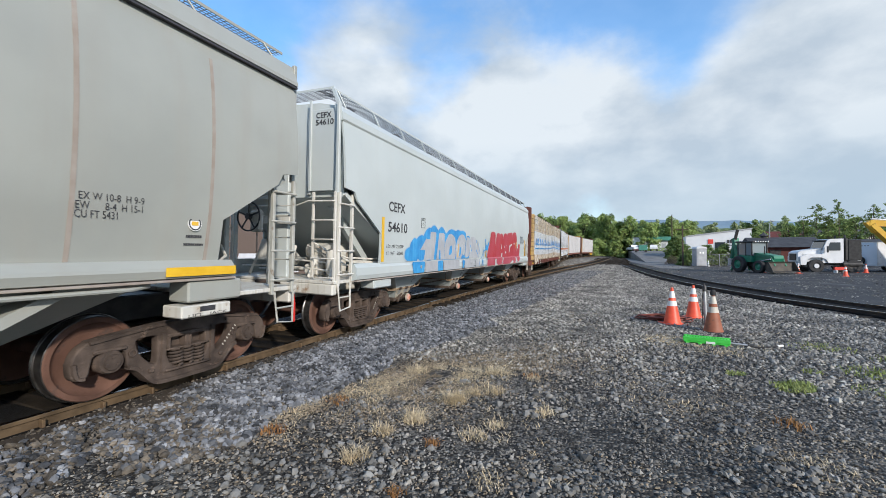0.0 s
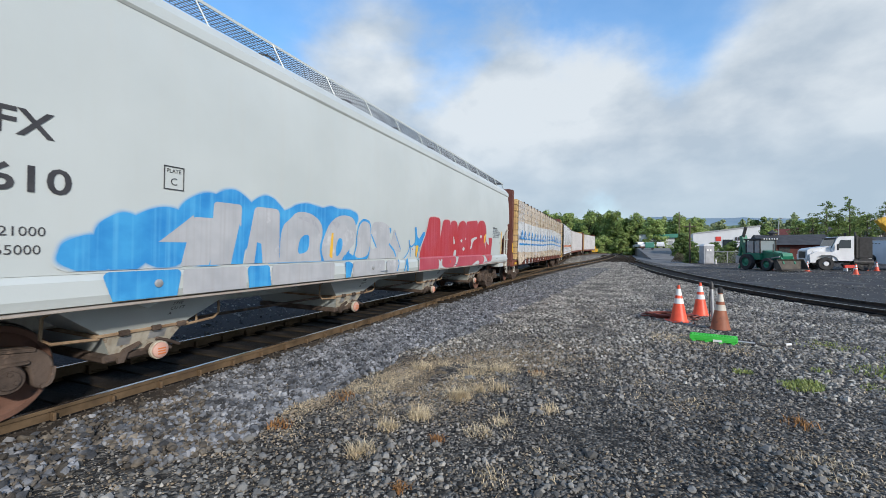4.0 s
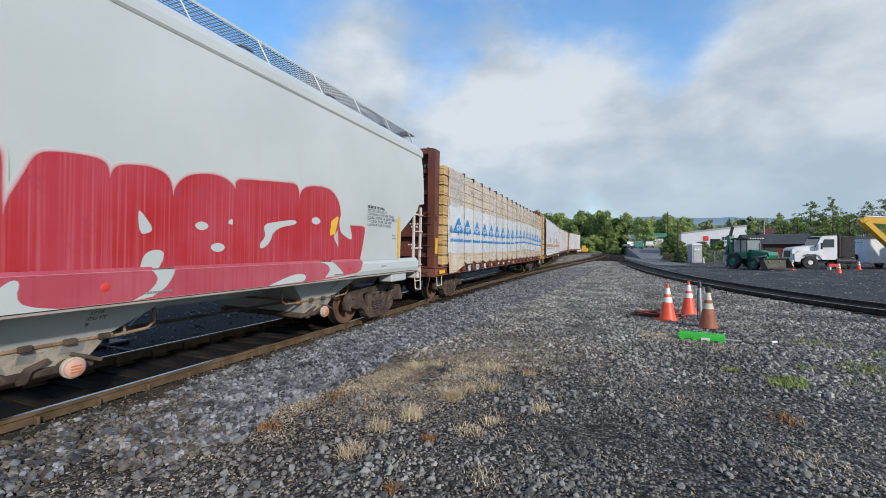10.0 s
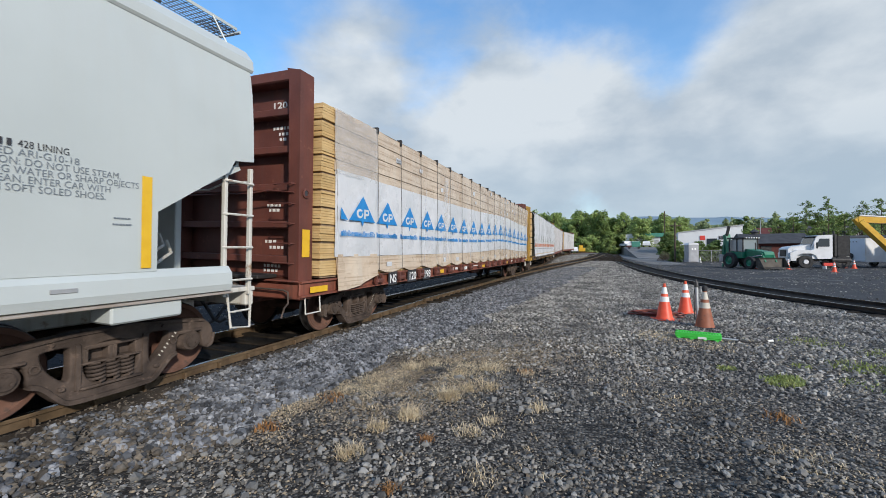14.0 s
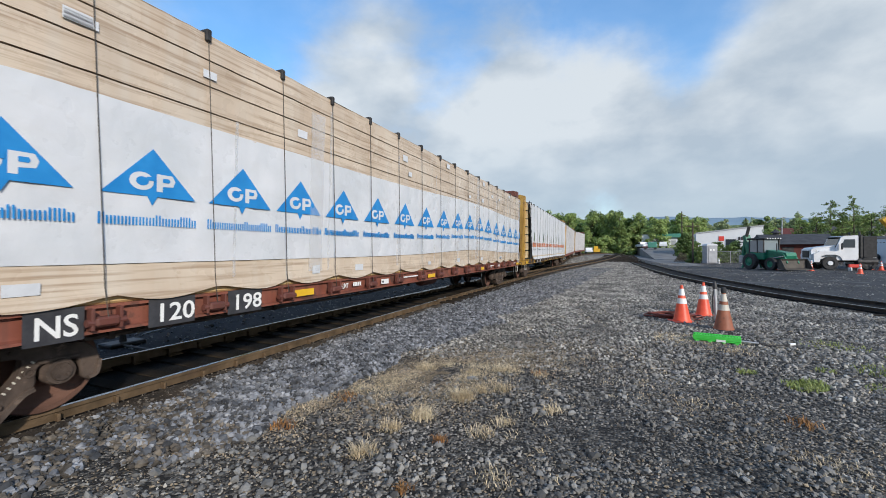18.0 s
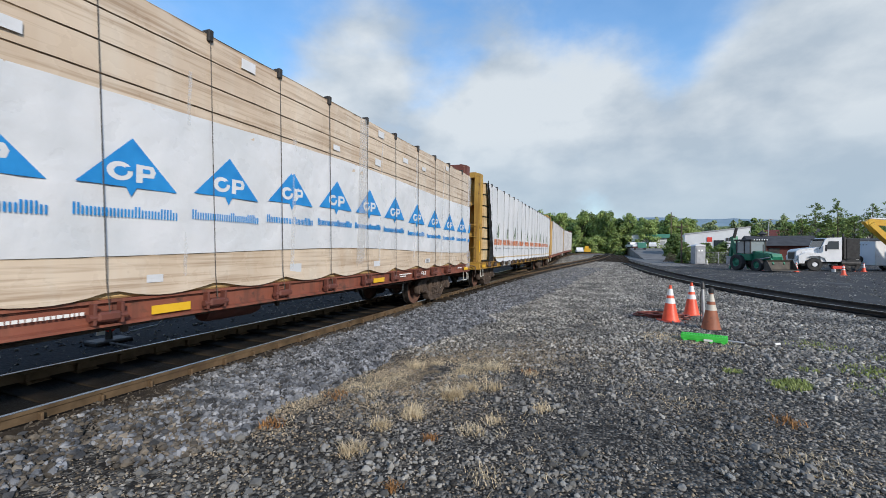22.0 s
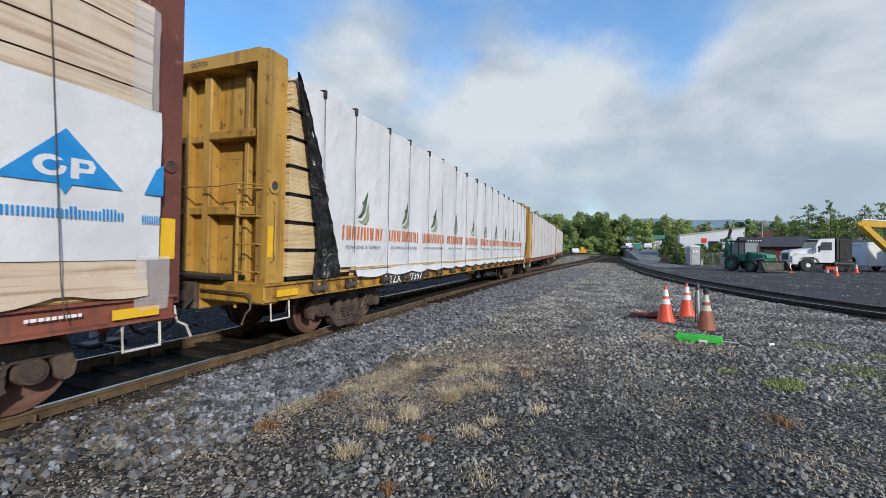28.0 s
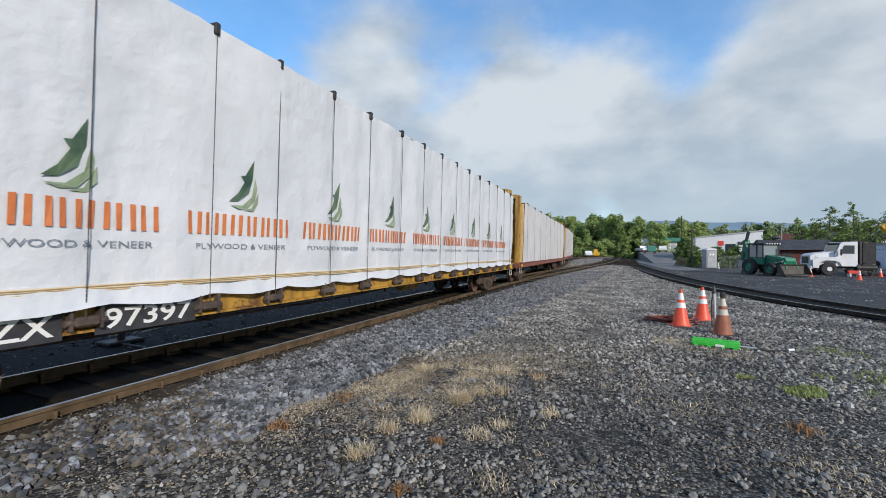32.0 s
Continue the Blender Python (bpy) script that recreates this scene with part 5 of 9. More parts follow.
        for s in (1, -1) if detail == 2 else ():
            part("outlet_pipe", Build().lathe([(0.07, 0.8), (0.07, s * 1.1 if s > 0 else 1.1)], 14, Matrix.Translation((0 if s > 0 else -1.9, yb + 0.12, 0.44)), "x"), M["cast_iron"], h)
            part("outlet_cap", Build().lathe([(0.0, 1.10), (0.085, 1.10), (0.09, 1.12), (0.09, 1.15), (0.07, 1.165), (0.0, 1.167)], 18, Matrix.Translation((0 if s > 0 else -2.27, yb + 0.12, 0.44)), "x"), M["outlet_cap"], h, "faded pink outlet cap", True)
            part("clamp_ring", Build().lathe([(0.088, 1.085), (0.105, 1.09), (0.105, 1.125), (0.088, 1.13)], 20, Matrix.Translation((0 if s > 0 else -2.215, yb + 0.12, 0.44)), "x"), M["dirty_cream"], h)
            if s > 0:
                for dz in (-0.035, -0.005, 0.025):
                    part("cap_print", Build().box(1.166, 1.170, yb + 0.075, yb + 0.165, 0.432 + dz, 0.446 + dz), M["orange_mark"], h)
    if detail == 1:
        for k in (1, -1):
            part("sill_pipe", Build().tube([(k * 1.6, -half + 2.0, sill_z[0] - 0.07), (k * 1.6, half - 2.3, sill_z[0] - 0.07), (k * 1.55, half - 2.1, sill_z[0] - 0.05)], 0.024, 8), paint, car)
    part("train_pipe", Build().tube([(0.7, -half + 3.2, 0.66), (0.7, half - 3.2, 0.66)], 0.022, 6), M["cast_iron"], car, "rusty brake pipe")
    part("under_sill", Build().box(-0.3, 0.3, -half + 3, half - 3, 0.78, 1.05, 0.02), paint, car)
    return car


M["outlet_cap"] = pmat("faded_pink_cap", (0.50, 0.27, 0.21), (0.58, 0.36, 0.30), 8.0, 0.6, bump=0.1)


def stencil(parent, name, body, size, y, z, x, material, width=None):
    return part(name, words(body, size, material, width), material, parent, at=pose(x, y, z))


def patch(poly, x):
    """A painted patch 4 mm proud of a side; the outline is (y, z)."""
    return Build().prism(poly, x, x + 0.004)


# the grey hopper that leads, and the white one behind it
lead = hopper_car("covered_hopper_car", "grey covered hopper railway car with rust-stained seams", 4.95 - 9.3, 9.3, M["grey_paint"], ROUND_SIDE, (1.33, 1.52), 1.25, (-5.9, -2.0, 2.0, 5.9), 1.30, 1)
C1 = 4.95 - 9.3
white = hopper_car("covered_hopper_car", "pale white covered hopper railway car with graffiti", 15.6, 9.4, M["white_paint"], HOPPER_SIDE, (1.10, 1.40), 1.27, (-5.95, -2.0, 1.95, 5.9), 1.38, 2)
C2 = 15.6
part("angle_cock", Build().tube([(1.46, 5.07 - C1, 0.98), (1.48, 5.08 - C1, 0.84), (1.48, 5.08 - C1, 0.56)], 0.026, 8), pmat("red_enamel", (0.5, 0.02, 0.015), (0.6, 0.03, 0.02), 5.0, 0.4, bump=0.05), lead, "red handle hanging at the car's corner")


# ---- markings of the hoppers ----
def on_side(prof, z):
    return lat(prof, z) + 0.006


def mark(car, mid, name, body, size, y, z, material, prof, width=None):
    ob = stencil(car, name, body, size, y - mid, z, on_side(prof, z + size * 0.4), material, width)
    return ob


mark(lead, C1, "lettering", "EX W 10-8  H 9-9", 0.10, 2.19, 2.115, M["black_mark"], ROUND_SIDE, 0.56)
mark(lead, C1, "lettering", "EW      8-4  H 15-1", 0.10, 2.17, 2.03, M["black_mark"], ROUND_SIDE, 0.57)
mark(lead, C1, "lettering", "CU FT 5431", 0.10, 2.17, 1.95, M["black_mark"], ROUND_SIDE, 0.35)
for ys in (2.15, 3.51, 0.8, -0.6, -2.0, -3.4):
    seam = Build()
    zz = [1.54 + i * 0.24 for i in range(11)]
    for i, (z0, z1) in enumerate(zip(zz, zz[1:])):
        x0, x1 = lat(ROUND_SIDE, z0), lat(ROUND_SIDE, z1)
        w = 0.02
        seam.add([(x0 - 0.01, ys - w, z0), (x0 + 0.006, ys - w, z0), (x0 + 0.006, ys + w, z0), (x0 - 0.01, ys + w, z0), (x1 - 0.01, ys - w, z1), (x1 + 0.006, ys - w, z1), (x1 + 0.006, ys + w, z1), (x1 - 0.01, ys + w, z1)],
                 [(0, 1, 5, 4), (1, 2, 6, 5), (2, 3, 7, 6), (0, 3, 2, 1), (4, 5, 6, 7)])
    for k in range(len(seam.v)):
        x, y, z = seam.v[k]
        seam.v[k] = (x, y - C1, z)
    part("weld_seam", seam, M["rust_seam"], lead, "rust-stained vertical seam")
part("reflector", Build().box(1.648, 1.652, 2.96 - C1, 3.84 - C1, 1.37, 1.47), M["yellow_mark"], lead, "yellow reflective strip")
disc = part("emblem", Build().lathe([(0.0, 0.0), (0.085, 0.0), (0.085, 0.004), (0.0, 0.004)], 28, pose(lat(ROUND_SIDE, 1.95) + 0.004, 3.33 - C1, 1.96, 0, -4, 0), "x"), M["white_mark"], lead, "round white emblem")
part("emblem_ring", Build().lathe([(0.062, 0.005), (0.076, 0.005), (0.076, 0.008), (0.062, 0.008), (0.062, 0.005)], 28, pose(lat(ROUND_SIDE, 1.95) + 0.004, 3.33 - C1, 1.96, 0, -4, 0), "x"), M["black_mark"], disc)
part("emblem_bar", Build().box(lat(ROUND_SIDE, 1.96) + 0.008, lat(ROUND_SIDE, 1.96) + 0.012, 3.29 - C1, 3.37 - C1, 1.94, 1.985), M["spray_yellow"], disc)
part("small_print", bars(3.24 - C1, 3.43 - C1, 1.80, 1.83, on_side(ROUND_SIDE, 1.81), 7), M["black_mark"], lead)
part("small_print", bars(3.22 - C1, 3.46 - C1, 1.71, 1.735, on_side(ROUND_SIDE, 1.72), 9), M["black_mark"], lead)

mark(white, C2, "lettering", "CEFX", 0.30, 7.77, 2.535, M["black_mark"], HOPPER_SIDE, 0.77)
mark(white, C2, "lettering", "54610", 0.30, 7.75, 2.09, M["black_mark"], HOPPER_SIDE, 0.91)
mark(white, C2, "lettering", "LD LMT 221000", 0.11, 7.71, 1.73, M["black_mark"], HOPPER_SIDE, 0.78)
mark(white, C2, "lettering", "LT  WT   65000", 0.11, 7.70, 1.58, M["black_mark"], HOPPER_SIDE, 0.76)
for yy in (7.50, 23.56):
    part("reflector", patch([(yy - C2, 1.44), (yy + 0.10 - C2, 1.44), (yy + 0.10 - C2, 2.38), (yy - C2, 2.38)], 1.607), M["yellow_mark"], white, "yellow reflective strip")
bx = Build()
for a, b_, c_, d_ in ((9.46, 9.68, 2.26, 2.27), (9.46, 9.68, 2.50, 2.51), (9.46, 9.47, 2.26, 2.51), (9.67, 9.68, 2.26, 2.51)):
    bx.box(1.61, 1.614, a - C2, b_ - C2, c_, d_)
part("plate_box", bx, M["black_mark"], white)
mark(white, C2, "lettering", "PLATE", 0.06, 9.49, 2.44, M["black_mark"], HOPPER_SIDE, 0.15)
mark(white, C2, "lettering", "C", 0.11, 9.53, 2.31, M["black_mark"], HOPPER_SIDE)
for i, tx in enumerate(("", "APPLIED ARI-G10-18", "CAUTION: DO NOT USE STEAM,", "BOILING WATER OR SHARP OBJECTS", "TO CLEAN. ENTER CAR WITH", "CLEAN SOFT SOLED SHOES.")):
    if tx:
        mark(white, C2, "lettering", tx, 0.085, 22.26, 2.455 - 0.071 * i, M["grey_mark"], HOPPER_SIDE, 0.042 * len(tx))
part("small_print", bars(22.26 - C2, 22.56 - C2, 2.455, 2.51, 1.612, 6, 0.9), M["black_mark"], white)
mark(white, C2, "lettering", "428 LINING", 0.085, 22.60, 2.455, M["black_mark"], HOPPER_SIDE, 0.34)
part("small_print", bars(23.30 - C2, 23.45 - C2, 1.93, 1.942, 1.61, 5), M["grey_mark"], white)
part("small_print", bars(23.29 - C2, 23.46 - C2, 1.87, 1.882, 1.61, 6), M["grey_mark"], white)
END = -9.4 + 0.12
def end_words(body, x, z, w):
    me = words(body, 0.145, M["black_mark"], w)
    part("lettering", me, M["black_mark"], white, at=pose(x, END - 0.108, z, 0, 0, -90))
end_words("CEFX", 0.90, 4.11, 0.34)
end_words("54610", 0.89, 3.98, 0.40)


# ---- centre-beam flat cars and their loads ----
def bulkhead(car, y, s, paint, detail):
    """An end bulkhead at y; its ribs are on the outer face, towards s. The detailed kind is a narrow plate set between channel posts."""
    H, W = 4.56, 1.48
    far, deep = (-1.05, 0.31) if detail else (-W, 0.28)
    b = Build().box(far + 0.05, W - 0.1, *sorted((y, y - s * 0.06)), 1.12, H - 0.1, 0.01)
    bh = part("bulkhead", b, paint, car, "steel end bulkhead with ribs")
    post = [(W, 1.0), (W - 0.03, H - 0.06), (W - 0.3, H), (W - 0.26, H - 0.2), (W - 0.2, 1.0)]
    part("corner_post", Build().prism(post, *sorted((y - s * 0.05, y + s * deep)), "y"), paint, bh)
    if not detail:
        part("corner_post", Build().prism([(-a, c) for a, c in post], *sorted((y - s * 0.05, y + s * deep)), "y"), paint, bh)
        part("top_beam", Build().box(-W + 0.15, W - 0.15, *sorted((y - s * 0.04, y + s * 0.275)), H - 0.2, H - 0.02, 0.02), paint, bh)
        for z in (1.45, 2.03, 2.65, 3.27, 3.89):
            part("cross_rib", Build().box(-W + 0.2, W - 0.2, *sorted((y, y + s * 0.2)), z - 0.06, z + 0.06, 0.012), paint, bh)
        for i in range(5):
            z = 1.4 + 0.32 * i
            part("grab_iron", Build().tube([(0.98, y + s * 0.27, z), (1.0, y + s * 0.34, z), (1.36, y + s * 0.34, z), (1.38, y + s * 0.27, z)], 0.012, 6), paint, bh)
        hole_y, ring, plate = 0.14, 0.08, (0.03, 0.21)
    else:
        part("corner_post", Build().prism([(far, 1.0), (far, H - 0.28), (far + 0.06, H - 0.12), (far + 0.11, H - 0.12), (far + 0.06, H - 0.3), (far + 0.05, 1.0)], *sorted((y - s * 0.05, y + s * deep)), "y"), paint, bh)
        part("top_beam", Build().prism([(far + 0.02, H - 0.22), (far + 0.14, H - 0.04), (W - 0.22, H), (W - 0.22, H - 0.2)], *sorted((y - s * 0.04, y + s * (deep - 0.005))), "y"), paint, bh)
        part("post", Build().box(0.0, 0.17, *sorted((y, y + s * 0.19)), 1.1, H - 0.2, 0.02), paint, bh)
        for x, w, d in ((-0.82, 0.06, 0.12), (-0.48, 0.10, 0.13), (0.80, 0.08, 0.12)):
            part("rib", Build().box(x, x + w, *sorted((y, y + s * d)), 1.1, H - 0.2, 0.01), paint, bh)
        for z in (2.18, 3.35):
            part("cross_rib", Build().box(0.175, W - 0.2, *sorted((y, y + s * 0.22)), z - 0.065, z + 0.065, 0.012), paint, bh)
            part("cross_rib", Build().box(far + 0.06, -0.004, *sorted((y, y + s * 0.10)), z - 0.06, z + 0.06, 0.012), paint, bh)
        for z in (4.18, 3.02):
            part("weld_line", Build().box(0.26, 0.78, *sorted((y, y + s * 0.006)), z - 0.006, z + 0.006), M["rust_stain"], bh, "rusty weld line")
        part("ladder_stile", Build().box(0.90, 0.94, *sorted((y + s * 0.30, y + s * 0.34)), 0.72, 2.55, 0.006), paint, bh)
        for i in range(5):
            z = 0.87 + 0.405 * i
            part("grab_iron", Build().tube([(0.92, y + s * 0.32, z), (0.93, y + s * 0.345, z), (1.36, y + s * 0.345, z), (1.38, y + s * 0.28, z)], 0.012, 6), paint, bh)
        for i in range(9):
            z = 1.42 + 0.362 * i
            part("grab_iron", Build().tube([(far + 0.02, y + s * 0.28, z), (far + 0.02, y + s * 0.36, z), (far + 0.36, y + s * 0.36, z + 0.02), (far + 0.37, y + s * 0.08, z + 0.02)], 0.011, 6), M["rust_seam"], bh, "rusty grab iron")
        part("side_grab", Build().tube([(W, y + s * 0.20, 2.32), (W + 0.05, y + s * 0.20, 2.30), (W + 0.05, y + s * 0.21, 1.46), (W, y + s * 0.21, 1.42)], 0.011, 6), paint, bh)
        part("lettering", words("CAUTION", 0.11, M["black_mark"], 0.36), M["black_mark"], bh, at=pose(-0.16, y + s * (deep + 0.002), 4.41, 0, 0, -90 if s < 0 else 90))
        hole_y, ring, plate = 0.19, 0.115, (0.20, 0.30)
    part("grab_rail", Build().tube([(far + 0.05, y + s * 0.28, 2.54), (-0.4, y + s * 0.33, 2.54), (0.5, y + s * 0.33, 2.54), (0.9, y + s * 0.33, 2.58), (1.38, y + s * 0.30, 2.54)], 0.013, 6), paint, bh)
    part("post_hole", Build().lathe([(0.0, 1.482), (ring * 0.55, 1.482), (ring * 0.55, 1.487), (0.0, 1.487)], 16, Matrix.Translation((0, y + s * hole_y, 2.54)), "x"), M["black_mark"], bh, "dark round hole")
    part("hole_rim", Build().lathe([(ring * 0.55, 1.482), (ring, 1.482), (ring, 1.492), (ring * 0.6, 1.498), (ring * 0.55, 1.482)], 20, Matrix.Translation((0, y + s * hole_y, 2.54)), "x"), paint, bh)
    part("platform", Build().box(max(-1.0, far), 0.9, *sorted((y + s * 0.12, y + s * 0.55)), 1.14, 1.20, 0.01), M["dark_metal"], car)
    part("reflector", Build().box(1.482, 1.486, *sorted((y + s * plate[0], y + s * plate[1])), 1.5, 1.95), M["yellow_mark"], bh, "yellow reflective strip")


def beam_car(label, y_mid, half, paint, sill_paint, detail=True, truck_in=(2.6, 2.6), head_in=(0.42, 0.42)):
    car = mover("centre_beam_flat_car", label, "railway car", y_mid, half * 0.75, "freight cars of the train")
    for k in (1, -1):
        sill = Build().prism([(k * 1.52, 0.86), (k * 1.60, 0.86), (k * 1.60, 0.885), (k * 1.545, 0.90), (k * 1.545, 1.08), (k * 1.60, 1.09), (k * 1.60, 1.12), (k * 1.52, 1.12)], -half, half, "y")
        part("side_sill", sill, sill_paint, car, "weathered side sill")
    part("deck", Build().box(-1.52, 1.52, -half, half, 1.06, 1.11), paint, car)
    part("centre_sill", Build().box(-0.3, 0.3, -half, half, 0.66, 1.06, 0.02), paint, car)
    part("centre_beam", Build().box(-0.06, 0.06, -half + 0.5, half - 0.5, 1.11, 4.3), paint, car)
    n = int(2 * half / 1.2)
    for i in range(n):
        y = -half + 1.4 + i * (2 * half - 2.8) / (n - 1)
        part("cross_bearer", Build().prism([(-1.5, 1.06), (1.5, 1.06), (1.5, 0.95), (0.3, 0.7), (-0.3, 0.7), (-1.5, 0.95)], y - 0.04, y + 0.04, "y"), paint, car)
    for s in (1, -1):
        bulkhead(car, s * (half - head_in[s > 0]), s, paint, detail)
        part("end_sill", Build().box(-1.56, 1.56, *sorted((s * (half - 0.3), s * half)), 0.82, 1.12, 0.02), sill_paint, car)
        truck(car, s * (half - truck_in[s > 0]))
        coupler(car, s * (half + 0.02), s)
        part("cut_lever", Build().tube([(0.4, s * (half + 0.06), 0.98), (1.3, s * (half + 0.08), 0.98), (1.42, s * (half + 0.10), 0.95), (1.44, s * (half + 0.12), 0.78), (1.46, s * (half + 0.22), 0.72), (1.46, s * (half + 0.28), 0.58)], 0.016, 6), M["cream_paint"] if s > 0 else M["cast_iron"], car, "bent uncoupling lever")
        for k in (1, -1):
            part("stirrup_step", Build().tube([(k * 1.54, s * (half - 0.15), 0.9), (k * 1.56, s * (half - 0.15), 0.58), (k * 1.56, s * (half - 0.52), 0.58), (k * 1.54, s * (half - 0.52), 0.9)], 0.016, 6), M["cream_paint"], car)
            part("reflector", Build().box(*sorted((k * 1.604, k * 1.608)), *sorted((s * (half - 0.65), s * (half - 0.2))), 0.92, 1.02), M["yellow_mark"], car, "yellow reflective strip")
    # brake pipe and hangers under the sill
    part("train_pipe", Build().tube([(1.0, -half + 3.4, 0.70), (1.0, -2.0, 0.68), (0.9, 0.5, 0.72), (1.0, half - 3.4, 0.70)], 0.022, 6), M["cast_iron"], car, "rusty brake pipe")
    for i in range(7):
        y = -half + 3.8 + i * (2 * half - 7.6) / 6
        part("pipe_hanger", Build().box(0.97, 1.03, y - 0.03, y + 0.03, 0.66, 1.06, 0.006), M["cast_iron"], car)
    part("brake_rod", Build().tube([(0.5, -half + 3.6, 0.62), (0.5, half - 3.6, 0.66)], 0.018, 6), M["cast_iron"], car)
    part("air_tank", Build().lathe([(0.0, -0.5), (0.17, -0.46), (0.19, -0.36), (0.19, 0.36), (0.17, 0.46), (0.0, 0.5)], 16, pose(0.75, 1.6, 0.74, 0, 0, 90), "x"), paint, car, smooth=True)
    return car


def winches(car, half, ys, paint):
    for y in ys:
        if abs(y) < half - 0.3:
            w = Build().box(1.60, 1.70, y - 0.10, y + 0.10, 0.93, 1.02, 0.02)
            w.tube([(1.65, y - 0.16, 0.97), (1.65, y + 0.16, 0.97)], 0.035, 10)
            w.box(1.60, 1.68, y - 0.13, y - 0.10, 0.90, 1.10, 0.005)
            w.box(1.60, 1.68, y + 0.10, y + 0.13, 0.90, 1.10, 0.005)
            part("winch", w, paint, car, "strap winch")


def billow(y, z, seed, amp):
    """How far a wrap stands off at a place: slow waves, hanging folds and small creases."""
    return amp * (noise.noise((y * 1.3 + seed, z * 0.55, seed)) + 0.6 * noise.noise((y * 4.5 + z * 0.7, z * 0.8, seed + 5)) + 0.5 * noise.noise((y * 9 + z * 4, z * 3.0, seed)))


def draped(b, seed, amp):
    """Lay flat print onto the billowing wrap beneath it."""
    b.v = [(v[0] + billow(v[1], v[2], seed, amp), v[1], v[2]) for v in b.v]
    return b


def wrap_sheet(y0, y1, z0, z1, x, seed, amp=0.018, hem=None):
    """One side of the wrap: a thin, slightly billowing sheet. y0 may depend on the height; hem (start, pitch, depth) lets it sag between straps."""
    b = Build()
    edge = y0 if callable(y0) else (lambda z: y0)
    ny, nz = max(6, int((y1 - edge(z0)) / 0.13)), max(2, int((z1 - z0) / 0.14))
    for lay in (0.0, -0.012):
        for j in range(nz + 1):
            z = z0 + (z1 - z0) * j / nz
            ya = edge(z)
            for i in range(ny + 1):
                y = ya + (y1 - ya) * i / ny
                d = billow(y, z, seed, amp)
                dz = 0.0
                if hem:
                    k = 1 - j / nz
                    sag = abs(math.sin(math.pi * (y - hem[0]) / hem[1]))
                    dz = -hem[2] * k * sag * (0.8 + 0.5 * noise.noise((y * 0.9, seed, 2.0)))
                    d += 0.05 * k ** 2
                b.v.append((x + d + lay, y, z + dz))
    n = ny + 1
    o = n * (nz + 1)
    for k in (0, o):
        b.f += [(k + j * n + i, k + j * n + i + 1, k + (j + 1) * n + i + 1, k + (j + 1) * n + i) for j in range(nz) for i in range(ny)]
    b.f += [(i, i + 1, o + i + 1, o + i) for i in range(ny)] + [(nz * n + i, nz * n + i + 1, o + nz * n + i + 1, o + nz * n + i) for i in range(ny)]
    b.f += [(j * n, (j + 1) * n, o + (j + 1) * n, o + j * n) for j in range(nz)] + [(j * n + ny, (j + 1) * n + ny, o + (j + 1) * n + ny, o + j * n + ny) for j in range(nz)]
    return b


def strap(load, y, z_top, x, lean=0.0, low=1.0):
    s = part("strap", Build().tube([(x + 0.085, y + lean, low), (x + 0.07, y + lean * 0.8, low + 0.3), (x + 0.028, y, z_top - 0.05), (x - 0.03, y, z_top + 0.03), (0.3, y, z_top + 0.08)], 0.0052, 6), M["strap"], load, "dark tie-down strap")
    part("corner_protector", Build().box(x - 0.08, x + 0.045, y - 0.035, y + 0.035, z_top - 0.09, z_top + 0.05, 0.012), M["rubber"], s)


def tier_stack(load, y0, y1, z0, z1, n, x, material, board, gap=0.035, tight=False):
    """Tiers of boards at the open end of a load; each tier is a part, with its sticker gaps."""
    h = (z1 - z0) / n
    rng = random.Random(n)
    for i in range(n):
        za = z0 + i * h + gap
        m = max(2, int((h - gap) / board))
        for k in range(m):
            zz = za + k * (h - gap) / m
            dx = rng.uniform(-0.004, 0.004) if tight else rng.uniform(-0.012, 0.012)
            b = Build().box(0.1, x + dx, y0 + rng.uniform(-0.01, 0.01), y1, zz + (0.0003 if tight else 0.0015), zz + (h - gap) / m - (0.0003 if tight else 0.0015), 0.002)
            part("board", b, material, load)
        part("sticker", Build().box(0.15, x - 0.03, y0 + 0.05, y1, za - gap, za - 0.001), M["black_film"] if tight else M["wood_gap"], load)


# car three: brick-red, with printed film over lumber
C3, H3 = 36.7, 10.7
red = beam_car("brick-red centre-beam flat railway car loaded with wrapped lumber", C3, H3, M["red_car"], M["red_sill"], False, (2.43, 1.9), (0.34, 0.17))
load3 = mover("wrapped_lumber_load", "lumber load wrapped in clear film with a white printed band", "lumber load", C3, H3 * 0.75)
Y0, Y1, YE = 26.95 - C3, 46.80 - C3, 47.18 - C3
LX, TOP3 = 1.60, 4.10
core = Build().box(0.08, LX - 0.03, Y0 + 0.1, Y1, 1.12, TOP3 - 0.02, 0.02)
core.box(-LX + 0.03, -0.08, Y0 - 0.4, Y1, 1.12, TOP3 - 0.02, 0.02)
part("lumber_core", core, M["lumber"], load3)
tier_stack(load3, 26.46 - C3, 26.98 - C3, 1.14, 4.10, 10, LX - 0.02, M["lumber"], 0.04)
TIER = (4.10 - 1.14) / 10
part("tier_gap", Build().box(LX - 0.06, LX - 0.012, Y0, Y1, 1.2, TOP3 - 0.03), M["wood_gap"], load3, "dark gaps between lumber tiers")
for k in range(4):
    za = 3.03 if k == 0 else 1.14 + TIER * (6 + k) + 0.014
    zb = min(TOP3, 1.14 + TIER * (7 + k) - 0.004)
    part("film_panel", wrap_sheet(Y0 - 0.15, YE - 0.1, za, zb, LX + 0.01, 1.0), M["film_tan"], load3, "clear film over tan lumber", True)


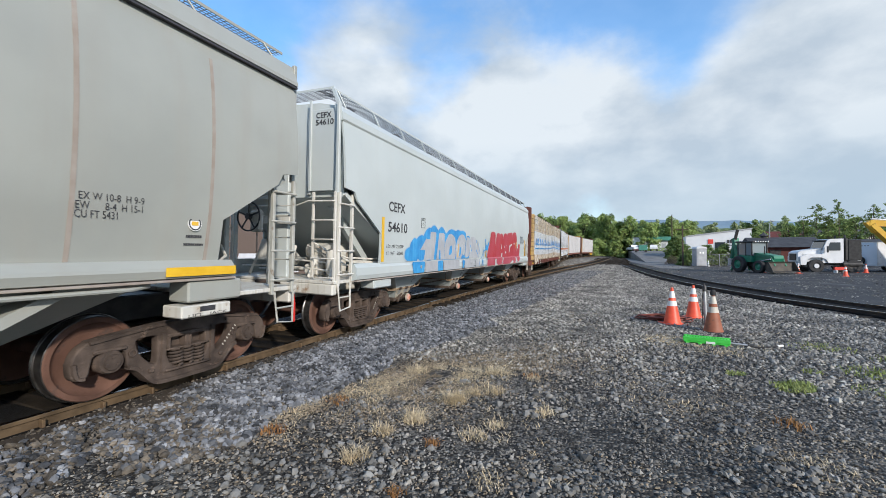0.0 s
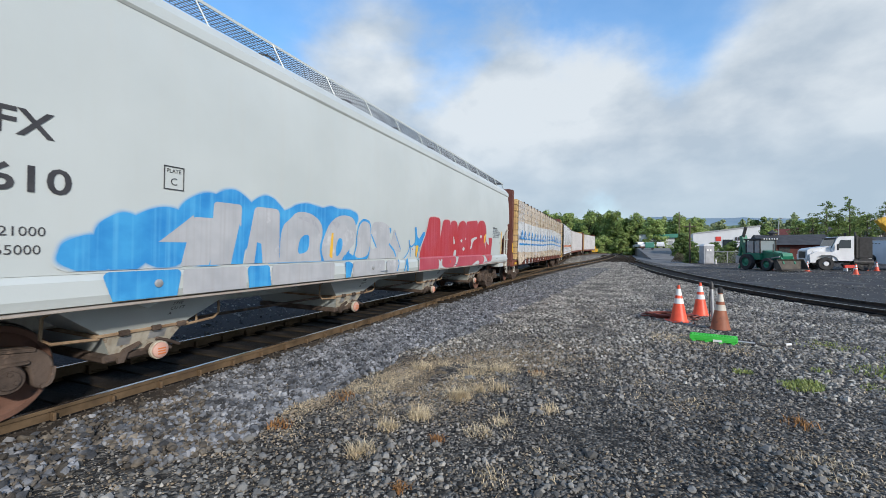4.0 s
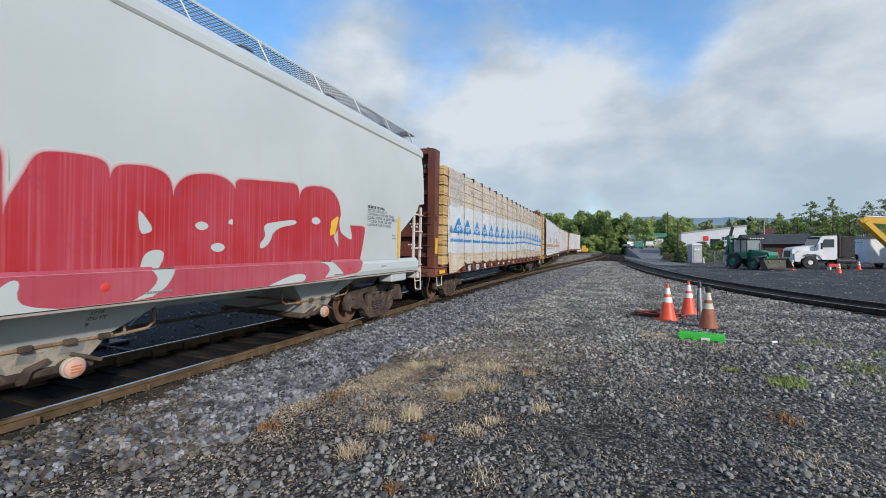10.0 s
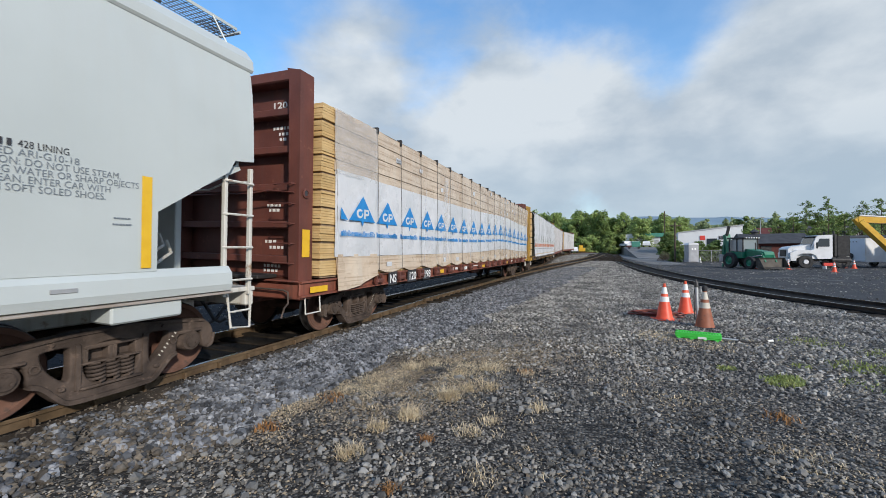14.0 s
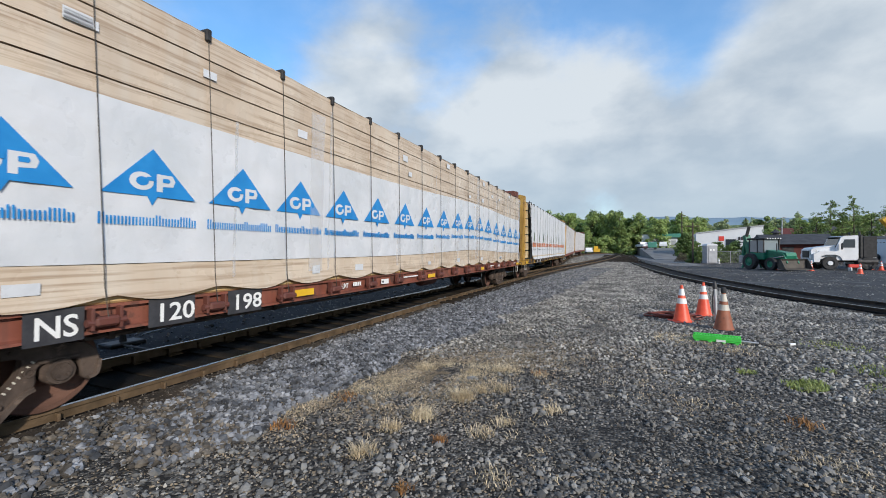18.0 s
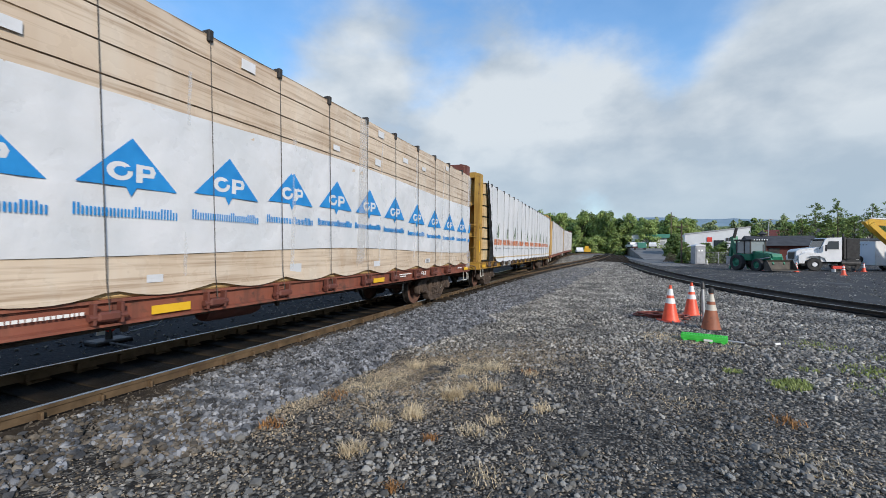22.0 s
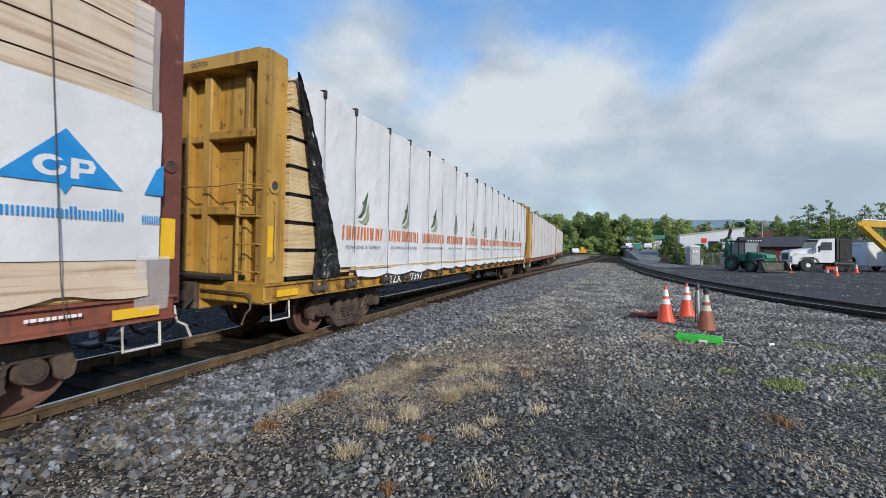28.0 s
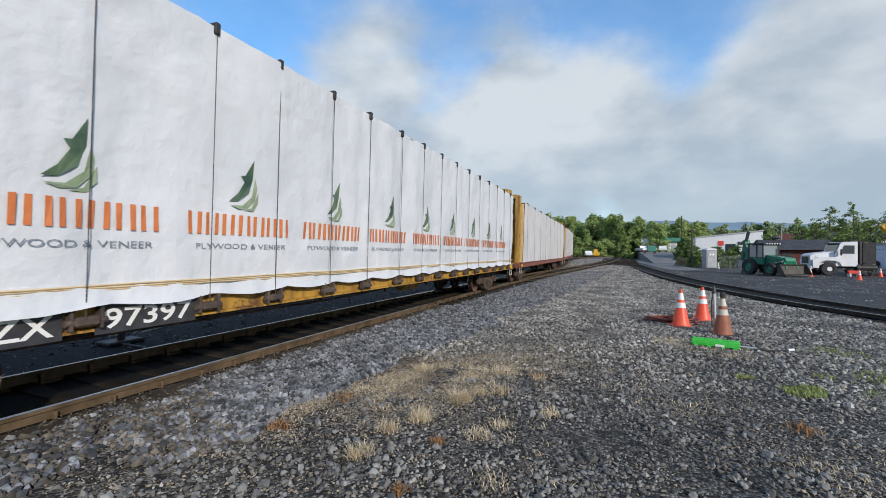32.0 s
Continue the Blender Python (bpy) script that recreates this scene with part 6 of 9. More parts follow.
def rise(y):
    """How far the printed band rides up along the load."""
    return 0.13 * math.exp(-((y + C3 - 40.2) / 3.4) ** 2)


band_b = wrap_sheet(Y0 - 0.12, YE, 1.50, 3.045, LX + 0.016, 1.0, 0.022)
band_b.v = [(a, b_, c_ + rise(b_)) for a, b_, c_ in band_b.v]
part("film_band", band_b, M["film_white"], load3, "white printed band", True)
part("film_panel", wrap_sheet(Y0 - 0.05, YE - 0.12, 1.21, 1.66, LX - 0.006, 1.0, 0.012, hem=(28.34 - C3, 1.125, 0.11)), M["film_tan"], load3, "clear film over tan lumber", True)


def front_edge(z):
    """Where the loose film begins at the front: it trails back towards the deck."""
    return 26.70 + 0.17 * min(1.0, (4.08 - z) / 1.9) + 0.02 * math.sin(z * 5) - C3


part("film_tail", wrap_sheet(lambda z: front_edge(z) + 0.02, 28.22 - C3, 1.10, 1.54, LX + 0.045, 3.0, 0.035, hem=(28.22 - C3, 2.9, 0.26)), M["film_tan"], load3, "loose film hanging over the sill", True)
part("film_fold", wrap_sheet(front_edge, 28.19 - C3, 2.98, 4.09, LX + 0.045, 5.0, 0.05), M["film_milky"], load3, "loose folds of milky film", True)
part("film_band", wrap_sheet(lambda z: front_edge(z) + 0.03, 28.2 - C3, 1.50, 3.05, LX + 0.040, 9.0, 0.025), M["film_white"], load3, "loose white printed band", True)
part("print_triangle", patch([(a - C3, b_) for a, b_ in [(26.91, 2.17), (27.12, 2.17), (26.91, 2.38)]], LX + 0.074), M["blue_mark"], load3, "cut-off blue printed triangle")
part("print_word", thin_bars(26.92 - C3, 27.12 - C3, 1.875, 1.955, LX + 0.074, 4, 0.5, (1, 2)), M["blue_mark"], load3, "blue printed word")
part("print_triangle", patch([(a - C3, b_) for a, b_ in [(47.00, 2.17), (47.19, 2.17), (47.19, 2.50), (47.12, 2.44)]], LX + 0.034), M["blue_mark"], load3, "cut-off blue printed triangle")
part("print_word", thin_bars(46.98 - C3, 47.17 - C3, 1.875, 1.955, LX + 0.034, 4, 0.5), M["blue_mark"], load3, "blue printed word")
rngl = random.Random(3)
for i in range(26):
    y = 27.9 + rngl.uniform(0, 18.2) - C3
    k = rngl.choice((6.3, 7.3, 8.3, 9.3, 0.4, 7.3, 8.3))
    z = 1.14 + TIER * k
    if k > 6.4 or k < 1:
        part("paper_label", Build().box(LX + 0.027, LX + 0.031, y, y + rngl.uniform(0.16, 0.26), z, z + rngl.uniform(0.08, 0.13)), M["film_white"], load3, "white paper label")
lid = Build().prism([(-LX, TOP3 - 0.01), (-LX + 0.1, TOP3 + 0.05), (0, TOP3 + 0.09), (LX - 0.1, TOP3 + 0.05), (LX + 0.012, TOP3 - 0.01)], Y0 - 0.12, Y1, "y")
part("film_lid", lid, M["film_tan"], load3)
part("film_tail", wrap_sheet(46.95 - C3, 47.28 - C3, 0.98, 1.54, LX + 0.03, 8.0, 0.05), M["film_clear"], load3, "loose crumpled clear film", True)
part("film_fold", wrap_sheet(46.88 - C3, 47.12 - C3, 3.04, 4.06, LX + 0.03, 11.0, 0.05), M["film_clear"], load3, "folds of clear film and pale strips for their sheen", True)
rngf = random.Random(12)
for i in range(9):      # vertical folds: pale film strips added to stand in for their sheen
    y, w = (32.15 if i == 0 else 28.6 + 2.05 * i + rngf.uniform(-0.4, 0.4)) - C3, rngf.uniform(0.03, 0.07)
    part("film_fold", wrap_sheet(y, y + (0.3 if i == 0 else w), 1.3, rngf.uniform(3.2, 4.05), LX + 0.032, 20.0 + i, 0.03), M["film_clear"], load3, "folds of clear film and pale strips for their sheen", True)
part("film_fold", wrap_sheet(40.35 - C3, 40.62 - C3, 1.24, 4.08, LX + 0.034, 31.0, 0.035), M["film_milky"], load3, "milky overlap of two film sheets", True)
STRAPS3 = [28.2, 29.27, 30.40, 31.54, 32.64, 33.77, 34.88, 36.03, 37.18, 38.28, 39.40, 40.56, 41.72, 42.89, 43.98, 45.05, 46.2]
for y in STRAPS3:
    strap(load3, y - C3, TOP3, LX, 0.14)
for i, yl in enumerate((27.62, 28.69, 29.81, 30.9, 31.93, 32.98, 34.09, 35.24, 36.36, 37.48, 38.58, 39.66, 40.72, 41.78, 42.92, 44.05, 45.2, 46.34)):
    y = yl - C3
    x = LX + (0.074 if yl < 28 else 0.030)
    up = rise(y)
    tri = part("print_triangle", patch([(y - 0.46, 2.17), (y - 0.05, 2.17), (y, 2.08), (y + 0.05, 2.17), (y + 0.46, 2.17), (y, 2.65)], x), M["blue_mark"], load3, "blue printed triangle")
    ring = [(y - 0.105 + 0.115 * math.cos(a), 2.315 + 0.09 * math.sin(a)) for a in [k * math.pi / 10 for k in range(20)]]
    hole = [(y - 0.10 + 0.06 * math.cos(a), 2.315 + 0.045 * math.sin(a)) for a in [k * math.pi / 8 for k in range(16)]]
    part("print_disc", patch(ring, x + 0.002), M["film_white"], tri, "white printed shape")
    part("print_dot", patch(hole, x + 0.005), M["blue_mark"], tri)
    part("print_notch", patch([(y - 0.075, 2.325), (y + 0.02, 2.33), (y + 0.02, 2.375), (y - 0.06, 2.362)], x + 0.007), M["blue_mark"], tri)
    part("print_dot", patch([(y + 0.10, 2.325), (y + 0.165, 2.325), (y + 0.175, 2.345), (y + 0.165, 2.368), (y + 0.10, 2.368)], x + 0.006), M["blue_mark"], tri)
    part("print_bar", patch([(y + 0.04, 2.225), (y + 0.10, 2.225), (y + 0.10, 2.28), (y + 0.21, 2.29), (y + 0.23, 2.35), (y + 0.20, 2.405), (y + 0.04, 2.405)], x + 0.002), M["film_white"], tri, "white printed shape")
    part("print_word", thin_bars(y - 0.48, y + 0.48, 1.875, 1.955, x, 15, 0.5, (0, 8, 12, 13)), M["blue_mark"], load3, "blue printed word").location.z = up
    tri.location.z = up
FACE = -(H3 - 0.34) - 0.004
part("lettering", words("120198", 0.15, M["white_mark"], 0.62), M["white_mark"], red, at=pose(0.62, FACE, 4.03, 0, 0, -90))
for x_, z_, w_, n_ in ((0.66, 3.66, 0.34, 5), (0.78, 3.56, 0.2, 3), (0.80, 3.47, 0.14, 2), (0.55, 2.34, 0.30, 4), (0.60, 2.26, 0.22, 3), (0.52, 1.72, 0.24, 3), (0.62, 1.62, 0.3, 4), (0.50, 1.30, 0.36, 5), (0.50, 1.22, 0.3, 4)):
    part("small_print", bars(0, w_, 0, 0.05, 0, n_, 0.5), M["white_mark"], red, at=pose(x_, FACE, z_, 0, 0, -90))
winches(red, H3, [y + 0.14 - C3 for y in STRAPS3[:-1]], M["red_car"])


def plate_words(car, mid, body, y, z, h, w, back=True):
    if back:
        part("number_panel", Build().box(1.603, 1.606, y - 0.06 - mid, y + w + 0.06 - mid, z - 0.05, z + h * 0.72 + 0.05), M["black_mark"], car, "black painted panel")
    part("lettering", words(body, h, M["white_mark"], w), M["white_mark"], car, at=pose(1.609, y - mid, z))


plate_words(red, C3, "NS", 28.9, 0.88, 0.27, 0.30)
plate_words(red, C3, "120", 29.87, 0.88, 0.27, 0.38)
plate_words(red, C3, "198", 30.80, 0.88, 0.27, 0.40)
part("reflector", Build().box(1.604, 1.608, 31.85 - C3, 32.3 - C3, 0.93, 1.03), M["yellow_mark"], red, "yellow reflective strip")

for ya, yb in ((36.6, 37.03), (41.0, 41.44)):
    part("reflector", Build().box(1.604, 1.608, ya - C3, yb - C3, 0.92, 1.01), M["yellow_mark"], red, "yellow reflective strip")
plate_words(red, C3, "LD LMT", 32.90, 0.955, 0.13, 0.30, False)
plate_words(red, C3, "F63", 43.33, 0.945, 0.13, 0.27, False)
part("small_print", bars(33.35 - C3, 33.6 - C3, 0.97, 1.04, 1.608, 4, 0.3), M["white_mark"], red)
part("small_print", bars(41.95 - C3, 42.75 - C3, 1.01, 1.035, 1.608, 20, 0.3), M["white_mark"], red)
part("small_print", bars(41.95 - C3, 42.45 - C3, 0.965, 0.99, 1.608, 13, 0.3), M["white_mark"], red)
part("small_print", bars(35.1 - C3, 36.0 - C3, 1.0, 1.03, 1.608, 22, 0.3), M["white_mark"], red)
part("small_print", bars(46.1 - C3, 46.5 - C3, 1.0, 1.03, 1.608, 9, 0.3), M["white_mark"], red)
card = part("placard", Build().box(1.604, 1.609, 34.33 - C3, 34.62 - C3, 0.93, 1.03), M["white_mark"], red, "small white placard")
part("print_bar", Build().box(1.609, 1.612, 34.36 - C3, 34.42 - C3, 0.96, 1.0), M["black_mark"], card)

# car four: yellow, with white wrap
C4, H4 = 59.35, 10.65
yel = beam_car("weathered yellow centre-beam flat railway car loaded with white-wrapped lumber", C4, H4, M["yellow_car"], M["yellow_sill"], True, (2.8, 2.4))
load4 = mover("wrapped_lumber_load", "lumber load in white wrap with a torn black end sheet", "lumber load", C4, H4 * 0.75)
Y0, Y1 = 50.85 - C4, 69.45 - C4
TOP4 = 4.20
core = Build().box(0.08, LX - 0.06, Y0, Y1, 1.12, TOP4 - 0.02, 0.02)
core.box(-LX + 0.03, -0.08, Y0 - 0.5, Y1, 1.12, TOP4 - 0.02, 0.02)
part("lumber_core", core, M["lumber_pale"], load4)
tier_stack(load4, 49.16 - C4, 50.9 - C4, 1.14, 4.14, 7, LX - 0.05, M["lumber_pale"], 0.02, 0.06, True)


def torn_edge(z):
    """Where the white wrap begins at its torn end."""
    return 49.18 + 0.46 * (4.2 - z) - 0.02 * (4.2 - z) ** 2 - C4


part("wrap_side", wrap_sheet(torn_edge, Y1, 1.30, TOP4, LX + 0.03, 7.0, 0.05), M["wrap_white"], load4, "white woven wrap", True)
part("wrap_hem", wrap_sheet(50.9 - C4, Y1, 1.12, 1.305, LX + 0.035, 7.0, 0.05, hem=(49.83 - C4, 1.125, 0.07)), M["wrap_white"], load4, "loose white hem", True)
for k in range(3):
    part("edge_strip", Build().tube([(LX + 0.05 + 0.01 * k, 50.7 + i * 0.4 - C4, 1.245 + 0.022 * k + 0.012 * noise.noise((i * 0.5, k, 4))) for i in range(48)], 0.010, 5), M["lumber_pale"], load4, "tan edge batten")
sheet_b = Build()
zs_ = [4.27 - i * (4.27 - 1.14) / 60 for i in range(61)]
for z in zs_:
    u = 4.27 - z
    ya = 49.13 + 0.30 * u - 0.032 * u ** 2 - 0.25 * max(0.0, u - 2.6)
    yb = max(ya + 0.05, 49.19 + 0.42 * u + 0.05 * math.sin(u * 1.5) - 0.30 * max(0.0, u - 2.75) + 0.05 * noise.noise((z * 5, 1, 1)))
    for j in range(21):
        y = ya + (yb - ya) * j / 20
        crease = 0.05 * noise.noise((j * 0.42, z * 0.9, 9)) + 0.03 * noise.noise((y * 9 + z * 4, z * 5, 2)) + 0.014 * noise.noise((y * 26, z * 22, 4))
        sheet_b.v.append((LX + 0.06 + crease, y - C4, z))
sheet_b.f = [(i * 21 + j, i * 21 + j + 1, (i + 1) * 21 + j + 1, (i + 1) * 21 + j) for i in range(60) for j in range(20)]
part("black_sheet", sheet_b, M["black_film"], load4, "torn black plastic end sheet", True)
part("wrap_lid", Build().prism([(-LX, TOP4 - 0.01), (-LX + 0.1, TOP4 + 0.05), (0, TOP4 + 0.09), (LX - 0.1, TOP4 + 0.05), (LX + 0.012, TOP4 - 0.01)], 49.2 - C4, Y1, "y"), M["wrap_white"], load4)
STRAPS4 = [49.83, 50.76, 52.06, 53.07, 54.27, 55.26, 56.43, 57.53, 58.79, 59.9] + [61.02 + 1.12 * i for i in range(8)]
for y in STRAPS4:
    strap(load4, y - C4, TOP4, LX + 0.02, -0.03, 2.75 if y < 50 else (1.55 if y < 51 else 1.0))
winches(yel, H4, [y - C4 for y in STRAPS4], M["cast_iron"])
for i in range(10):
    y = 50.36 + 1.81 * i - C4
    x = LX + 0.044
    part("print_word", draped(thin_bars(y, y + 1.53, 1.805, 2.055, x, 7, 0.42), 7.0, 0.05), M["orange_mark"], load4, "orange printed word")
    line = words("PLYWOOD & VENEER", 0.092, M["grey_mark"], 1.33)
    for v in line.vertices:
        v.co = Vector((x + v.co.x + 0.006 + billow(y + 0.11 + v.co.y, 1.635 + v.co.z, 7.0, 0.05), y + 0.11 + v.co.y, 1.635 + v.co.z))
    part("print_word", line, M["grey_mark"], load4, "grey printed words")
    c = y + 0.78
    fir = part("print_tree", draped(patch([(c - 0.24, 2.22), (c - 0.12, 2.23), (c + 0.02, 2.34), (c + 0.08, 2.52), (c + 0.085, 2.77), (c - 0.03, 2.56), (c - 0.09, 2.55), (c - 0.04, 2.48), (c - 0.12, 2.33)], x), 7.0, 0.05), M["green_mark"], load4, "dark green printed fir tree")
    part("print_swoosh", draped(patch([(c - 0.22, 2.17), (c - 0.06, 2.18), (c + 0.07, 2.30), (c + 0.12, 2.54), (c + 0.15, 2.42), (c + 0.13, 2.28), (c + 0.02, 2.15), (c - 0.10, 2.13)], x), 7.0, 0.05), M["green_mark2"], fir, "light green printed sweep")
    part("print_swoosh", draped(patch([(c - 0.04, 2.12), (c + 0.08, 2.16), (c + 0.17, 2.36), (c + 0.17, 2.22), (c + 0.10, 2.12)], x + 0.001), 7.0, 0.05), M["green_mark2"], fir)
plate_words(yel, C4, "TTZX", 52.1, 0.875, 0.26, 0.76)
plate_words(yel, C4, "97397", 53.22, 0.875, 0.26, 0.86)

# two more loaded cars, farther back
for y, h, wrap in ((82.0, 10.6, "wrap_grey"), (104.0, 9.4, "wrap_grey")):
    far = beam_car("centre-beam flat railway car with a pale grey wrapped load", y, h, M["yellow_car"] if y < 90 else M["red_car"], M["red_sill"], True)
    ld = mover("wrapped_lumber_load", "lumber load in pale grey wrap", "lumber load", y, h * 0.75)
    part("lumber_core", Build().box(-LX + 0.03, LX - 0.03, -h + 0.6, h - 0.6, 1.12, 4.15, 0.02), M["lumber"], ld)
    part("wrap_side", wrap_sheet(-h + 0.6, h - 0.6, 1.12, 4.2, LX + 0.01, y, 0.03), M[wrap], ld, "pale grey wrap", True)
    part("wrap_lid", Build().prism([(-LX, 4.19), (0, 4.28), (LX + 0.012, 4.19)], -h + 0.6, h - 0.6, "y"), M[wrap], ld)
    for i in range(9):
        strap(ld, -h + 1.4 + i * (2 * h - 2.8) / 8, 4.2, LX)


# ---- sprayed shapes on the white hopper ----
LAYER = [0]
BARE = M["white_paint"]


def coat(name, share, a, b):
    """Thin overspray that lets the white paint show by the rest of the share."""
    w = (0.54, 0.57, 0.55)
    return pmat(name, *[tuple(w[i] + (c[i] - w[i]) * share for i in range(3)) for c in (a, b)], 6.0, 0.5, bump=0.05, fine=60, lo=0.3, hi=0.7)


RED_MIST = [coat("thin_red_overspray", k, (0.42, 0.05, 0.08), (0.52, 0.18, 0.2)) for k in (0.10, 0.25, 0.45, 0.70)]
BLUE_MIST = [coat("thin_blue_overspray", k, (0.03, 0.25, 0.57), (0.10, 0.36, 0.66)) for k in (0.12, 0.3, 0.5, 0.75)]


def swell(o, d):
    """The outline moved outwards by d."""
    area = sum(o[i - 1][0] * o[i][1] - o[i][0] * o[i - 1][1] for i in range(len(o)))
    s, out = (1 if area > 0 else -1), []
    for i in range(len(o)):
        (a, b), (c, e) = o[i - 1], o[(i + 1) % len(o)]
        n = math.hypot(c - a, e - b) or 1.0
        out.append((o[i][0] + s * d * (e - b) / n, o[i][1] - s * d * (c - a) / n))
    return out


def sheet(outline, x):
    """One flat coat of paint at x, facing outwards."""
    area = sum(outline[i - 1][0] * outline[i][1] - outline[i][0] * outline[i - 1][1] for i in range(len(outline)))
    if area < 0:
        outline = outline[::-1]
    outline = [p for i, p in enumerate(outline) if math.hypot(p[0] - outline[i - 1][0], p[1] - outline[i - 1][1]) > 1e-4]
    return Build().add([(x, y - C2, z) for y, z in outline], [tuple(range(len(outline)))])


def eased(outline, lo, hi):
    """Rounded corners, but straight feet where the paint meets the sill's edges."""
    pts = []
    for y, z in outline:
        pts += [(y, z)] * (3 if z <= lo or z >= hi else 1)
    return soften(pts, True)


def halo(outlines, coats, on_sill=False):
    """Overspray round a group of patches, thinner outwards."""
    lo, hi = (1.115, 1.415) if on_sill else (1.425, 9.0)
    for d, m in zip((0.042, 0.028, 0.017, 0.008), coats):
        for o in outlines:
            LAYER[0] += 1
            o = eased(o, 1.14, 1.405) if on_sill else eased(o, 1.445, 9.0)
            wob = [(y + 0.006 * noise.noise((y * 9, z * 9, 3)), z + 0.012 * noise.noise((y * 7, z * 7, 5))) for y, z in swell(o, d)]
            part("overspray", sheet([(y, min(hi, max(lo, z))) for y, z in wob], (1.649 if on_sill else 1.605) + LAYER[0] * 0.00012), m, white)


def spray(outline, material, label, on_sill=False):
    """A sprayed patch; each lies a hair above the one before."""
    if len(outline) > 5 or material is BARE:
        outline = eased(outline, 1.14, 1.405) if on_sill else eased(outline, 1.445, 9.0)
    LAYER[0] += 1
    return part("graffiti", sheet(outline, (1.649 if on_sill else 1.605) + LAYER[0] * 0.00012), material, white, label)


def stroke(path, w, material, on_sill=False):
    """One pass of the can along a curved path."""
    path = soften(path)
    one, two = [], []
    for i, (y, z) in enumerate(path):
        (a, b), (c, e) = path[max(0, i - 1)], path[min(len(path) - 1, i + 1)]
        n = math.hypot(c - a, e - b) or 1.0
        one.append((y - (e - b) / n * w / 2, z + (c - a) / n * w / 2))
        two.append((y + (e - b) / n * w / 2, z - (c - a) / n * w / 2))
    LAYER[0] += 1
    part("graffiti", sheet(one + two[::-1], (1.649 if on_sill else 1.605) + LAYER[0] * 0.00012), material, white, "thin sprayed line")


def rounded(y0, y1, z0, z1, lean=0.0, r=0.15, foot=None, n=6):
    """A fat letter-like slab: flat foot, round shoulders, leaning towards +y at the top."""
    f = foot or (y0, y1)
    pts = [(f[0], z0), (f[1], z0)]
    for cy, a0 in ((y1 + lean - r, 0), (y0 + lean + r, 90)):
        pts += [(cy + r * math.cos(radians(a0 + 90 * i / n)), z1 - r + r * math.sin(radians(a0 + 90 * i / n))) for i in range(n + 1)]
    return pts


def blob(y, z, ry, rz, lo=None, n=28):
    """A rounded cloud, cut flat at the height lo."""
    pts = [(y + ry * (1 + 0.05 * math.sin(5 * a + y)) * math.cos(a), z + rz * (1 + 0.05 * math.sin(4 * a + z)) * math.sin(a)) for a in [2 * math.pi * i / n for i in range(n)]]
    return [(a, max(b, lo)) for a, b in pts] if lo else pts


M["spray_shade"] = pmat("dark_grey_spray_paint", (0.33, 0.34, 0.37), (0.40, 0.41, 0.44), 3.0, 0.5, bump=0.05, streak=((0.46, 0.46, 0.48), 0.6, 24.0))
BLUE, GREY, REDP = M["spray_blue"], M["spray_grey"], M["spray_red"]
lb, lg, lr = "bright blue sprayed cloud", "silver-grey sprayed letter shape", "streaky red sprayed letter shape"
clouds = [blob(*c, 1.43) for c in ((8.83, 1.58, 0.26, 0.17), (9.1, 1.68, 0.28, 0.29), (9.5, 1.75, 0.42, 0.31), (10.0, 1.85, 0.45, 0.42), (10.3, 1.95, 0.42, 0.40), (10.85, 1.95, 0.40, 0.39))]
clouds.append([(10.9, 1.44), (10.95, 2.1), (11.3, 2.22), (11.42, 2.29), (11.58, 2.33), (11.75, 2.33), (11.94, 2.30), (12.05, 2.30), (12.25, 2.36), (12.42, 2.31), (12.72, 2.34), (12.9, 2.31), (13.03, 2.26), (13.02, 2.13), (12.8, 1.9), (12.75, 1.44)])
halo(clouds, BLUE_MIST)
for o in clouds:
    spray(o, BLUE, lb)
spray(rounded(8.9, 9.64, 1.13, 1.41, 0.0, 0.05, (8.98, 9.6)), BLUE, lb, True)
spray(rounded(10.55, 10.92, 1.13, 1.41, -0.03, 0.05), BLUE, lb, True)
spray([(9.42, 1.70), (9.62, 1.86), (9.80, 2.01), (9.84, 1.70)], GREY, lg)
spray(rounded(9.72, 10.10, 1.44, 1.99, 0.06, 0.06, (9.66, 10.0)), GREY, lg)
spray(rounded(10.02, 10.42, 1.44, 2.19, 0.03, 0.05), GREY, lg)
spray(rounded(10.62, 11.07, 1.44, 2.19, 0.02, 0.08, (10.5, 11.1)), GREY, lg)
spray([(10.30, 1.44), (10.42, 1.95), (10.52, 1.70), (10.48, 1.44)], BLUE, lb)
spray([(10.66, 1.44), (10.70, 1.72), (10.77, 1.70), (10.80, 1.44)], BLUE, lb)
DARK = M["spray_shade"]
spray([(11.10, 1.44), (11.12, 1.95), (11.3, 2.07), (11.4, 2.17), (11.56, 2.20), (11.75, 2.18), (11.92, 2.11), (12.02, 2.0), (12.03, 1.83), (11.95, 1.67), (12.01, 1.44)], GREY, lg)
spray([(11.42, 2.10), (11.56, 2.13), (11.75, 2.11), (11.87, 2.05), (11.95, 1.95), (11.97, 1.85), (11.90, 1.95), (11.80, 2.02), (11.6, 2.06)], DARK, "darker grey sprayed shading")
spray([(11.46, 1.56), (11.49, 1.75), (11.55, 1.82), (11.62, 1.85), (11.70, 1.85), (11.72, 1.76), (11.69, 1.60), (11.57, 1.56)], BLUE, lb)
spray([(12.00, 1.60), (12.03, 1.75), (12.07, 1.84), (12.19, 2.05), (12.38, 2.18), (12.6, 2.23), (12.85, 2.21), (12.96, 2.09), (12.97, 1.84), (12.92, 1.72), (12.70, 1.58), (12.60, 1.44), (12.08, 1.44)], GREY, lg)
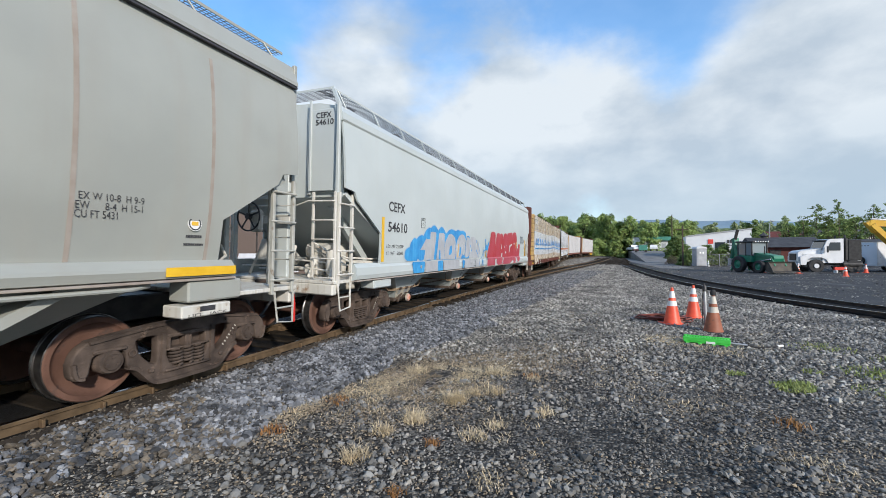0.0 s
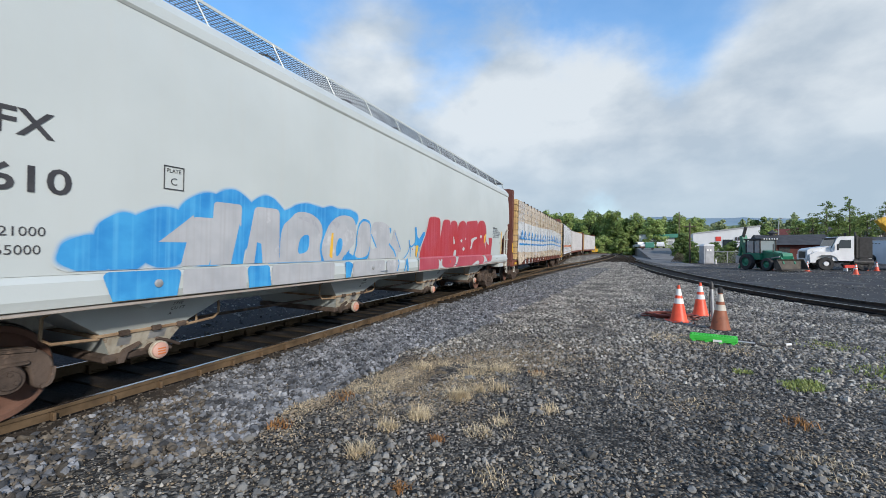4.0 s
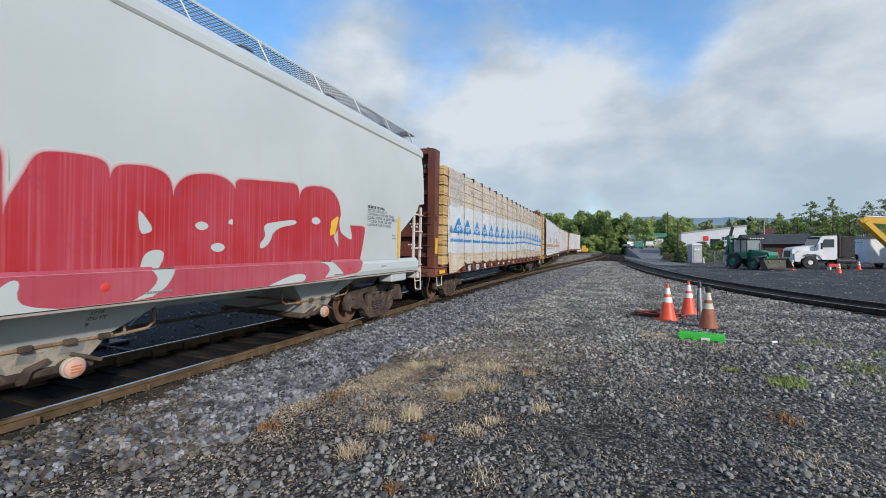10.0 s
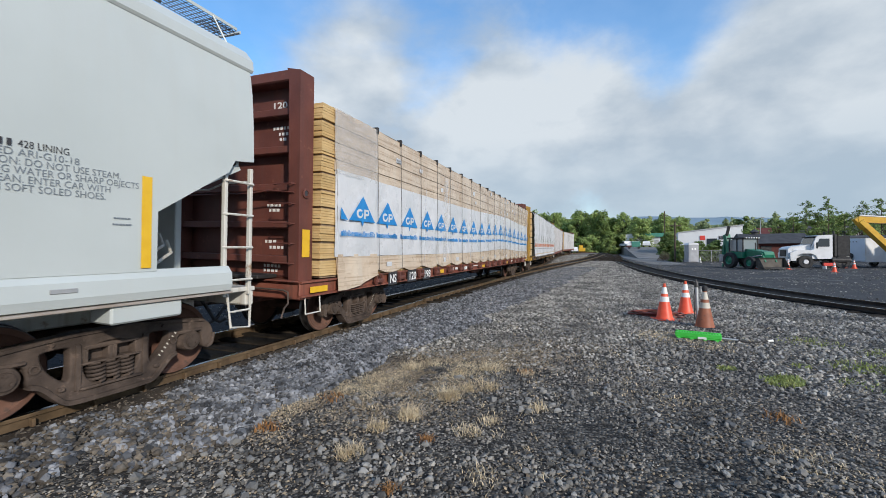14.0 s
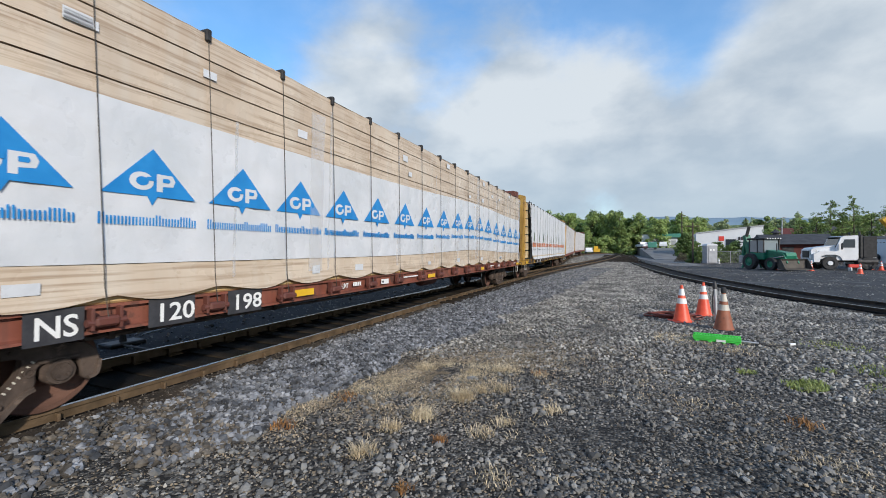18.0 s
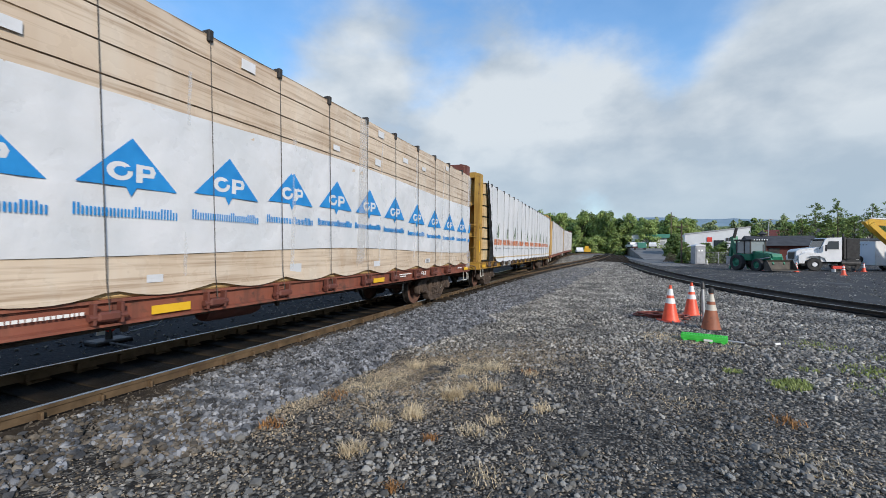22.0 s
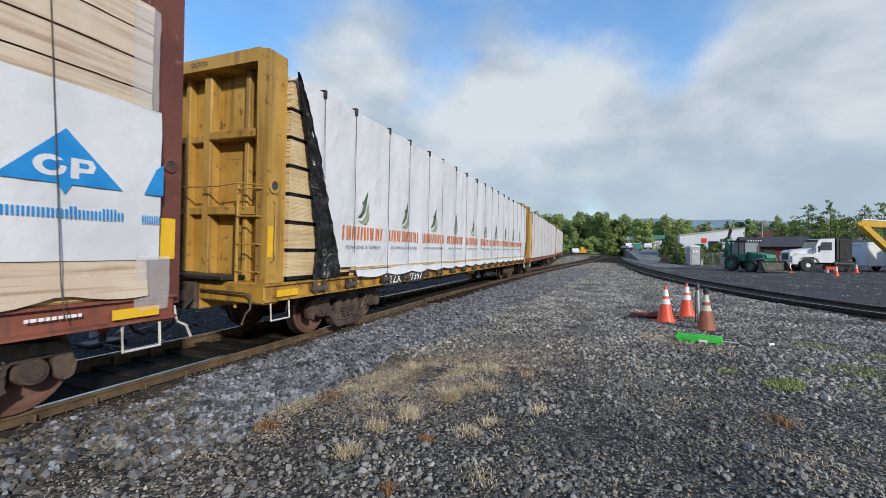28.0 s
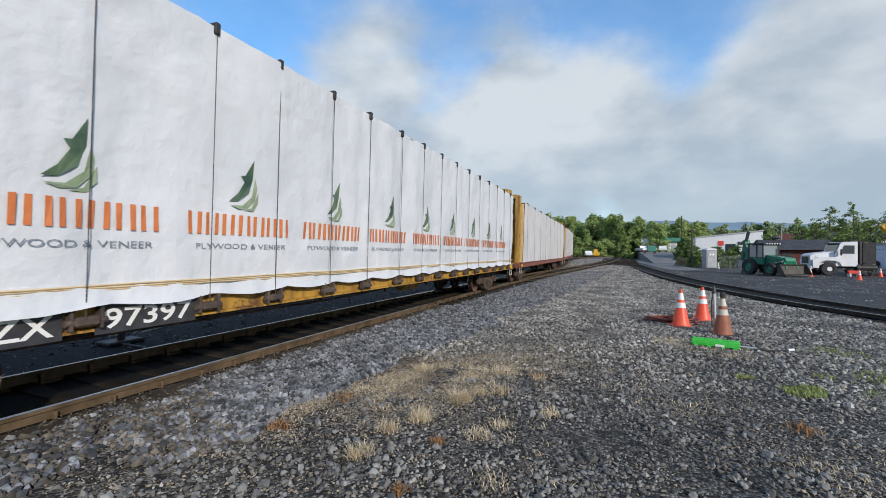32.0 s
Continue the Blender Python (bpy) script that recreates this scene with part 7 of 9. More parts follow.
spray([(12.26, 2.08), (12.40, 2.11), (12.48, 2.06), (12.42, 1.98), (12.33, 2.02)], DARK, "darker grey sprayed shading")
spray([(12.38, 1.52), (12.39, 1.70), (12.44, 1.80), (12.50, 1.83), (12.57, 1.79), (12.56, 1.63), (12.44, 1.50)], BLUE, lb)
spray([(12.21, 1.51), (12.26, 1.9), (12.31, 1.9), (12.29, 1.47)], M["spray_yellow"], "yellow sprayed bar")
spray([(12.98, 1.90), (13.04, 2.10), (13.12, 2.17), (13.21, 2.21), (13.41, 2.19), (13.49, 2.05), (13.48, 1.62), (13.36, 1.44), (12.85, 1.44), (12.97, 1.66)], BLUE, lb)
spray([(13.01, 1.92), (13.08, 2.09), (13.21, 2.17), (13.40, 2.14), (13.46, 2.03), (13.44, 1.64), (13.33, 1.47), (12.90, 1.47), (13.01, 1.68)], GREY, lg)
spray([(13.47, 2.15), (13.81, 2.20), (14.05, 2.16), (14.25, 2.08), (14.17, 1.95), (14.25, 1.82), (14.5, 1.68), (14.62, 1.56), (14.56, 1.44), (13.40, 1.44), (13.44, 1.6)], GREY, lg)
spray([(13.48, 1.91), (13.58, 1.76), (13.68, 1.65), (13.46, 1.63)], BARE, "bare white gap")
spray([(13.48, 1.94), (13.60, 1.80), (13.70, 1.66), (13.67, 1.65), (13.57, 1.77), (13.47, 1.90)], BLUE, "thin blue sprayed line")
arrow = [(14.29, 1.69), (14.30, 1.78), (14.35, 1.95), (14.38, 2.02), (14.41, 2.04), (14.45, 1.99), (14.57, 1.81), (14.70, 1.63), (14.69, 1.59), (14.63, 1.60), (14.47, 1.63)]
spray(swell(eased(arrow, 0, 9), 0.022), DARK, "darker grey sprayed shading")
spray(arrow, GREY, lg)
stroke([(14.42, 2.00), (14.51, 1.87), (14.62, 1.73), (14.69, 1.63)], 0.022, BLUE)
stroke([(14.18, 1.75), (14.25, 1.69), (14.34, 1.64), (14.42, 1.58), (14.49, 1.47)], 0.045, BLUE)
spray([(14.18, 2.08), (14.23, 2.09), (14.26, 2.06), (14.25, 1.99), (14.21, 1.95), (14.22, 2.02), (14.18, 2.06)], BLUE, lb)
spray([(12.55, 1.44), (12.62, 1.52), (12.78, 1.56), (12.92, 1.50), (12.94, 1.44)], BLUE, lb)
spray(rounded(10.93, 12.30, 1.13, 1.41, 0.0, 0.04), GREY, lg, True)
spray(rounded(9.66, 10.50, 1.13, 1.41, 0.0, 0.04), GREY, lg, True)
spray([(12.63, 1.13), (12.76, 1.13), (12.84, 1.36), (12.72, 1.41), (12.60, 1.41)], BLUE, lb, True)
spray(rounded(12.84, 13.95, 1.13, 1.41, 0.0, 0.04), GREY, lg, True)
spray(rounded(14.03, 14.58, 1.13, 1.41, 0.0, 0.06), GREY, lg, True)
stroke([(14.51, 1.40), (14.55, 1.37), (14.56, 1.30), (14.53, 1.24), (14.49, 1.16)], 0.035, BLUE, True)
stroke([(14.93, 1.415), (14.98, 1.30), (14.99, 1.14)], 0.075, BLUE, True)
stroke([(14.93, 1.38), (14.89, 1.27), (14.83, 1.14)], 0.04, BLUE, True)
# the blue, yellow and red piece
stroke([(14.86, 1.43), (14.99, 1.50), (15.08, 1.58), (15.12, 1.66), (15.14, 1.71)], 0.03, BLUE)
stroke([(15.10, 1.85), (15.12, 1.76), (15.15, 1.71), (15.23, 1.69), (15.33, 1.73), (15.42, 1.79)], 0.034, BLUE)
stroke([(15.21, 1.68), (15.18, 1.63), (15.17, 1.54), (15.18, 1.46)], 0.02, BLUE)
spray([(15.48, 1.75), (15.57, 1.76), (15.58, 1.60), (15.55, 1.45), (15.45, 1.46), (15.46, 1.60)], M["spray_yellow"], "yellow sprayed bar")
spray([(15.38, 2.16), (15.43, 2.15), (15.48, 2.17), (15.49, 2.04), (15.54, 1.93), (15.64, 1.88), (15.75, 1.97), (15.86, 2.07), (15.98, 2.07), (15.94, 1.93), (15.86, 1.72), (15.64, 1.72), (15.53, 1.73), (15.42, 1.71), (15.38, 1.75), (15.43, 1.88), (15.41, 2.03)], BLUE, lb)
stroke([(15.66, 1.73), (15.62, 1.63), (15.56, 1.55), (15.54, 1.44)], 0.04, BLUE)
stroke([(15.53, 1.42), (15.61, 1.35), (15.60, 1.24), (15.59, 1.15)], 0.03, BLUE, True)
spray([(15.27, 1.64), (15.29, 1.65), (15.30, 1.64), (15.30, 1.62), (15.28, 1.61), (15.27, 1.62)], REDP, "small red sprayed dot")
letters = (
    [(15.66, 1.43), (15.70, 1.59), (15.80, 1.74), (16.03, 2.03), (16.15, 2.34), (16.19, 2.43), (16.30, 2.47), (16.75, 2.49), (16.90, 2.45), (16.93, 2.35), (16.93, 1.99), (16.97, 1.43)],
    [(16.92, 1.43), (16.93, 1.95), (17.04, 2.2), (17.12, 2.40), (17.22, 2.46), (17.55, 2.48), (17.66, 2.43), (17.68, 2.3), (17.70, 1.43)],
    [(17.64, 1.43), (17.66, 2.2), (17.69, 2.39), (17.80, 2.46), (18.05, 2.48), (18.22, 2.44), (18.30, 2.28), (18.33, 1.43)],
    [(18.28, 1.43), (18.28, 2.2), (18.34, 2.36), (18.48, 2.47), (18.75, 2.53), (18.98, 2.50), (19.11, 2.40), (19.15, 2.2), (19.15, 1.43)],
    [(19.10, 1.43), (19.09, 2.40), (19.12, 2.52), (19.3, 2.54), (20.12, 2.62), (20.24, 2.60), (20.28, 2.45), (20.30, 1.43)],
    [(20.24, 1.43), (20.26, 2.40), (20.34, 2.57), (20.55, 2.64), (20.92, 2.67), (21.16, 2.60), (21.32, 2.42), (21.36, 2.16), (21.28, 1.95), (21.12, 1.86), (21.30, 1.66), (21.40, 1.43)],
    [(21.28, 1.43), (21.31, 1.70), (21.28, 1.98), (21.32, 2.05), (22.10, 2.08), (22.17, 2.04), (22.10, 1.75), (22.0, 1.43)])
halo(letters, RED_MIST)
for o in letters:
    spray(o, REDP, lr)
gaps = (
    [(17.93, 2.04), (17.99, 1.98), (18.09, 1.84), (18.04, 1.79), (17.95, 1.78)], [(17.96, 1.43), (17.99, 1.56), (18.06, 1.62), (18.20, 1.62), (18.20, 1.52), (18.15, 1.43)],
    blob(18.64, 1.90, 0.085, 0.05, n=12), blob(18.86, 1.65, 0.10, 0.055, n=12), [(18.98, 1.95), (19.06, 2.03), (19.08, 1.93)],
    [(19.56, 1.97), (19.8, 2.02), (20.20, 2.08), (20.24, 2.01), (19.90, 1.95), (19.74, 1.86), (19.70, 1.72), (19.54, 1.62), (19.50, 1.70), (19.62, 1.80)],
    blob(20.68, 2.09, 0.11, 0.06, n=12), [(21.30, 2.19), (21.51, 2.35), (21.64, 2.08), (21.75, 1.78), (21.50, 1.86), (21.34, 1.93)])
for o in gaps:
    spray(o, BARE, "bare white gap")
spray([(21.08, 2.11), (21.26, 2.21), (21.29, 2.18), (21.20, 1.90), (21.05, 1.86)], M["spray_yellow"], "yellow sprayed spot")
low_red = [(15.58, 1.12), (15.60, 1.41), (22.0, 1.41), (22.03, 1.36), (21.95, 1.20), (21.6, 1.17), (20.6, 1.12)]
halo([low_red], RED_MIST, True)
spray(low_red, M["spray_red_sill"], lr, True)
# pinkish strips: overspray and the edge's highlight in one colour
for ya, yb_ in ((15.70, 18.07), (18.29, 20.78), (21.06, 22.0)):
    part("graffiti", Build().add([(1.667, ya - C2, 1.400), (1.667, yb_ - C2, 1.400), (1.632, yb_ - C2, 1.446), (1.632, ya - C2, 1.446)], [(0, 1, 2, 3)]), M["spray_red_sill"], white, "pale red overspray and painted highlight on the sill edge")
for o in ([(16.76, 1.115), (16.80, 1.26), (16.74, 1.38), (16.79, 1.38), (16.87, 1.29), (16.97, 1.39), (17.03, 1.37), (17.0, 1.24), (17.06, 1.16), (17.30, 1.115)],
          [(18.05, 1.415), (18.30, 1.415), (18.28, 1.34), (18.20, 1.22), (18.06, 1.14), (17.86, 1.115), (18.04, 1.20), (18.13, 1.32)],
          [(19.62, 1.115), (19.85, 1.18), (20.15, 1.255), (20.38, 1.245), (20.42, 1.18), (20.35, 1.13)],
          [(20.75, 1.415), (21.08, 1.415), (21.22, 1.34), (21.42, 1.20), (21.40, 1.16), (21.05, 1.16), (20.86, 1.15), (20.98, 1.22), (21.02, 1.30), (20.93, 1.38)]):
    spray(o, BARE, "bare white gap", True)
LAYER[0] += 4
for y, m_ in ((9.40, "grey_metal"), (13.51, "grey_metal"), (17.63, "sign_red"), (21.60, "sign_red")):
    part("round_reflector", Build().lathe([(0.0, 1.668), (0.035, 1.668), (0.042, 1.664), (0.042, 1.64)], 18, Matrix.Translation((0, y - C2, 1.275)), "x"), M[m_], white, "round reflector over-sprayed", True)
for y in (13.92, 18.12, 21.28):
    part("small_print", bars(y - 0.14 - C2, y + 0.14 - C2, 1.175, 1.197, 1.67, 11, 0.4), M["grey_mark"], white)
part("data_plate", Build().box(1.642, 1.652, 22.80 - C2, 23.0 - C2, 1.25, 1.29, 0.003), M["grey_metal"], white, "small grey data plate")


# ---- cones and small things on the gravel ----
def cone(at, h, body, collar, label="orange traffic cone with white reflective collars"):
    c = thing("traffic_cone", label, "traffic cone", at, "traffic cones")
    R = 0.18 * h / 0.85
    part("base", Build().box(-R * 1.3, R * 1.3, -R * 1.3, R * 1.3, 0, 0.03 * h, 0.012), M["rubber"] if body is M["orange_old"] else body, c)
    part("cone_body", Build().lathe([(R * 1.08, 0.025 * h), (R * 1.05, 0.045 * h), (R * 0.97, 0.07 * h), (0.030, 0.965 * h), (0.026, h), (0.018, h), (0.018, 0.9 * h), (0.0, 0.9 * h)], 28), body, c, smooth=True)
    for a, b_ in ((0.50, 0.64), (0.72, 0.90)):
        ra, rb = R * 0.97 + (0.030 - R * 0.97) * (a - 0.07) / 0.895, R * 0.97 + (0.030 - R * 0.97) * (b_ - 0.07) / 0.895
        part("collar", Build().lathe([(ra - 0.002, a * h), (ra + 0.003, a * h), (rb + 0.003, b_ * h), (rb - 0.002, b_ * h)], 28), collar, c, "white reflective collar", True)
    return c


cone(pose(1.46, 11.22, heave(1.46, 11.22), 0, 0, 20), 0.87, M["orange"], M["reflect"])
cone(pose(2.13, 12.55, heave(2.13, 12.55), 0, 0, 5), 0.86, M["orange"], M["reflect"])
bc = cone(pose(2.12, 10.35, heave(2.12, 10.35), 1, -1, 40), 0.85, M["orange_old"], M["reflect_old"], "dirty brownish traffic cone with a rag on top")
part("rag", Build().lathe([(0.0, 0.80), (0.05, 0.79), (0.055, 0.83), (0.05, 0.88), (0.03, 0.905), (0.0, 0.90)], 9), M["rubber"], bc, "black rag on the tip", True)
for x, y in ((12.21, 42.0), (14.23, 41.0), (15.41, 36.8), (19.13, 44.2), (19.4, 43.3)):
    cone(pose(x, y, 0.012, 0, 0, x * 40), 0.72, M["orange"], M["reflect"])
for x, y in ((13.92, 58.8), (11.36, 57.6)):
    cone(pose(x, y, 0.012, 0, 0, x * 40), 0.72, M["concrete"], M["reflect"], "faded pale traffic cone by the fence")

post = thing("marker_post", "dark steel post standing behind the cones", "post", pose(2.17, 11.3, 0, -1, -1.5, 0))
part("pole", Build().lathe([(0.034, 0), (0.034, 0.80), (0.030, 0.82), (0.0, 0.82)], 12), M["grey_metal"], post, "grey steel pole", True)
part("cap", Build().lathe([(0.045, 0.80), (0.045, 0.92), (0.02, 0.95), (0.02, 0.98), (0.0, 0.985)], 12), M["dark_metal"], post, "black cap", True)
part("hook_bar", Build().tube([(-0.06, 0, 0.02), (-0.055, 0, 0.6), (-0.02, 0, 0.82)], 0.012, 6), M["dark_metal"], post)
part("foot", Build().lathe([(0.0, 0), (0.12, 0), (0.12, 0.02), (0.04, 0.035), (0.034, 0.05)], 16), M["dark_metal"], post)

hose = thing("hose_coil", "coiled red-brown rubber hose on the gravel", "hose", pose(1.35, 11.75, 0.02))
for k in range(5):
    rr = random.Random(k)
    cx, cy, ra, rb = rr.uniform(-0.12, 0.15), rr.uniform(-0.08, 0.08), rr.uniform(0.46, 0.62), rr.uniform(0.26, 0.38)
    part("hose_loop", Build().tube([(cx + ra * math.cos(a), cy + rb * math.sin(a), 0.012 + 0.022 * k + 0.012 * math.sin(3 * a + k)) for a in [2 * math.pi * i / 30 for i in range(30)]], 0.019, 7, True), M["hose"], hose, smooth=True)

dev = thing("green_rail_tool", "bright green plastic tool lying on the gravel", "tool", pose(1.72, 8.95, 0.01, 0, 0, -12))
body = Build()
body.box(-0.36, 0.36, -0.11, 0.11, 0.02, 0.06, 0.012)
for i in range(16):
    body.box(-0.34 + i * 0.044, -0.315 + i * 0.044, -0.10, 0.10, 0.06, 0.115, 0.006)
body.box(-0.37, 0.37, -0.115, -0.09, 0.05, 0.13, 0.008)
body.box(-0.37, 0.37, 0.09, 0.115, 0.05, 0.13, 0.008)
part("body", body, M["lime"], dev)
for x in (-0.3, -0.1, 0.12, 0.3):
    part("foot", Build().box(x - 0.03, x + 0.03, -0.13, 0.13, -0.01, 0.03, 0.008), M["lime"], dev)
part("label_plate", Build().box(0.0, 0.14, -0.119, -0.116, 0.03, 0.07), M["white_mark"], dev)
part("rod", Build().tube([(0.36, 0, 0.06), (0.62, 0.02, 0.05)], 0.016, 8), M["grey_metal"], dev, "bare metal rod")
part("cord", Build().tube([(0.62, 0.02, 0.05), (0.78, 0.06, 0.02), (0.95, 0.16, 0.03), (1.08, 0.26, 0.04)], 0.016, 8), M["rubber"], dev, "black cord", True)
part("plug", Build().tube([(1.06, 0.25, 0.04), (1.14, 0.30, 0.05)], 0.022, 8), M["white_mark"], dev)

# switch stand on the far side of the train
sw = thing("switch_stand", "low rail switch stand with a red target", "switch stand", pose(-8.35, 4.7, 0.0))
part("base", Build().box(-0.2, 0.2, -0.3, 0.3, 0, 0.08, 0.02), M["dark_metal"], sw)
part("mast", Build().lathe([(0.06, 0.08), (0.05, 0.2), (0.03, 0.36), (0.0, 0.36)], 10), M["dark_metal"], sw)
part("target", Build().lathe([(0.0, -0.01), (0.10, -0.01), (0.10, 0.01), (0.0, 0.01)], 20, pose(0.03, 0, 0.30), "x"), M["sign_red"], sw, "round red target")
for dy, dz in ((-0.14, -0.08), (0.10, 0.10)):
    part("target_vane", Build().box(0.0, 0.02, dy - 0.07, dy + 0.07, 0.30 + dz - 0.05, 0.30 + dz + 0.05, 0.004), M["white_mark"], sw, "white vane")
part("lever", Build().tube([(0.1, 0.15, 0.16), (0.1, 0.45, 0.40), (0.1, 0.72, 0.60), (0.1, 0.86, 0.58), (0.1, 0.92, 0.30), (0.1, 0.80, 0.20), (0.1, 0.3, 0.16)], 0.02, 8), M["grey_metal"], sw, "looped pale throw lever", True)
part("switch_rod", Build().tube([(0.2, -0.1, 0.04), (1.6, -0.1, 0.02)], 0.02, 6), M["dark_metal"], sw)


# ---- buildings ----
def brick_wall_material():
    m = pmat("brown_brick_wall", (0.20, 0.078, 0.058), (0.28, 0.115, 0.088), 0.6, 0.85, bump=0.2)
    n, l = m.node_tree.nodes, m.node_tree.links
    bs = n["Principled BSDF"]
    src = bs.inputs["Base Color"].links[0].from_socket
    mp = n.new("ShaderNodeMapping")
    mp.inputs["Rotation"].default_value = (radians(90), 0, radians(90))
    l.new(n["Texture Coordinate"].outputs["Object"], mp.inputs["Vector"])
    bt = n.new("ShaderNodeTexBrick")
    bt.inputs["Scale"].default_value = 1.0
    bt.inputs["Brick Width"].default_value, bt.inputs["Row Height"].default_value, bt.inputs["Mortar Size"].default_value = 0.22, 0.075, 0.006
    bt.inputs["Mortar"].default_value = (0.15, 0.11, 0.09, 1)
    bt.inputs["Color2"].default_value = (0.075, 0.034, 0.027, 1)
    l.new(src, bt.inputs["Color1"])
    l.new(mp.outputs["Vector"], bt.inputs["Vector"])
    l.new(bt.outputs["Color"], bs.inputs["Base Color"])
    return m


M["brick_wall"] = brick_wall_material()
bb = thing("brick_building", "long low brown brick building behind the train", "building", pose(-24, 12, 0))
part("wall", Build().box(-12, 0, -60, 70, 0, 4.9, 0.02), M["brick_wall"], bb, "brown brick wall")
part("coping", Build().box(-12.1, 0.12, -60.1, 70.1, 4.9, 5.05, 0.02), M["concrete"], bb, "pale roof coping")
for i in range(9):
    y = -46 + i * 12
    w = part("window", Build().box(-0.06, 0.03, y, y + 1.6, 1.4, 3.0, 0.01), M["dark_metal"], bb)
    part("pane", Build().box(0.031, 0.036, y + 0.08, y + 1.52, 1.48, 2.92), M["glass"], w)


def wheel(parent, x, y, r, w, side):
    ty = part("tyre", Build().lathe([(r * 0.6, -w / 2), (r * 0.95, -w / 2), (r, -w * 0.35), (r, w * 0.35), (r * 0.95, w / 2), (r * 0.6, w / 2), (r * 0.6, -w / 2)], 24, pose(x, y, r), "x"), M["rubber"], parent, "black rubber tyre", True)
    part("rim", Build().lathe([(0.0, -w * 0.2), (r * 0.6, -w * 0.3), (r * 0.62, w * 0.42), (r * 0.5, w * 0.3), (r * 0.2, w * 0.45), (0.0, w * 0.45)], 20, pose(x, y, r, 0, 0, 0 if side > 0 else 180), "x"), M["grey_metal"], ty, "", True)


def pickup(at, paint, label):
    t = thing("pickup_truck", label, "truck", at, "parked vehicles")
    part("body", Build().prism([(-2.7, 0.45), (2.6, 0.45), (2.7, 0.7), (2.62, 1.0), (1.2, 1.1), (0.6, 1.72), (-0.7, 1.75), (-0.9, 1.12), (-2.7, 1.1)], -0.92, 0.92), paint, t)
    part("side_window", Build().prism([(1.05, 1.12), (0.58, 1.64), (-0.62, 1.66), (-0.75, 1.12)], -0.93, 0.93), M["glass"], t)
    part("bumper", Build().box(-0.9, 0.9, -2.78, -2.66, 0.45, 0.62, 0.03), M["grey_metal"], t)
    for s in (1, -1):
        part("headlight", Build().box(s * 0.6, s * 0.88, 2.6, 2.7, 0.75, 0.92, 0.02) if s > 0 else Build().box(-0.88, -0.6, 2.6, 2.7, 0.75, 0.92, 0.02), M["reflect"], t)
        for y in (-1.7, 1.7):
            wheel(t, s * 0.82, y, 0.37, 0.24, s)
    return t


def van(at, label):
    t = thing("van", label, "van", at, "parked vehicles")
    part("body", Build().prism([(-2.6, 0.4), (2.5, 0.4), (2.65, 0.6), (2.6, 0.95), (1.75, 1.15), (1.1, 1.95), (0.8, 2.05), (-2.45, 2.05), (-2.6, 1.9)], -0.95, 0.95), M["truck_white"], t)
    part("side_window", Build().prism([(1.55, 1.2), (1.0, 1.85), (0.35, 1.85), (0.35, 1.2)], -0.96, 0.96), M["glass"], t)
    part("windscreen", Build().prism([(1.78, 1.16), (1.14, 1.93), (1.10, 1.93), (1.72, 1.14)], -0.85, 0.85), M["glass"], t)
    part("bumper", Build().box(-0.93, 0.93, 2.6, 2.72, 0.38, 0.58, 0.03), M["dark_metal"], t)
    for s in (1, -1):
        part("headlight", Build().box(*sorted((s * 0.6, s * 0.9)), 2.55, 2.66, 0.7, 0.9, 0.02), M["reflect"], t)
        for y in (-1.6, 1.75):
            wheel(t, s * 0.84, y, 0.36, 0.24, s)
    return t


van(pose(-21.5, 13.6, 0.012, 0, 0, 0), "white panel van parked before the brick building")
pickup(pose(-20.8, 20.2, 0.012, 0, 0, 0), M["truck_white"], "white parked pickup truck beside the brick wall")
pickup(pose(-7.0, 126, grade(-7, 126), 0, 0, 8), M["truck_white"], "white pickup truck parked at the end of the tracks")
for x, y, a in ((9.6, 132, 10), (12.6, 131, -8), (7.4, 133, 20)):
    pickup(pose(x, y, 2.2, 0, 0, a), M["truck_white"], "white vehicle parked before the green-roofed building")

# white store with signs
st = thing("store_building", "long white metal-clad store building with signs", "building", pose(20.4, 95, 0))
part("wall", Build().prism([(-5.5, 0), (5.5, 0), (5.5, 6.2), (-5.5, 4.9)], 0, 12, "y"), M["store_white"], st)
part("roof_trim", Build().beam((-5.6, -0.06, 4.95), (5.6, -0.06, 6.25), 0.12, 0.25), M["grey_metal"], st)
part("sign_panel", Build().box(-0.5, 1.2, -0.10, -0.04, 1.8, 3.7, 0.02), M["glass"], st, "dark window panel")
part("sign", Build().box(-1.7, -0.8, -0.12, -0.05, 3.4, 4.3, 0.05), M["sign_red"], st, "red square sign")
part("sign_word", bars(1.5, 3.3, 3.5, 4.15, 0, 4, 0.3, 3), M["black_mark"], st, "dark sign lettering as bars", at=pose(0, -0.08, 0, 0, 0, -90) @ Matrix.Diagonal((1, 1, 1, 1)))
part("sign_word", bars(1.5, 3.2, 3.0, 3.2, 0, 9, 0.3, 3), M["black_mark"], st, at=pose(0, -0.08, 0, 0, 0, -90))
solid("lane_ramp", Build().prism([(80, 0.022), (127, 2.2), (127, -0.1), (80, -0.1)], 6.4, 14.6, "x"), M["lane"], "pale worn lane climbing to the forecourt", "pavement", kind="structure")
solid("forecourt", Build().prism([(127, 2.2), (170, 2.2), (170, -0.1), (127, -0.1)], 6.4, 27, "x"), M["old_bed"], "weathered raised forecourt at the end of the lane", "pavement", kind="structure")
gb = thing("store_building", "low white building with a green metal roof", "building", pose(11.6, 140, 2.2))
part("wall", Build().box(-4.0, 5.6, 0, 7, 0, 4.1, 0.02), M["store_white"], gb)
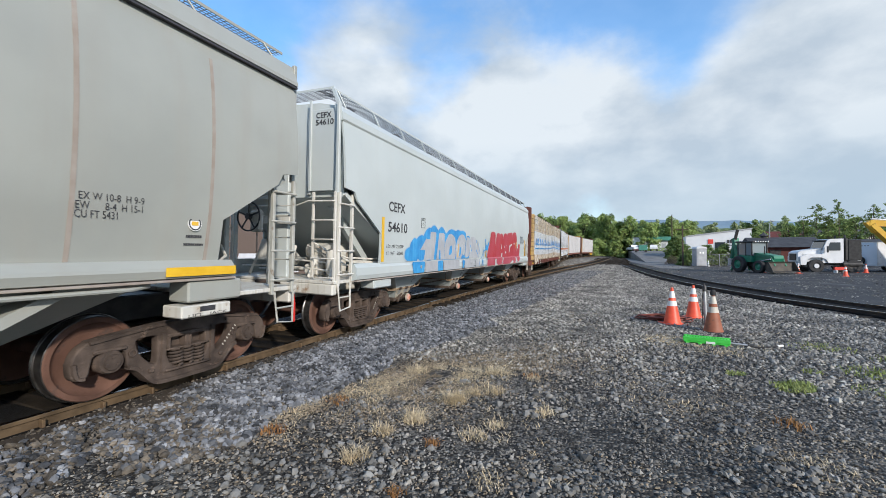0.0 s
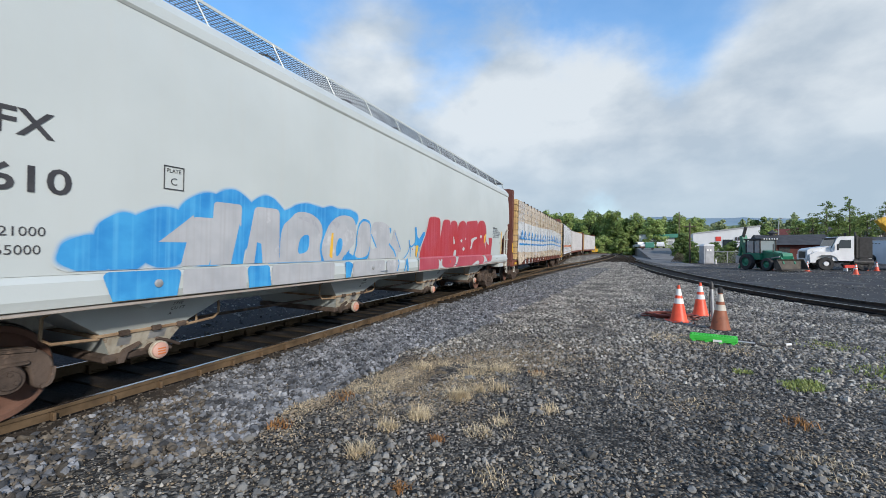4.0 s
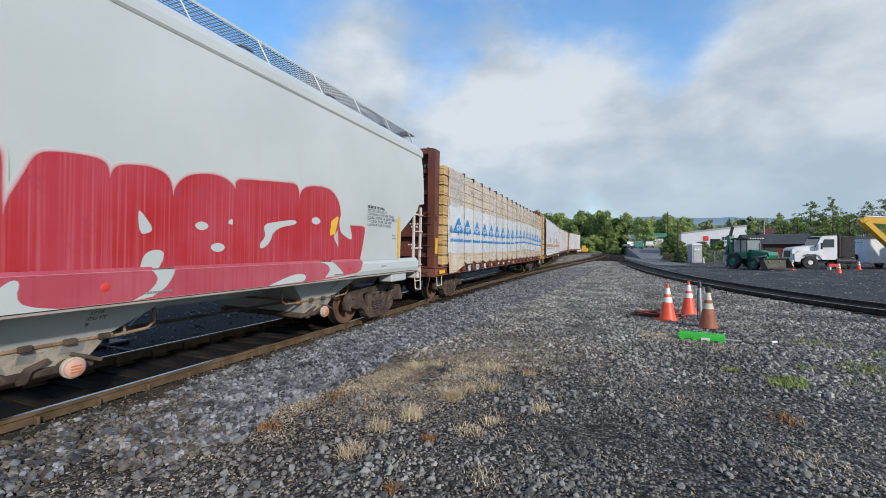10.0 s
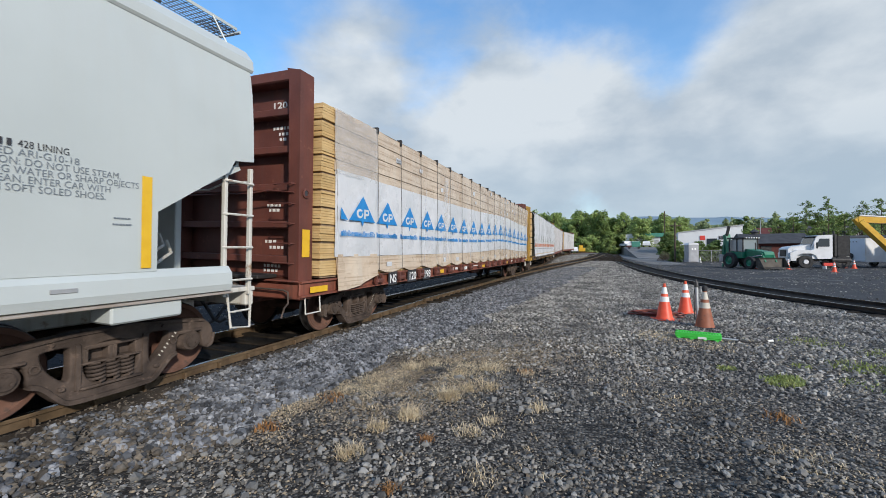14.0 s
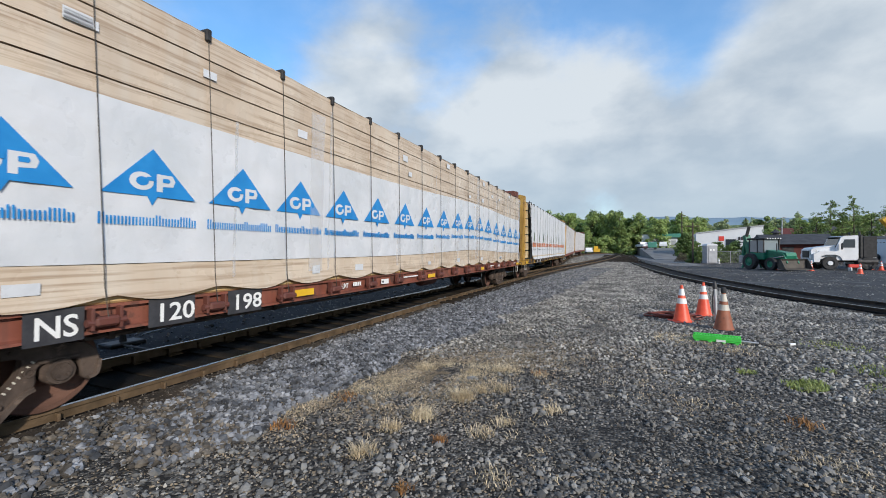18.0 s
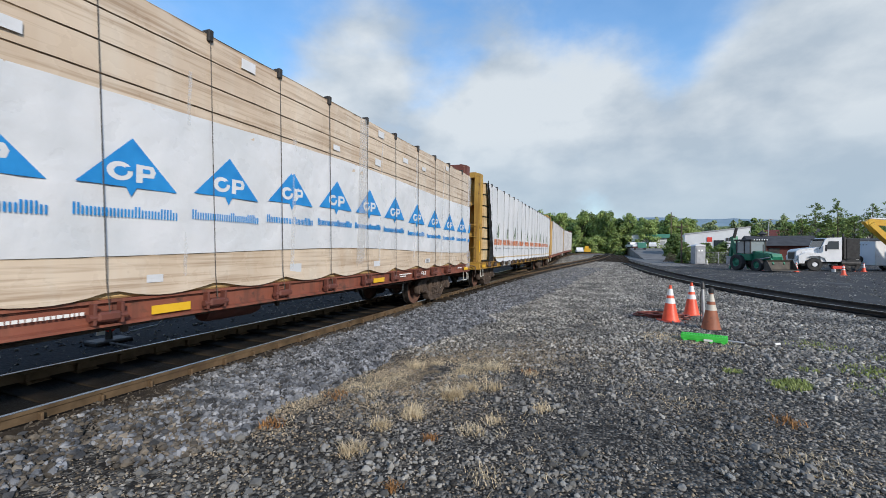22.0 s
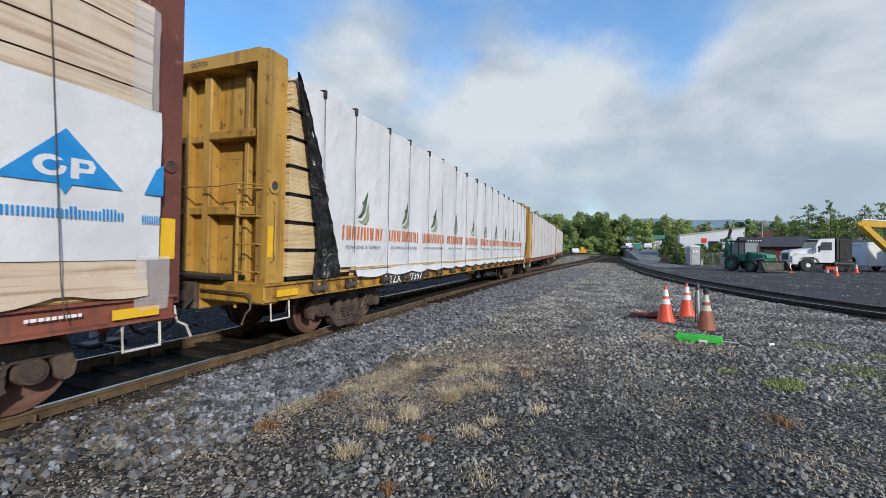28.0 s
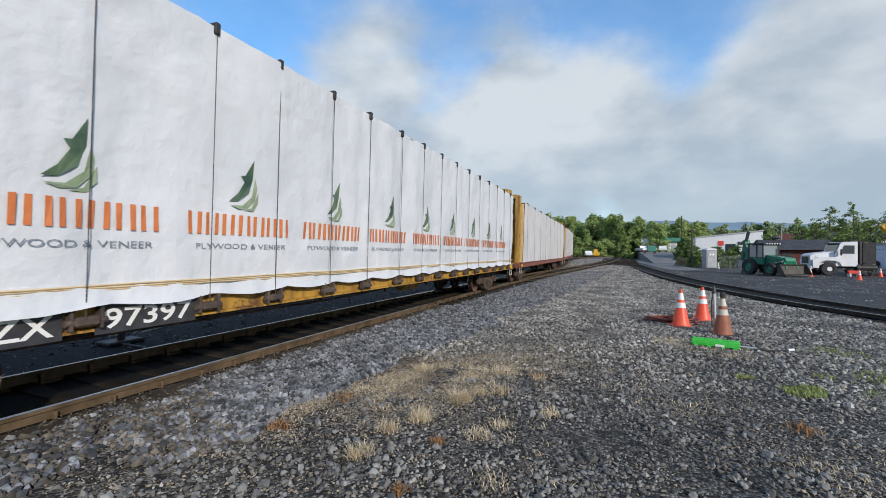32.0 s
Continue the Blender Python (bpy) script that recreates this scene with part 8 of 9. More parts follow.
part("roof", Build().box(-0.4, 6.4, -0.8, 7.4, 3.15, 4.3, 0.05), M["roof_green"], gb, "green metal roof")
part("roof_edge", Build().box(-4.1, -0.4, -0.1, 7.1, 4.1, 4.25, 0.02), M["grey_metal"], gb)
for x in (-2.9, -1.2, 2.4, 4.6):
    part("garage_door", Build().box(x - 0.6, x + 0.6, -0.06, 0.0, 0, 2.3), M["grey_metal"], gb)

# dark shed behind the machines
shed = thing("shed", "dark red wooden shed with a dark shingle roof", "shed", pose(19.6, 64, 0))
part("wall", Build().box(-2.2, 3.8, -2.5, 3, 0, 2.4, 0.02), M["barn_red"], shed)
part("roof", Build().prism([(-3.2, 2.3), (0.3, 3.6), (3.8, 2.3)], -2.8, 4.4, "x"), M["roof_dark"], shed, "dark shingle roof")
part("cupola", Build().lathe([(0.0, 4.35), (0.08, 4.2), (0.55, 3.85), (0.55, 3.78), (0.32, 3.74), (0.32, 3.3), (0.0, 3.3)], 8, pose(-0.8, 0.3, 0)), M["roof_dark"], shed, "small dark cupola")
part("door", Build().box(-1.0, 0.1, -2.56, -2.5, 0, 2.0), M["dark_metal"], shed)
part("window", Build().box(1.5, 2.5, -2.56, -2.5, 1.1, 1.9), M["glass"], shed)
long_roof = thing("shed", "long low open storage shed with a dark roof", "shed", pose(30, 70, 0))
part("roof", Build().prism([(-4, 3.0), (0, 3.35), (4, 3.0), (4, 2.85), (-4, 2.85)], -5, 6, "x"), M["roof_dark"], long_roof)
part("wall", Build().box(-5, 6, 2, 3, 0, 2.9), M["barn_red"], long_roof)
for x in (-4.5, -1, 2.5):
    part("post", Build().box(x - 0.12, x + 0.12, -3.6, -3.36, 0, 2.95), M["bark"], long_roof)
for i, (x, y, w, h) in enumerate(((60, 190, 12, 6), (74, 205, 14, 7), (48, 215, 10, 6), (88, 200, 11, 6.5), (38, 230, 12, 6))):
    hs = thing("house", "distant house with a pale wall and dark roof", "house", pose(x, y, 3.5, 0, 0, 12 * i))
    part("wall", Build().box(-w / 2, w / 2, -4, 4, -4, h * 0.55, 0.02), M["concrete"] if i % 2 else M["store_white"], hs)
    part("roof", Build().prism([(-4.4, h * 0.55), (0, h), (4.4, h * 0.55)], -w / 2 - 0.4, w / 2 + 0.4, "x"), M["roof_dark"] if i % 2 else M["barn_red"], hs)
    for k in (-1, 1):
        part("window", Build().box(k * w / 4 - 0.5, k * w / 4 + 0.5, -4.05, -4, 0.6, 1.9), M["glass"], hs)

# portable toilet, fence and planks
po = thing("portable_toilet", "grey plastic portable toilet booth", "toilet booth", pose(10.75, 59.3, 0.012, 0, 0, 14) @ Matrix.Scale(1.04, 4))
part("booth_shell", Build().box(-0.58, 0.58, -0.58, 0.58, 0, 2.1, 0.05), M["porta"], po)
part("roof", Build().prism([(-0.62, 2.1), (0.62, 2.1), (0.5, 2.28), (0, 2.36), (-0.5, 2.28)], -0.62, 0.62, "y"), M["store_white"], po, "pale translucent roof")
part("door", Build().box(-0.42, 0.42, -0.62, -0.58, 0.1, 1.95, 0.02), M["porta"], po)
for s in (-0.16, 0.16):
    part("door_symbol", Build().box(s - 0.08, s + 0.08, -0.625, -0.62, 1.5, 1.7), M["white_mark"], po)
fence = thing("chain_link_fence", "grey chain-link fence along the yard", "fence", pose(0, 62, 0))
for i in range(7):
    part("post", Build().tube([(11.6 + i * 1.9, 0.1 * i, 0), (11.6 + i * 1.9, 0.1 * i, 1.5)], 0.035, 8), M["grey_metal"], fence)
part("top_rail", Build().tube([(11.6, 0, 1.48), (23.0, 0.6, 1.48)], 0.025, 6), M["grey_metal"], fence)
mesh_b = Build()
for i in range(76):
    x = 11.6 + i * 0.15
    for d in (1, -1):
        mesh_b.beam((x, 0.0527 * (x - 11.6), 0.05 if d > 0 else 1.45), (min(23, x + 1.4), 0.0527 * (x - 10.2), 1.45 if d > 0 else 0.05), 0.006, 0.006)
tagged(part("mesh", mesh_b, M["grey_metal"], fence), kind="stuff")
pile = thing("plank_pile", "leaning pile of weathered planks", "planks", pose(8.4, 66, 0) @ Matrix.Scale(0.8, 4))
for i in range(9):
    part("plank", Build().beam((-0.9 + i * 0.25, 0, 0), (0.2 + i * 0.18, 0.6, 1.7 - 0.08 * i), 0.18, 0.05), M["bark"], pile)
crt = thing("utility_cart", "small green utility cart on the lane", "cart", pose(8.8, 118, 1.78))
part("box", Build().box(-1.0, 1.0, -0.6, 0.6, 0.5, 1.9, 0.05), M["roof_green"], crt)
part("bed", Build().box(-2.2, -1.0, -0.6, 0.6, 0.5, 0.8, 0.03), M["barn_red"], crt)
for x in (-1.6, 0.7):
    part("tyre", Build().lathe([(0.0, -0.65), (0.3, -0.65), (0.3, 0.65), (0.0, 0.65)], 14, pose(x, 0, 0.3, 0, 0, 90), "x"), M["rubber"], crt)
yl = thing("track_machine", "yellow track maintenance machine at the end of the tracks", "track machine", pose(-5.0, 131, grade(-5, 131)) @ Matrix.Scale(0.75, 4))
part("body", Build().box(-1.2, 1.2, -2, 2, 0.5, 1.9, 0.1), M["digger_yellow"], yl)
part("cab", Build().box(-1.0, 0.4, -1, 1, 1.9, 3.0, 0.08), M["digger_yellow"], yl)
for s in (-1.3, 1.3):
    part("tyre", Build().lathe([(0.0, -1.2), (0.5, -1.2), (0.5, 1.2), (0.0, 1.2)], 16, pose(0, s, 0.5), "x"), M["rubber"], yl)
for x, y, h in ((9.2, 61, 5.2), (12.6, 96, 9.5)):
    pl = thing("utility_pole", "weathered wooden utility pole by the yard", "pole", pose(x, y, 0))
    part("shaft", Build().lathe([(0.12, 0), (0.09, h), (0.0, h)], 10), M["bark"], pl)
    part("crossarm", Build().box(-0.7, 0.7, -0.05, 0.05, h * 0.9, h * 0.9 + 0.1), M["bark"], pl)
for x, y, h, a in ((25.4, 84, 7.0, 60), (33.2, 76, 6.0, 40)):
    lp = thing("street_lamp", "grey curved-arm street lamp post", "street lamp", pose(x, y, 0, 0, 0, a))
    part("pole", Build().tube([(0, 0, 0), (0, 0, h * 0.8), (0.15, 0, h * 0.92), (0.6, 0, h), (1.5, 0, h)], 0.08, 8), M["grey_metal"], lp, smooth=True)
    part("lamp_head", Build().box(1.4, 2.1, -0.14, 0.14, h - 0.1, h + 0.06, 0.04), M["grey_metal"], lp)


# ---- machines in the yard ----
def big_wheel(parent, x, y, r, w, rim):
    ty = part("tyre", Build().lathe([(r * 0.55, -w / 2), (r * 0.93, -w / 2), (r, -w * 0.36), (r, w * 0.36), (r * 0.93, w / 2), (r * 0.55, w / 2), (r * 0.55, -w / 2)], 28, pose(x, y, r), "x"), M["rubber"], parent, "black rubber tyre", True)
    part("rim", Build().lathe([(0.0, -w * 0.3), (r * 0.56, -w * 0.35), (r * 0.56, w * 0.4), (r * 0.4, w * 0.2), (r * 0.15, w * 0.34), (0.0, w * 0.34)], 20, pose(x, y, r), "x"), rim, ty, "", True)


# local axes of the machines: y runs along the vehicle to its front, x across
bh = thing("backhoe_loader", "green backhoe loader with a raised arm and front bucket", "backhoe", pose(11.8, 42.2, 0.012, 0, 0, -153) @ Matrix.Scale(0.95, 4))
GM = M["green_machine"]
for s in (0.85, -0.85):
    big_wheel(bh, s, -0.9, 0.72, 0.42, GM)
    big_wheel(bh, s, 1.25, 0.55, 0.34, GM)
part("chassis", Build().box(-0.45, 0.45, -1.6, 2.0, 0.55, 0.95, 0.04), M["dark_metal"], bh)
part("engine_hood", Build().prism([(0.3, 0.95), (2.2, 0.95), (2.3, 1.25), (2.2, 1.5), (0.3, 1.75)], -0.45, 0.45, "x"), GM, bh, "green engine hood")
part("cab_base", Build().box(-0.75, 0.75, -1.2, 0.35, 0.9, 1.5, 0.04), GM, bh)
for x in (-0.72, 0.72):
    for y in (-1.15, -0.3, 0.35):
        part("cab_post", Build().box(x - 0.04, x + 0.04, y - 0.04, y + 0.04, 1.5, 2.65), M["dark_metal"], bh)
part("cab_roof", Build().box(-0.85, 0.85, -1.35, 0.55, 2.65, 2.8, 0.04), M["dark_metal"], bh)
part("windscreen", Build().box(-0.68, 0.68, 0.30, 0.32, 1.5, 2.65), M["pale_glass"], bh)
part("side_window", Build().box(0.70, 0.715, -1.1, 0.3, 1.55, 2.6), M["pale_glass"], bh)
part("side_window", Build().box(-0.715, -0.70, -1.1, 0.3, 1.55, 2.6), M["pale_glass"], bh)
for i in range(6):
    part("roof_light", Build().box(-0.7 + i * 0.24, -0.6 + i * 0.24, 0.52, 0.6, 2.68, 2.78, 0.01), M["reflect"], bh)
for s in (0.5, -0.5):
    part("loader_arm", Build().beam((s, 0.7, 1.6), (s, 2.0, 1.35), 0.12, 0.22).beam((s, 2.0, 1.35), (s, 2.35, 0.6), 0.12, 0.2), GM, bh)
    part("loader_cylinder", Build().tube([(s * 1.2, 0.9, 1.0), (s * 1.2, 2.1, 1.2)], 0.05, 8), M["grey_metal"], bh)
part("front_bucket", Build().prism([(2.3, 0.17), (3.0, 0.12), (3.0, 0.16), (2.42, 0.22), (2.34, 0.85), (2.48, 1.0), (2.3, 1.0), (2.2, 0.5)], -1.2, 1.2, "x"), M["bucket"], bh, "worn grey loader bucket")
part("bucket_side", Build().prism([(2.3, 0.17), (3.0, 0.12), (2.48, 1.0), (2.3, 1.0)], -1.2, -1.16, "x").prism([(2.3, 0.17), (3.0, 0.12), (2.48, 1.0), (2.3, 1.0)], 1.16, 1.2, "x"), M["bucket"], bh)
part("hoe_boom", Build().beam((0, -1.7, 0.9), (0.0, -2.35, 3.1), 0.34, 0.5, (1, 0, 0)), GM, bh, "raised green backhoe boom")
part("hoe_stick", Build().beam((0.0, -2.35, 3.1), (0.0, -2.7, 1.2), 0.2, 0.26, (1, 0, 0)), GM, bh)
part("hoe_link", Build().beam((0.1, -2.2, 3.0), (0.1, -1.9, 3.9), 0.16, 0.2, (1, 0, 0)), M["dark_metal"], bh, "dark dipper end of the arm")
part("hoe_bucket", Build().prism([(-2.9, 0.5), (-2.4, 0.6), (-2.5, 1.2), (-2.85, 1.25)], -0.3, 0.3, "x"), M["grey_metal"], bh)
part("hoe_frame", Build().box(-0.6, 0.6, -1.9, -1.5, 0.5, 1.3, 0.04), GM, bh)
for s in (0.9, -0.9):
    part("stabiliser", Build().beam((s * 0.7, -1.7, 1.0), (s * 1.05, -1.7, 0.1), 0.14, 0.14), GM, bh)
part("exhaust", Build().tube([(0.3, 1.2, 1.6), (0.3, 1.2, 2.3)], 0.04, 8), M["dark_metal"], bh)

tk = thing("road_tractor", "white heavy road tractor with a sloping hood", "truck", pose(17.7, 44.8, 0.012, 0, 0, 92) @ Matrix.Scale(1.04, 4))
TW = M["truck_white"]
for s in (0.95, -0.95):
    big_wheel(tk, s, 1.3, 0.52, 0.30, M["dark_metal"])
    part("hub", Build().lathe([(0.0, -0.17), (0.17, -0.17), (0.19, 0.0), (0.17, 0.17), (0.0, 0.17)], 16, pose(s, 1.3, 0.52), "x"), TW, tk, "white wheel hub")
    for y in (-1.05,):
        big_wheel(tk, s, y, 0.52, 0.32, M["dark_metal"])
part("frame", Build().box(-0.45, 0.45, -1.6, 2.3, 0.6, 0.9, 0.03), M["dark_metal"], tk)
part("hood", Build().prism([(0.8, 0.95), (2.36, 0.75), (2.45, 0.9), (2.42, 1.6), (2.2, 1.75), (0.8, 1.95)], -0.85, 0.85, "x"), TW, tk, "white sloping hood")
for s in (1, -1):
    part("fender", Build().prism([(0.55, 0.75), (0.7, 1.05), (1.0, 1.2), (1.6, 1.2), (1.9, 1.05), (2.0, 0.6), (2.36, 0.6), (2.38, 1.25), (1.9, 1.5), (0.6, 1.45)], *sorted((s * 0.84, s * 1.15)), "x"), TW, tk)
    part("headlight", Build().box(*sorted((s * 0.6, s * 0.9)), 2.38, 2.47, 0.85, 1.05, 0.02), M["reflect"], tk)
    part("mirror", Build().box(*sorted((s * 1.15, s * 1.35)), 0.6, 0.68, 1.6, 2.1, 0.03), M["dark_metal"], tk)
    part("door_window", Build().prism([(-0.25, 1.75), (0.6, 1.75), (0.4, 2.4), (-0.25, 2.4)], *sorted((s * 1.055, s * 1.065)), "x"), M["glass"], tk)
part("grille", Build().box(-0.55, 0.55, 2.40, 2.48, 0.95, 1.5, 0.01), M["dark_metal"], tk)
part("bumper", Build().box(-1.1, 1.1, 2.36, 2.55, 0.5, 0.75, 0.04), M["truck_white"], tk)
part("cab", Build().prism([(-0.45, 0.75), (0.9, 0.75), (0.9, 1.75), (0.6, 2.55), (0.4, 2.68), (-0.45, 2.7)], -1.05, 1.05, "x"), TW, tk, "white truck cab")
part("windscreen", Build().prism([(0.93, 1.78), (0.64, 2.52), (0.62, 2.52), (0.90, 1.76)], -0.92, 0.92, "x"), M["glass"], tk)
part("roof_visor", Build().box(-0.95, 0.95, 0.45, 0.75, 2.52, 2.62, 0.02), M["dark_metal"], tk)
part("fuel_tank", Build().lathe([(0.0, -0.7), (0.3, -0.7), (0.3, 0.5), (0.0, 0.5)], 16, pose(-0.85, -0.9, 0.65, 0, 0, 90), "x"), M["dark_metal"], tk)
part("headboard", Build().box(-1.0, 1.0, -0.75, -0.6, 0.95, 2.75, 0.02), M["dark_metal"], tk)
for s in (0.7, -0.7):
    part("exhaust_stack", Build().tube([(s, -0.68, 1.0), (s, -0.68, 3.0)], 0.07, 10), M["dark_metal"], tk)
part("deck_plate", Build().box(-0.9, 0.9, -1.6, -0.8, 0.9, 1.0, 0.02), M["grey_metal"], tk)
part("side_tank", Build().box(0.6, 1.14, -1.6, -0.5, 0.42, 0.9, 0.06), TW, tk, "white side tank")
for k in range(4):
    part("rack_post", Build().box(0.92, 1.0, -1.58 + 0.24 * k, -1.52 + 0.24 * k, 1.0, 2.75, 0.01), M["dark_metal"], tk)
part("rack_panel", Build().box(-0.98, 0.9, -1.6, -0.78, 1.0, 2.6, 0.02), M["rubber"], tk, "dark steel body")
part("coupling_plate", Build().lathe([(0.0, 1.0), (0.45, 1.0), (0.45, 1.1), (0.0, 1.1)], 18, pose(0, -1.2, 0)), M["dark_metal"], tk)

tr = thing("box_trailer", "white enclosed box trailer with a skylight-tinted end", "trailer", pose(23.45, 47.7, 0.012, 0, 0, -73.4))
part("box", Build().box(-1.05, 1.05, -2.48, 2.48, 0.45, 2.5, 0.05), M["truck_white"], tr)
part("spare_wheel", Build().lathe([(0.0, -0.1), (0.30, -0.1), (0.30, 0.1), (0.0, 0.1)], 20, pose(-0.35, -2.6, 0.95, 0, 0, 90), "x"), M["rubber"], tr, "black spare wheel", True)
part("end_wall", Build().box(-1.02, 1.02, -2.51, -2.48, 0.5, 2.46, 0.01), M["trailer_skylit"], tr, "white end wall tinted for blue skylight")
part("roof_edge", Build().box(-1.08, 1.08, -2.52, 2.52, 2.48, 2.54, 0.02), M["truck_white"], tr)
for s in (1.08, -1.08):
    big_wheel(tr, s, 0.1, 0.36, 0.22, M["grey_metal"])
    part("mudguard", Build().prism([(-0.4, 0.7), (-0.3, 0.85), (0.5, 0.85), (0.6, 0.7)], *sorted((s, s * 1.1)), "x"), M["grey_metal"], tr)
for i in range(3):
    part("marker_light", Build().box(-0.4 + i * 0.3, -0.28 + i * 0.3, -2.53, -2.51, 2.2, 2.26), M["dark_metal"], tr)
part("drawbar", Build().beam((0, 2.4, 0.45), (0, 3.6, 0.45), 0.12, 0.12), M["dark_metal"], tr)

ex = thing("excavator", "yellow tracked excavator with its boom folded", "excavator", pose(25.9, 44.0, 0.012, 0, 0, 92))
DY = M["digger_yellow"]
for s in (1.1, -1.1):
    part("track", Build().prism([(-1.9, 0.45), (-1.6, 0.08), (1.6, 0.08), (1.9, 0.45), (1.6, 0.85), (-1.6, 0.85)], *sorted((s - 0.28, s + 0.28)), "x"), M["rubber"], ex, "dark steel crawler track")
part("house", Build().box(-1.3, 1.3, -2.0, 1.2, 1.05, 2.1, 0.08), DY, ex)
part("cab", Build().box(0.35, 1.3, 0.1, 1.5, 1.1, 2.9, 0.06), M["glass"], ex)
part("boom", Build().beam((0, 1.0, 1.6), (0, 3.0, 3.7), 0.5, 0.6, (1, 0, 0)).beam((0, 2.9, 3.75), (0, 6.1, 4.05), 0.46, 0.55, (1, 0, 0)), DY, ex, "yellow bent boom")
part("stick", Build().beam((0, 6.2, 4.15), (0, 5.6, 3.3), 0.36, 0.5, (1, 0, 0)).beam((0, 5.95, 3.9), (0, 3.7, 1.2), 0.36, 0.72, (1, 0, 0)), DY, ex, "yellow dipper stick")
part("cylinder", Build().tube([(0, 3.0, 4.05), (0, 5.9, 4.35)], 0.09, 10), M["grey_metal"], ex)
part("bucket", Build().prism([(1.9, 0.9), (2.8, 0.6), (3.0, 1.3), (2.7, 1.8), (2.4, 1.6)], -0.45, 0.45, "x"), M["dark_metal"], ex)
rb = thing("road_barrier", "low red and white road barrier", "barrier", pose(17.3, 42.1, 0.012, 0, 0, 5))
part("beam", Build().box(-0.4, 0.4, -0.1, 0.1, 0.25, 0.5, 0.02), M["sign_red"], rb)
for s in (-0.3, 0.3):
    part("leg", Build().box(s - 0.05, s + 0.05, -0.2, 0.2, 0, 0.26, 0.02), M["reflect"], rb)


# ---- trees ----
def leaves(b, rng, cx, cy, cz, rx, rz, n, size):
    """n small leaf clumps through the outer part of a ball."""
    for _ in range(n):
        p = Vector((rng.gauss(0, 1), rng.gauss(0, 1), rng.gauss(0, 1))).normalized() * rng.uniform(0.55, 1.0)
        c = Vector((cx + p.x * rx, cy + p.y * rx, cz + p.z * rz))
        nrm = (p + Vector((rng.gauss(0, 0.4), rng.gauss(0, 0.4), rng.gauss(0.35, 0.4)))).normalized()
        u = nrm.cross(Vector((rng.gauss(0, 1), rng.gauss(0, 1), rng.gauss(0, 1)))).normalized()
        v = nrm.cross(u)
        s = size * rng.uniform(0.5, 1.25)
        k = len(b.v)
        b.v += [tuple(c - u * s), tuple(c + v * s * 0.55), tuple(c + u * s + nrm * s * 0.2), tuple(c - v * s * 0.55)]
        b.f.append((k, k + 1, k + 2, k + 3))


def tree(x, y, h, w, leaf, seed, n=900, size=0.35, z0=0.0, label="leafy green broadleaf tree in full crown", low=0.25, k=14):
    t = thing("tree", label, "tree", pose(x, y, z0), "trees")
    rng = random.Random(seed)
    tr_ = Build().lathe([(0.02 * h, 0), (0.014 * h, h * 0.3), (0.008 * h, h * 0.6), (0.02, h * 0.92)], 8)
    crown = Build()
    for i in range(k):
        a = rng.uniform(0, 2 * math.pi)
        zz = h * (low + (0.92 - low) * (i + rng.random()) / k)
        u = (zz / h - low) / (1 - low)
        rr = w * 0.5 * (1 - u ** 2 * 0.8) * rng.uniform(0.25, 0.75)
        px, py = rr * math.cos(a), rr * math.sin(a)
        tr_.tube([(0, 0, zz * 0.6), (px * 0.6, py * 0.6, zz * 0.85), (px, py, zz)], 0.005 * h, 5)
        leaves(crown, rng, px, py, zz, w * rng.uniform(0.10, 0.21) * (1 - 0.4 * u), h * rng.uniform(0.05, 0.10), n // k, size)
    part("trunk", tr_, M["bark"], t, "brown bark trunk")
    part("crown", crown, leaf, t)
    return t


def wispy(x, y, h, seed, z0=0.0):
    """A thin roadside tree with feathery, drooping sprays."""
    t = thing("tree", "slender feathery tree with sparse foliage", "tree", pose(x, y, z0), "trees")
    rng = random.Random(seed)
    tr_ = Build().lathe([(0.12, 0), (0.06, h * 0.6), (0.015, h)], 7)
    crown = Build()
    for i in range(46):
        zz = h * (0.30 + 0.68 * (i + rng.random()) / 46)
        a = rng.uniform(0, 2 * math.pi)
        L = (h - zz) * 0.30 + rng.uniform(0.25, 0.8)
        e = (L * math.cos(a), L * math.sin(a), zz + rng.uniform(-0.1, 0.45))
        tr_.tube([(0, 0, zz - 0.3), (e[0] * 0.6, e[1] * 0.6, e[2] + 0.1), e], 0.012, 4)
        for _ in range(26):
            q = rng.uniform(0.25, 1.15)
            leaves(crown, rng, e[0] * q, e[1] * q, e[2] - 0.15 * q + rng.uniform(-0.15, 0.1), 0.2, 0.16, 1, 0.13)
    part("trunk", tr_, M["bark"], t, "thin brown trunk")
    part("crown", crown, M["leaf_dark"], t)


rng = random.Random(5)
# woods that close the end of the tracks, from tall on one side to lower on the other
for i in range(44):
    k = i / 43
    y = 150 + rng.uniform(-10, 26)
    ang = radians(-9.5 + 19.5 * k + rng.uniform(-0.8, 0.8))
    h = (15.5 - 3.6 * k) * rng.uniform(0.82, 1.1)
    tree(y * math.tan(ang), y, h, rng.uniform(9, 12.5), M["leaf"] if rng.random() < 0.72 else M["leaf_dark"], i + 10, 3600, 0.36, low=0.05, k=48)
for i in range(30):      # a second row that fills the gaps of the first
    k = i / 29
    y = 172 + rng.uniform(-8, 16)
    ang = radians(-13 + 17 * k + rng.uniform(-0.5, 0.5))
    tree(y * math.tan(ang), y, (18.0 - 4.5 * k) * rng.uniform(0.88, 1.06), rng.uniform(11, 14), M["leaf"], i + 400, 3600, 0.42, low=0.05, k=48)
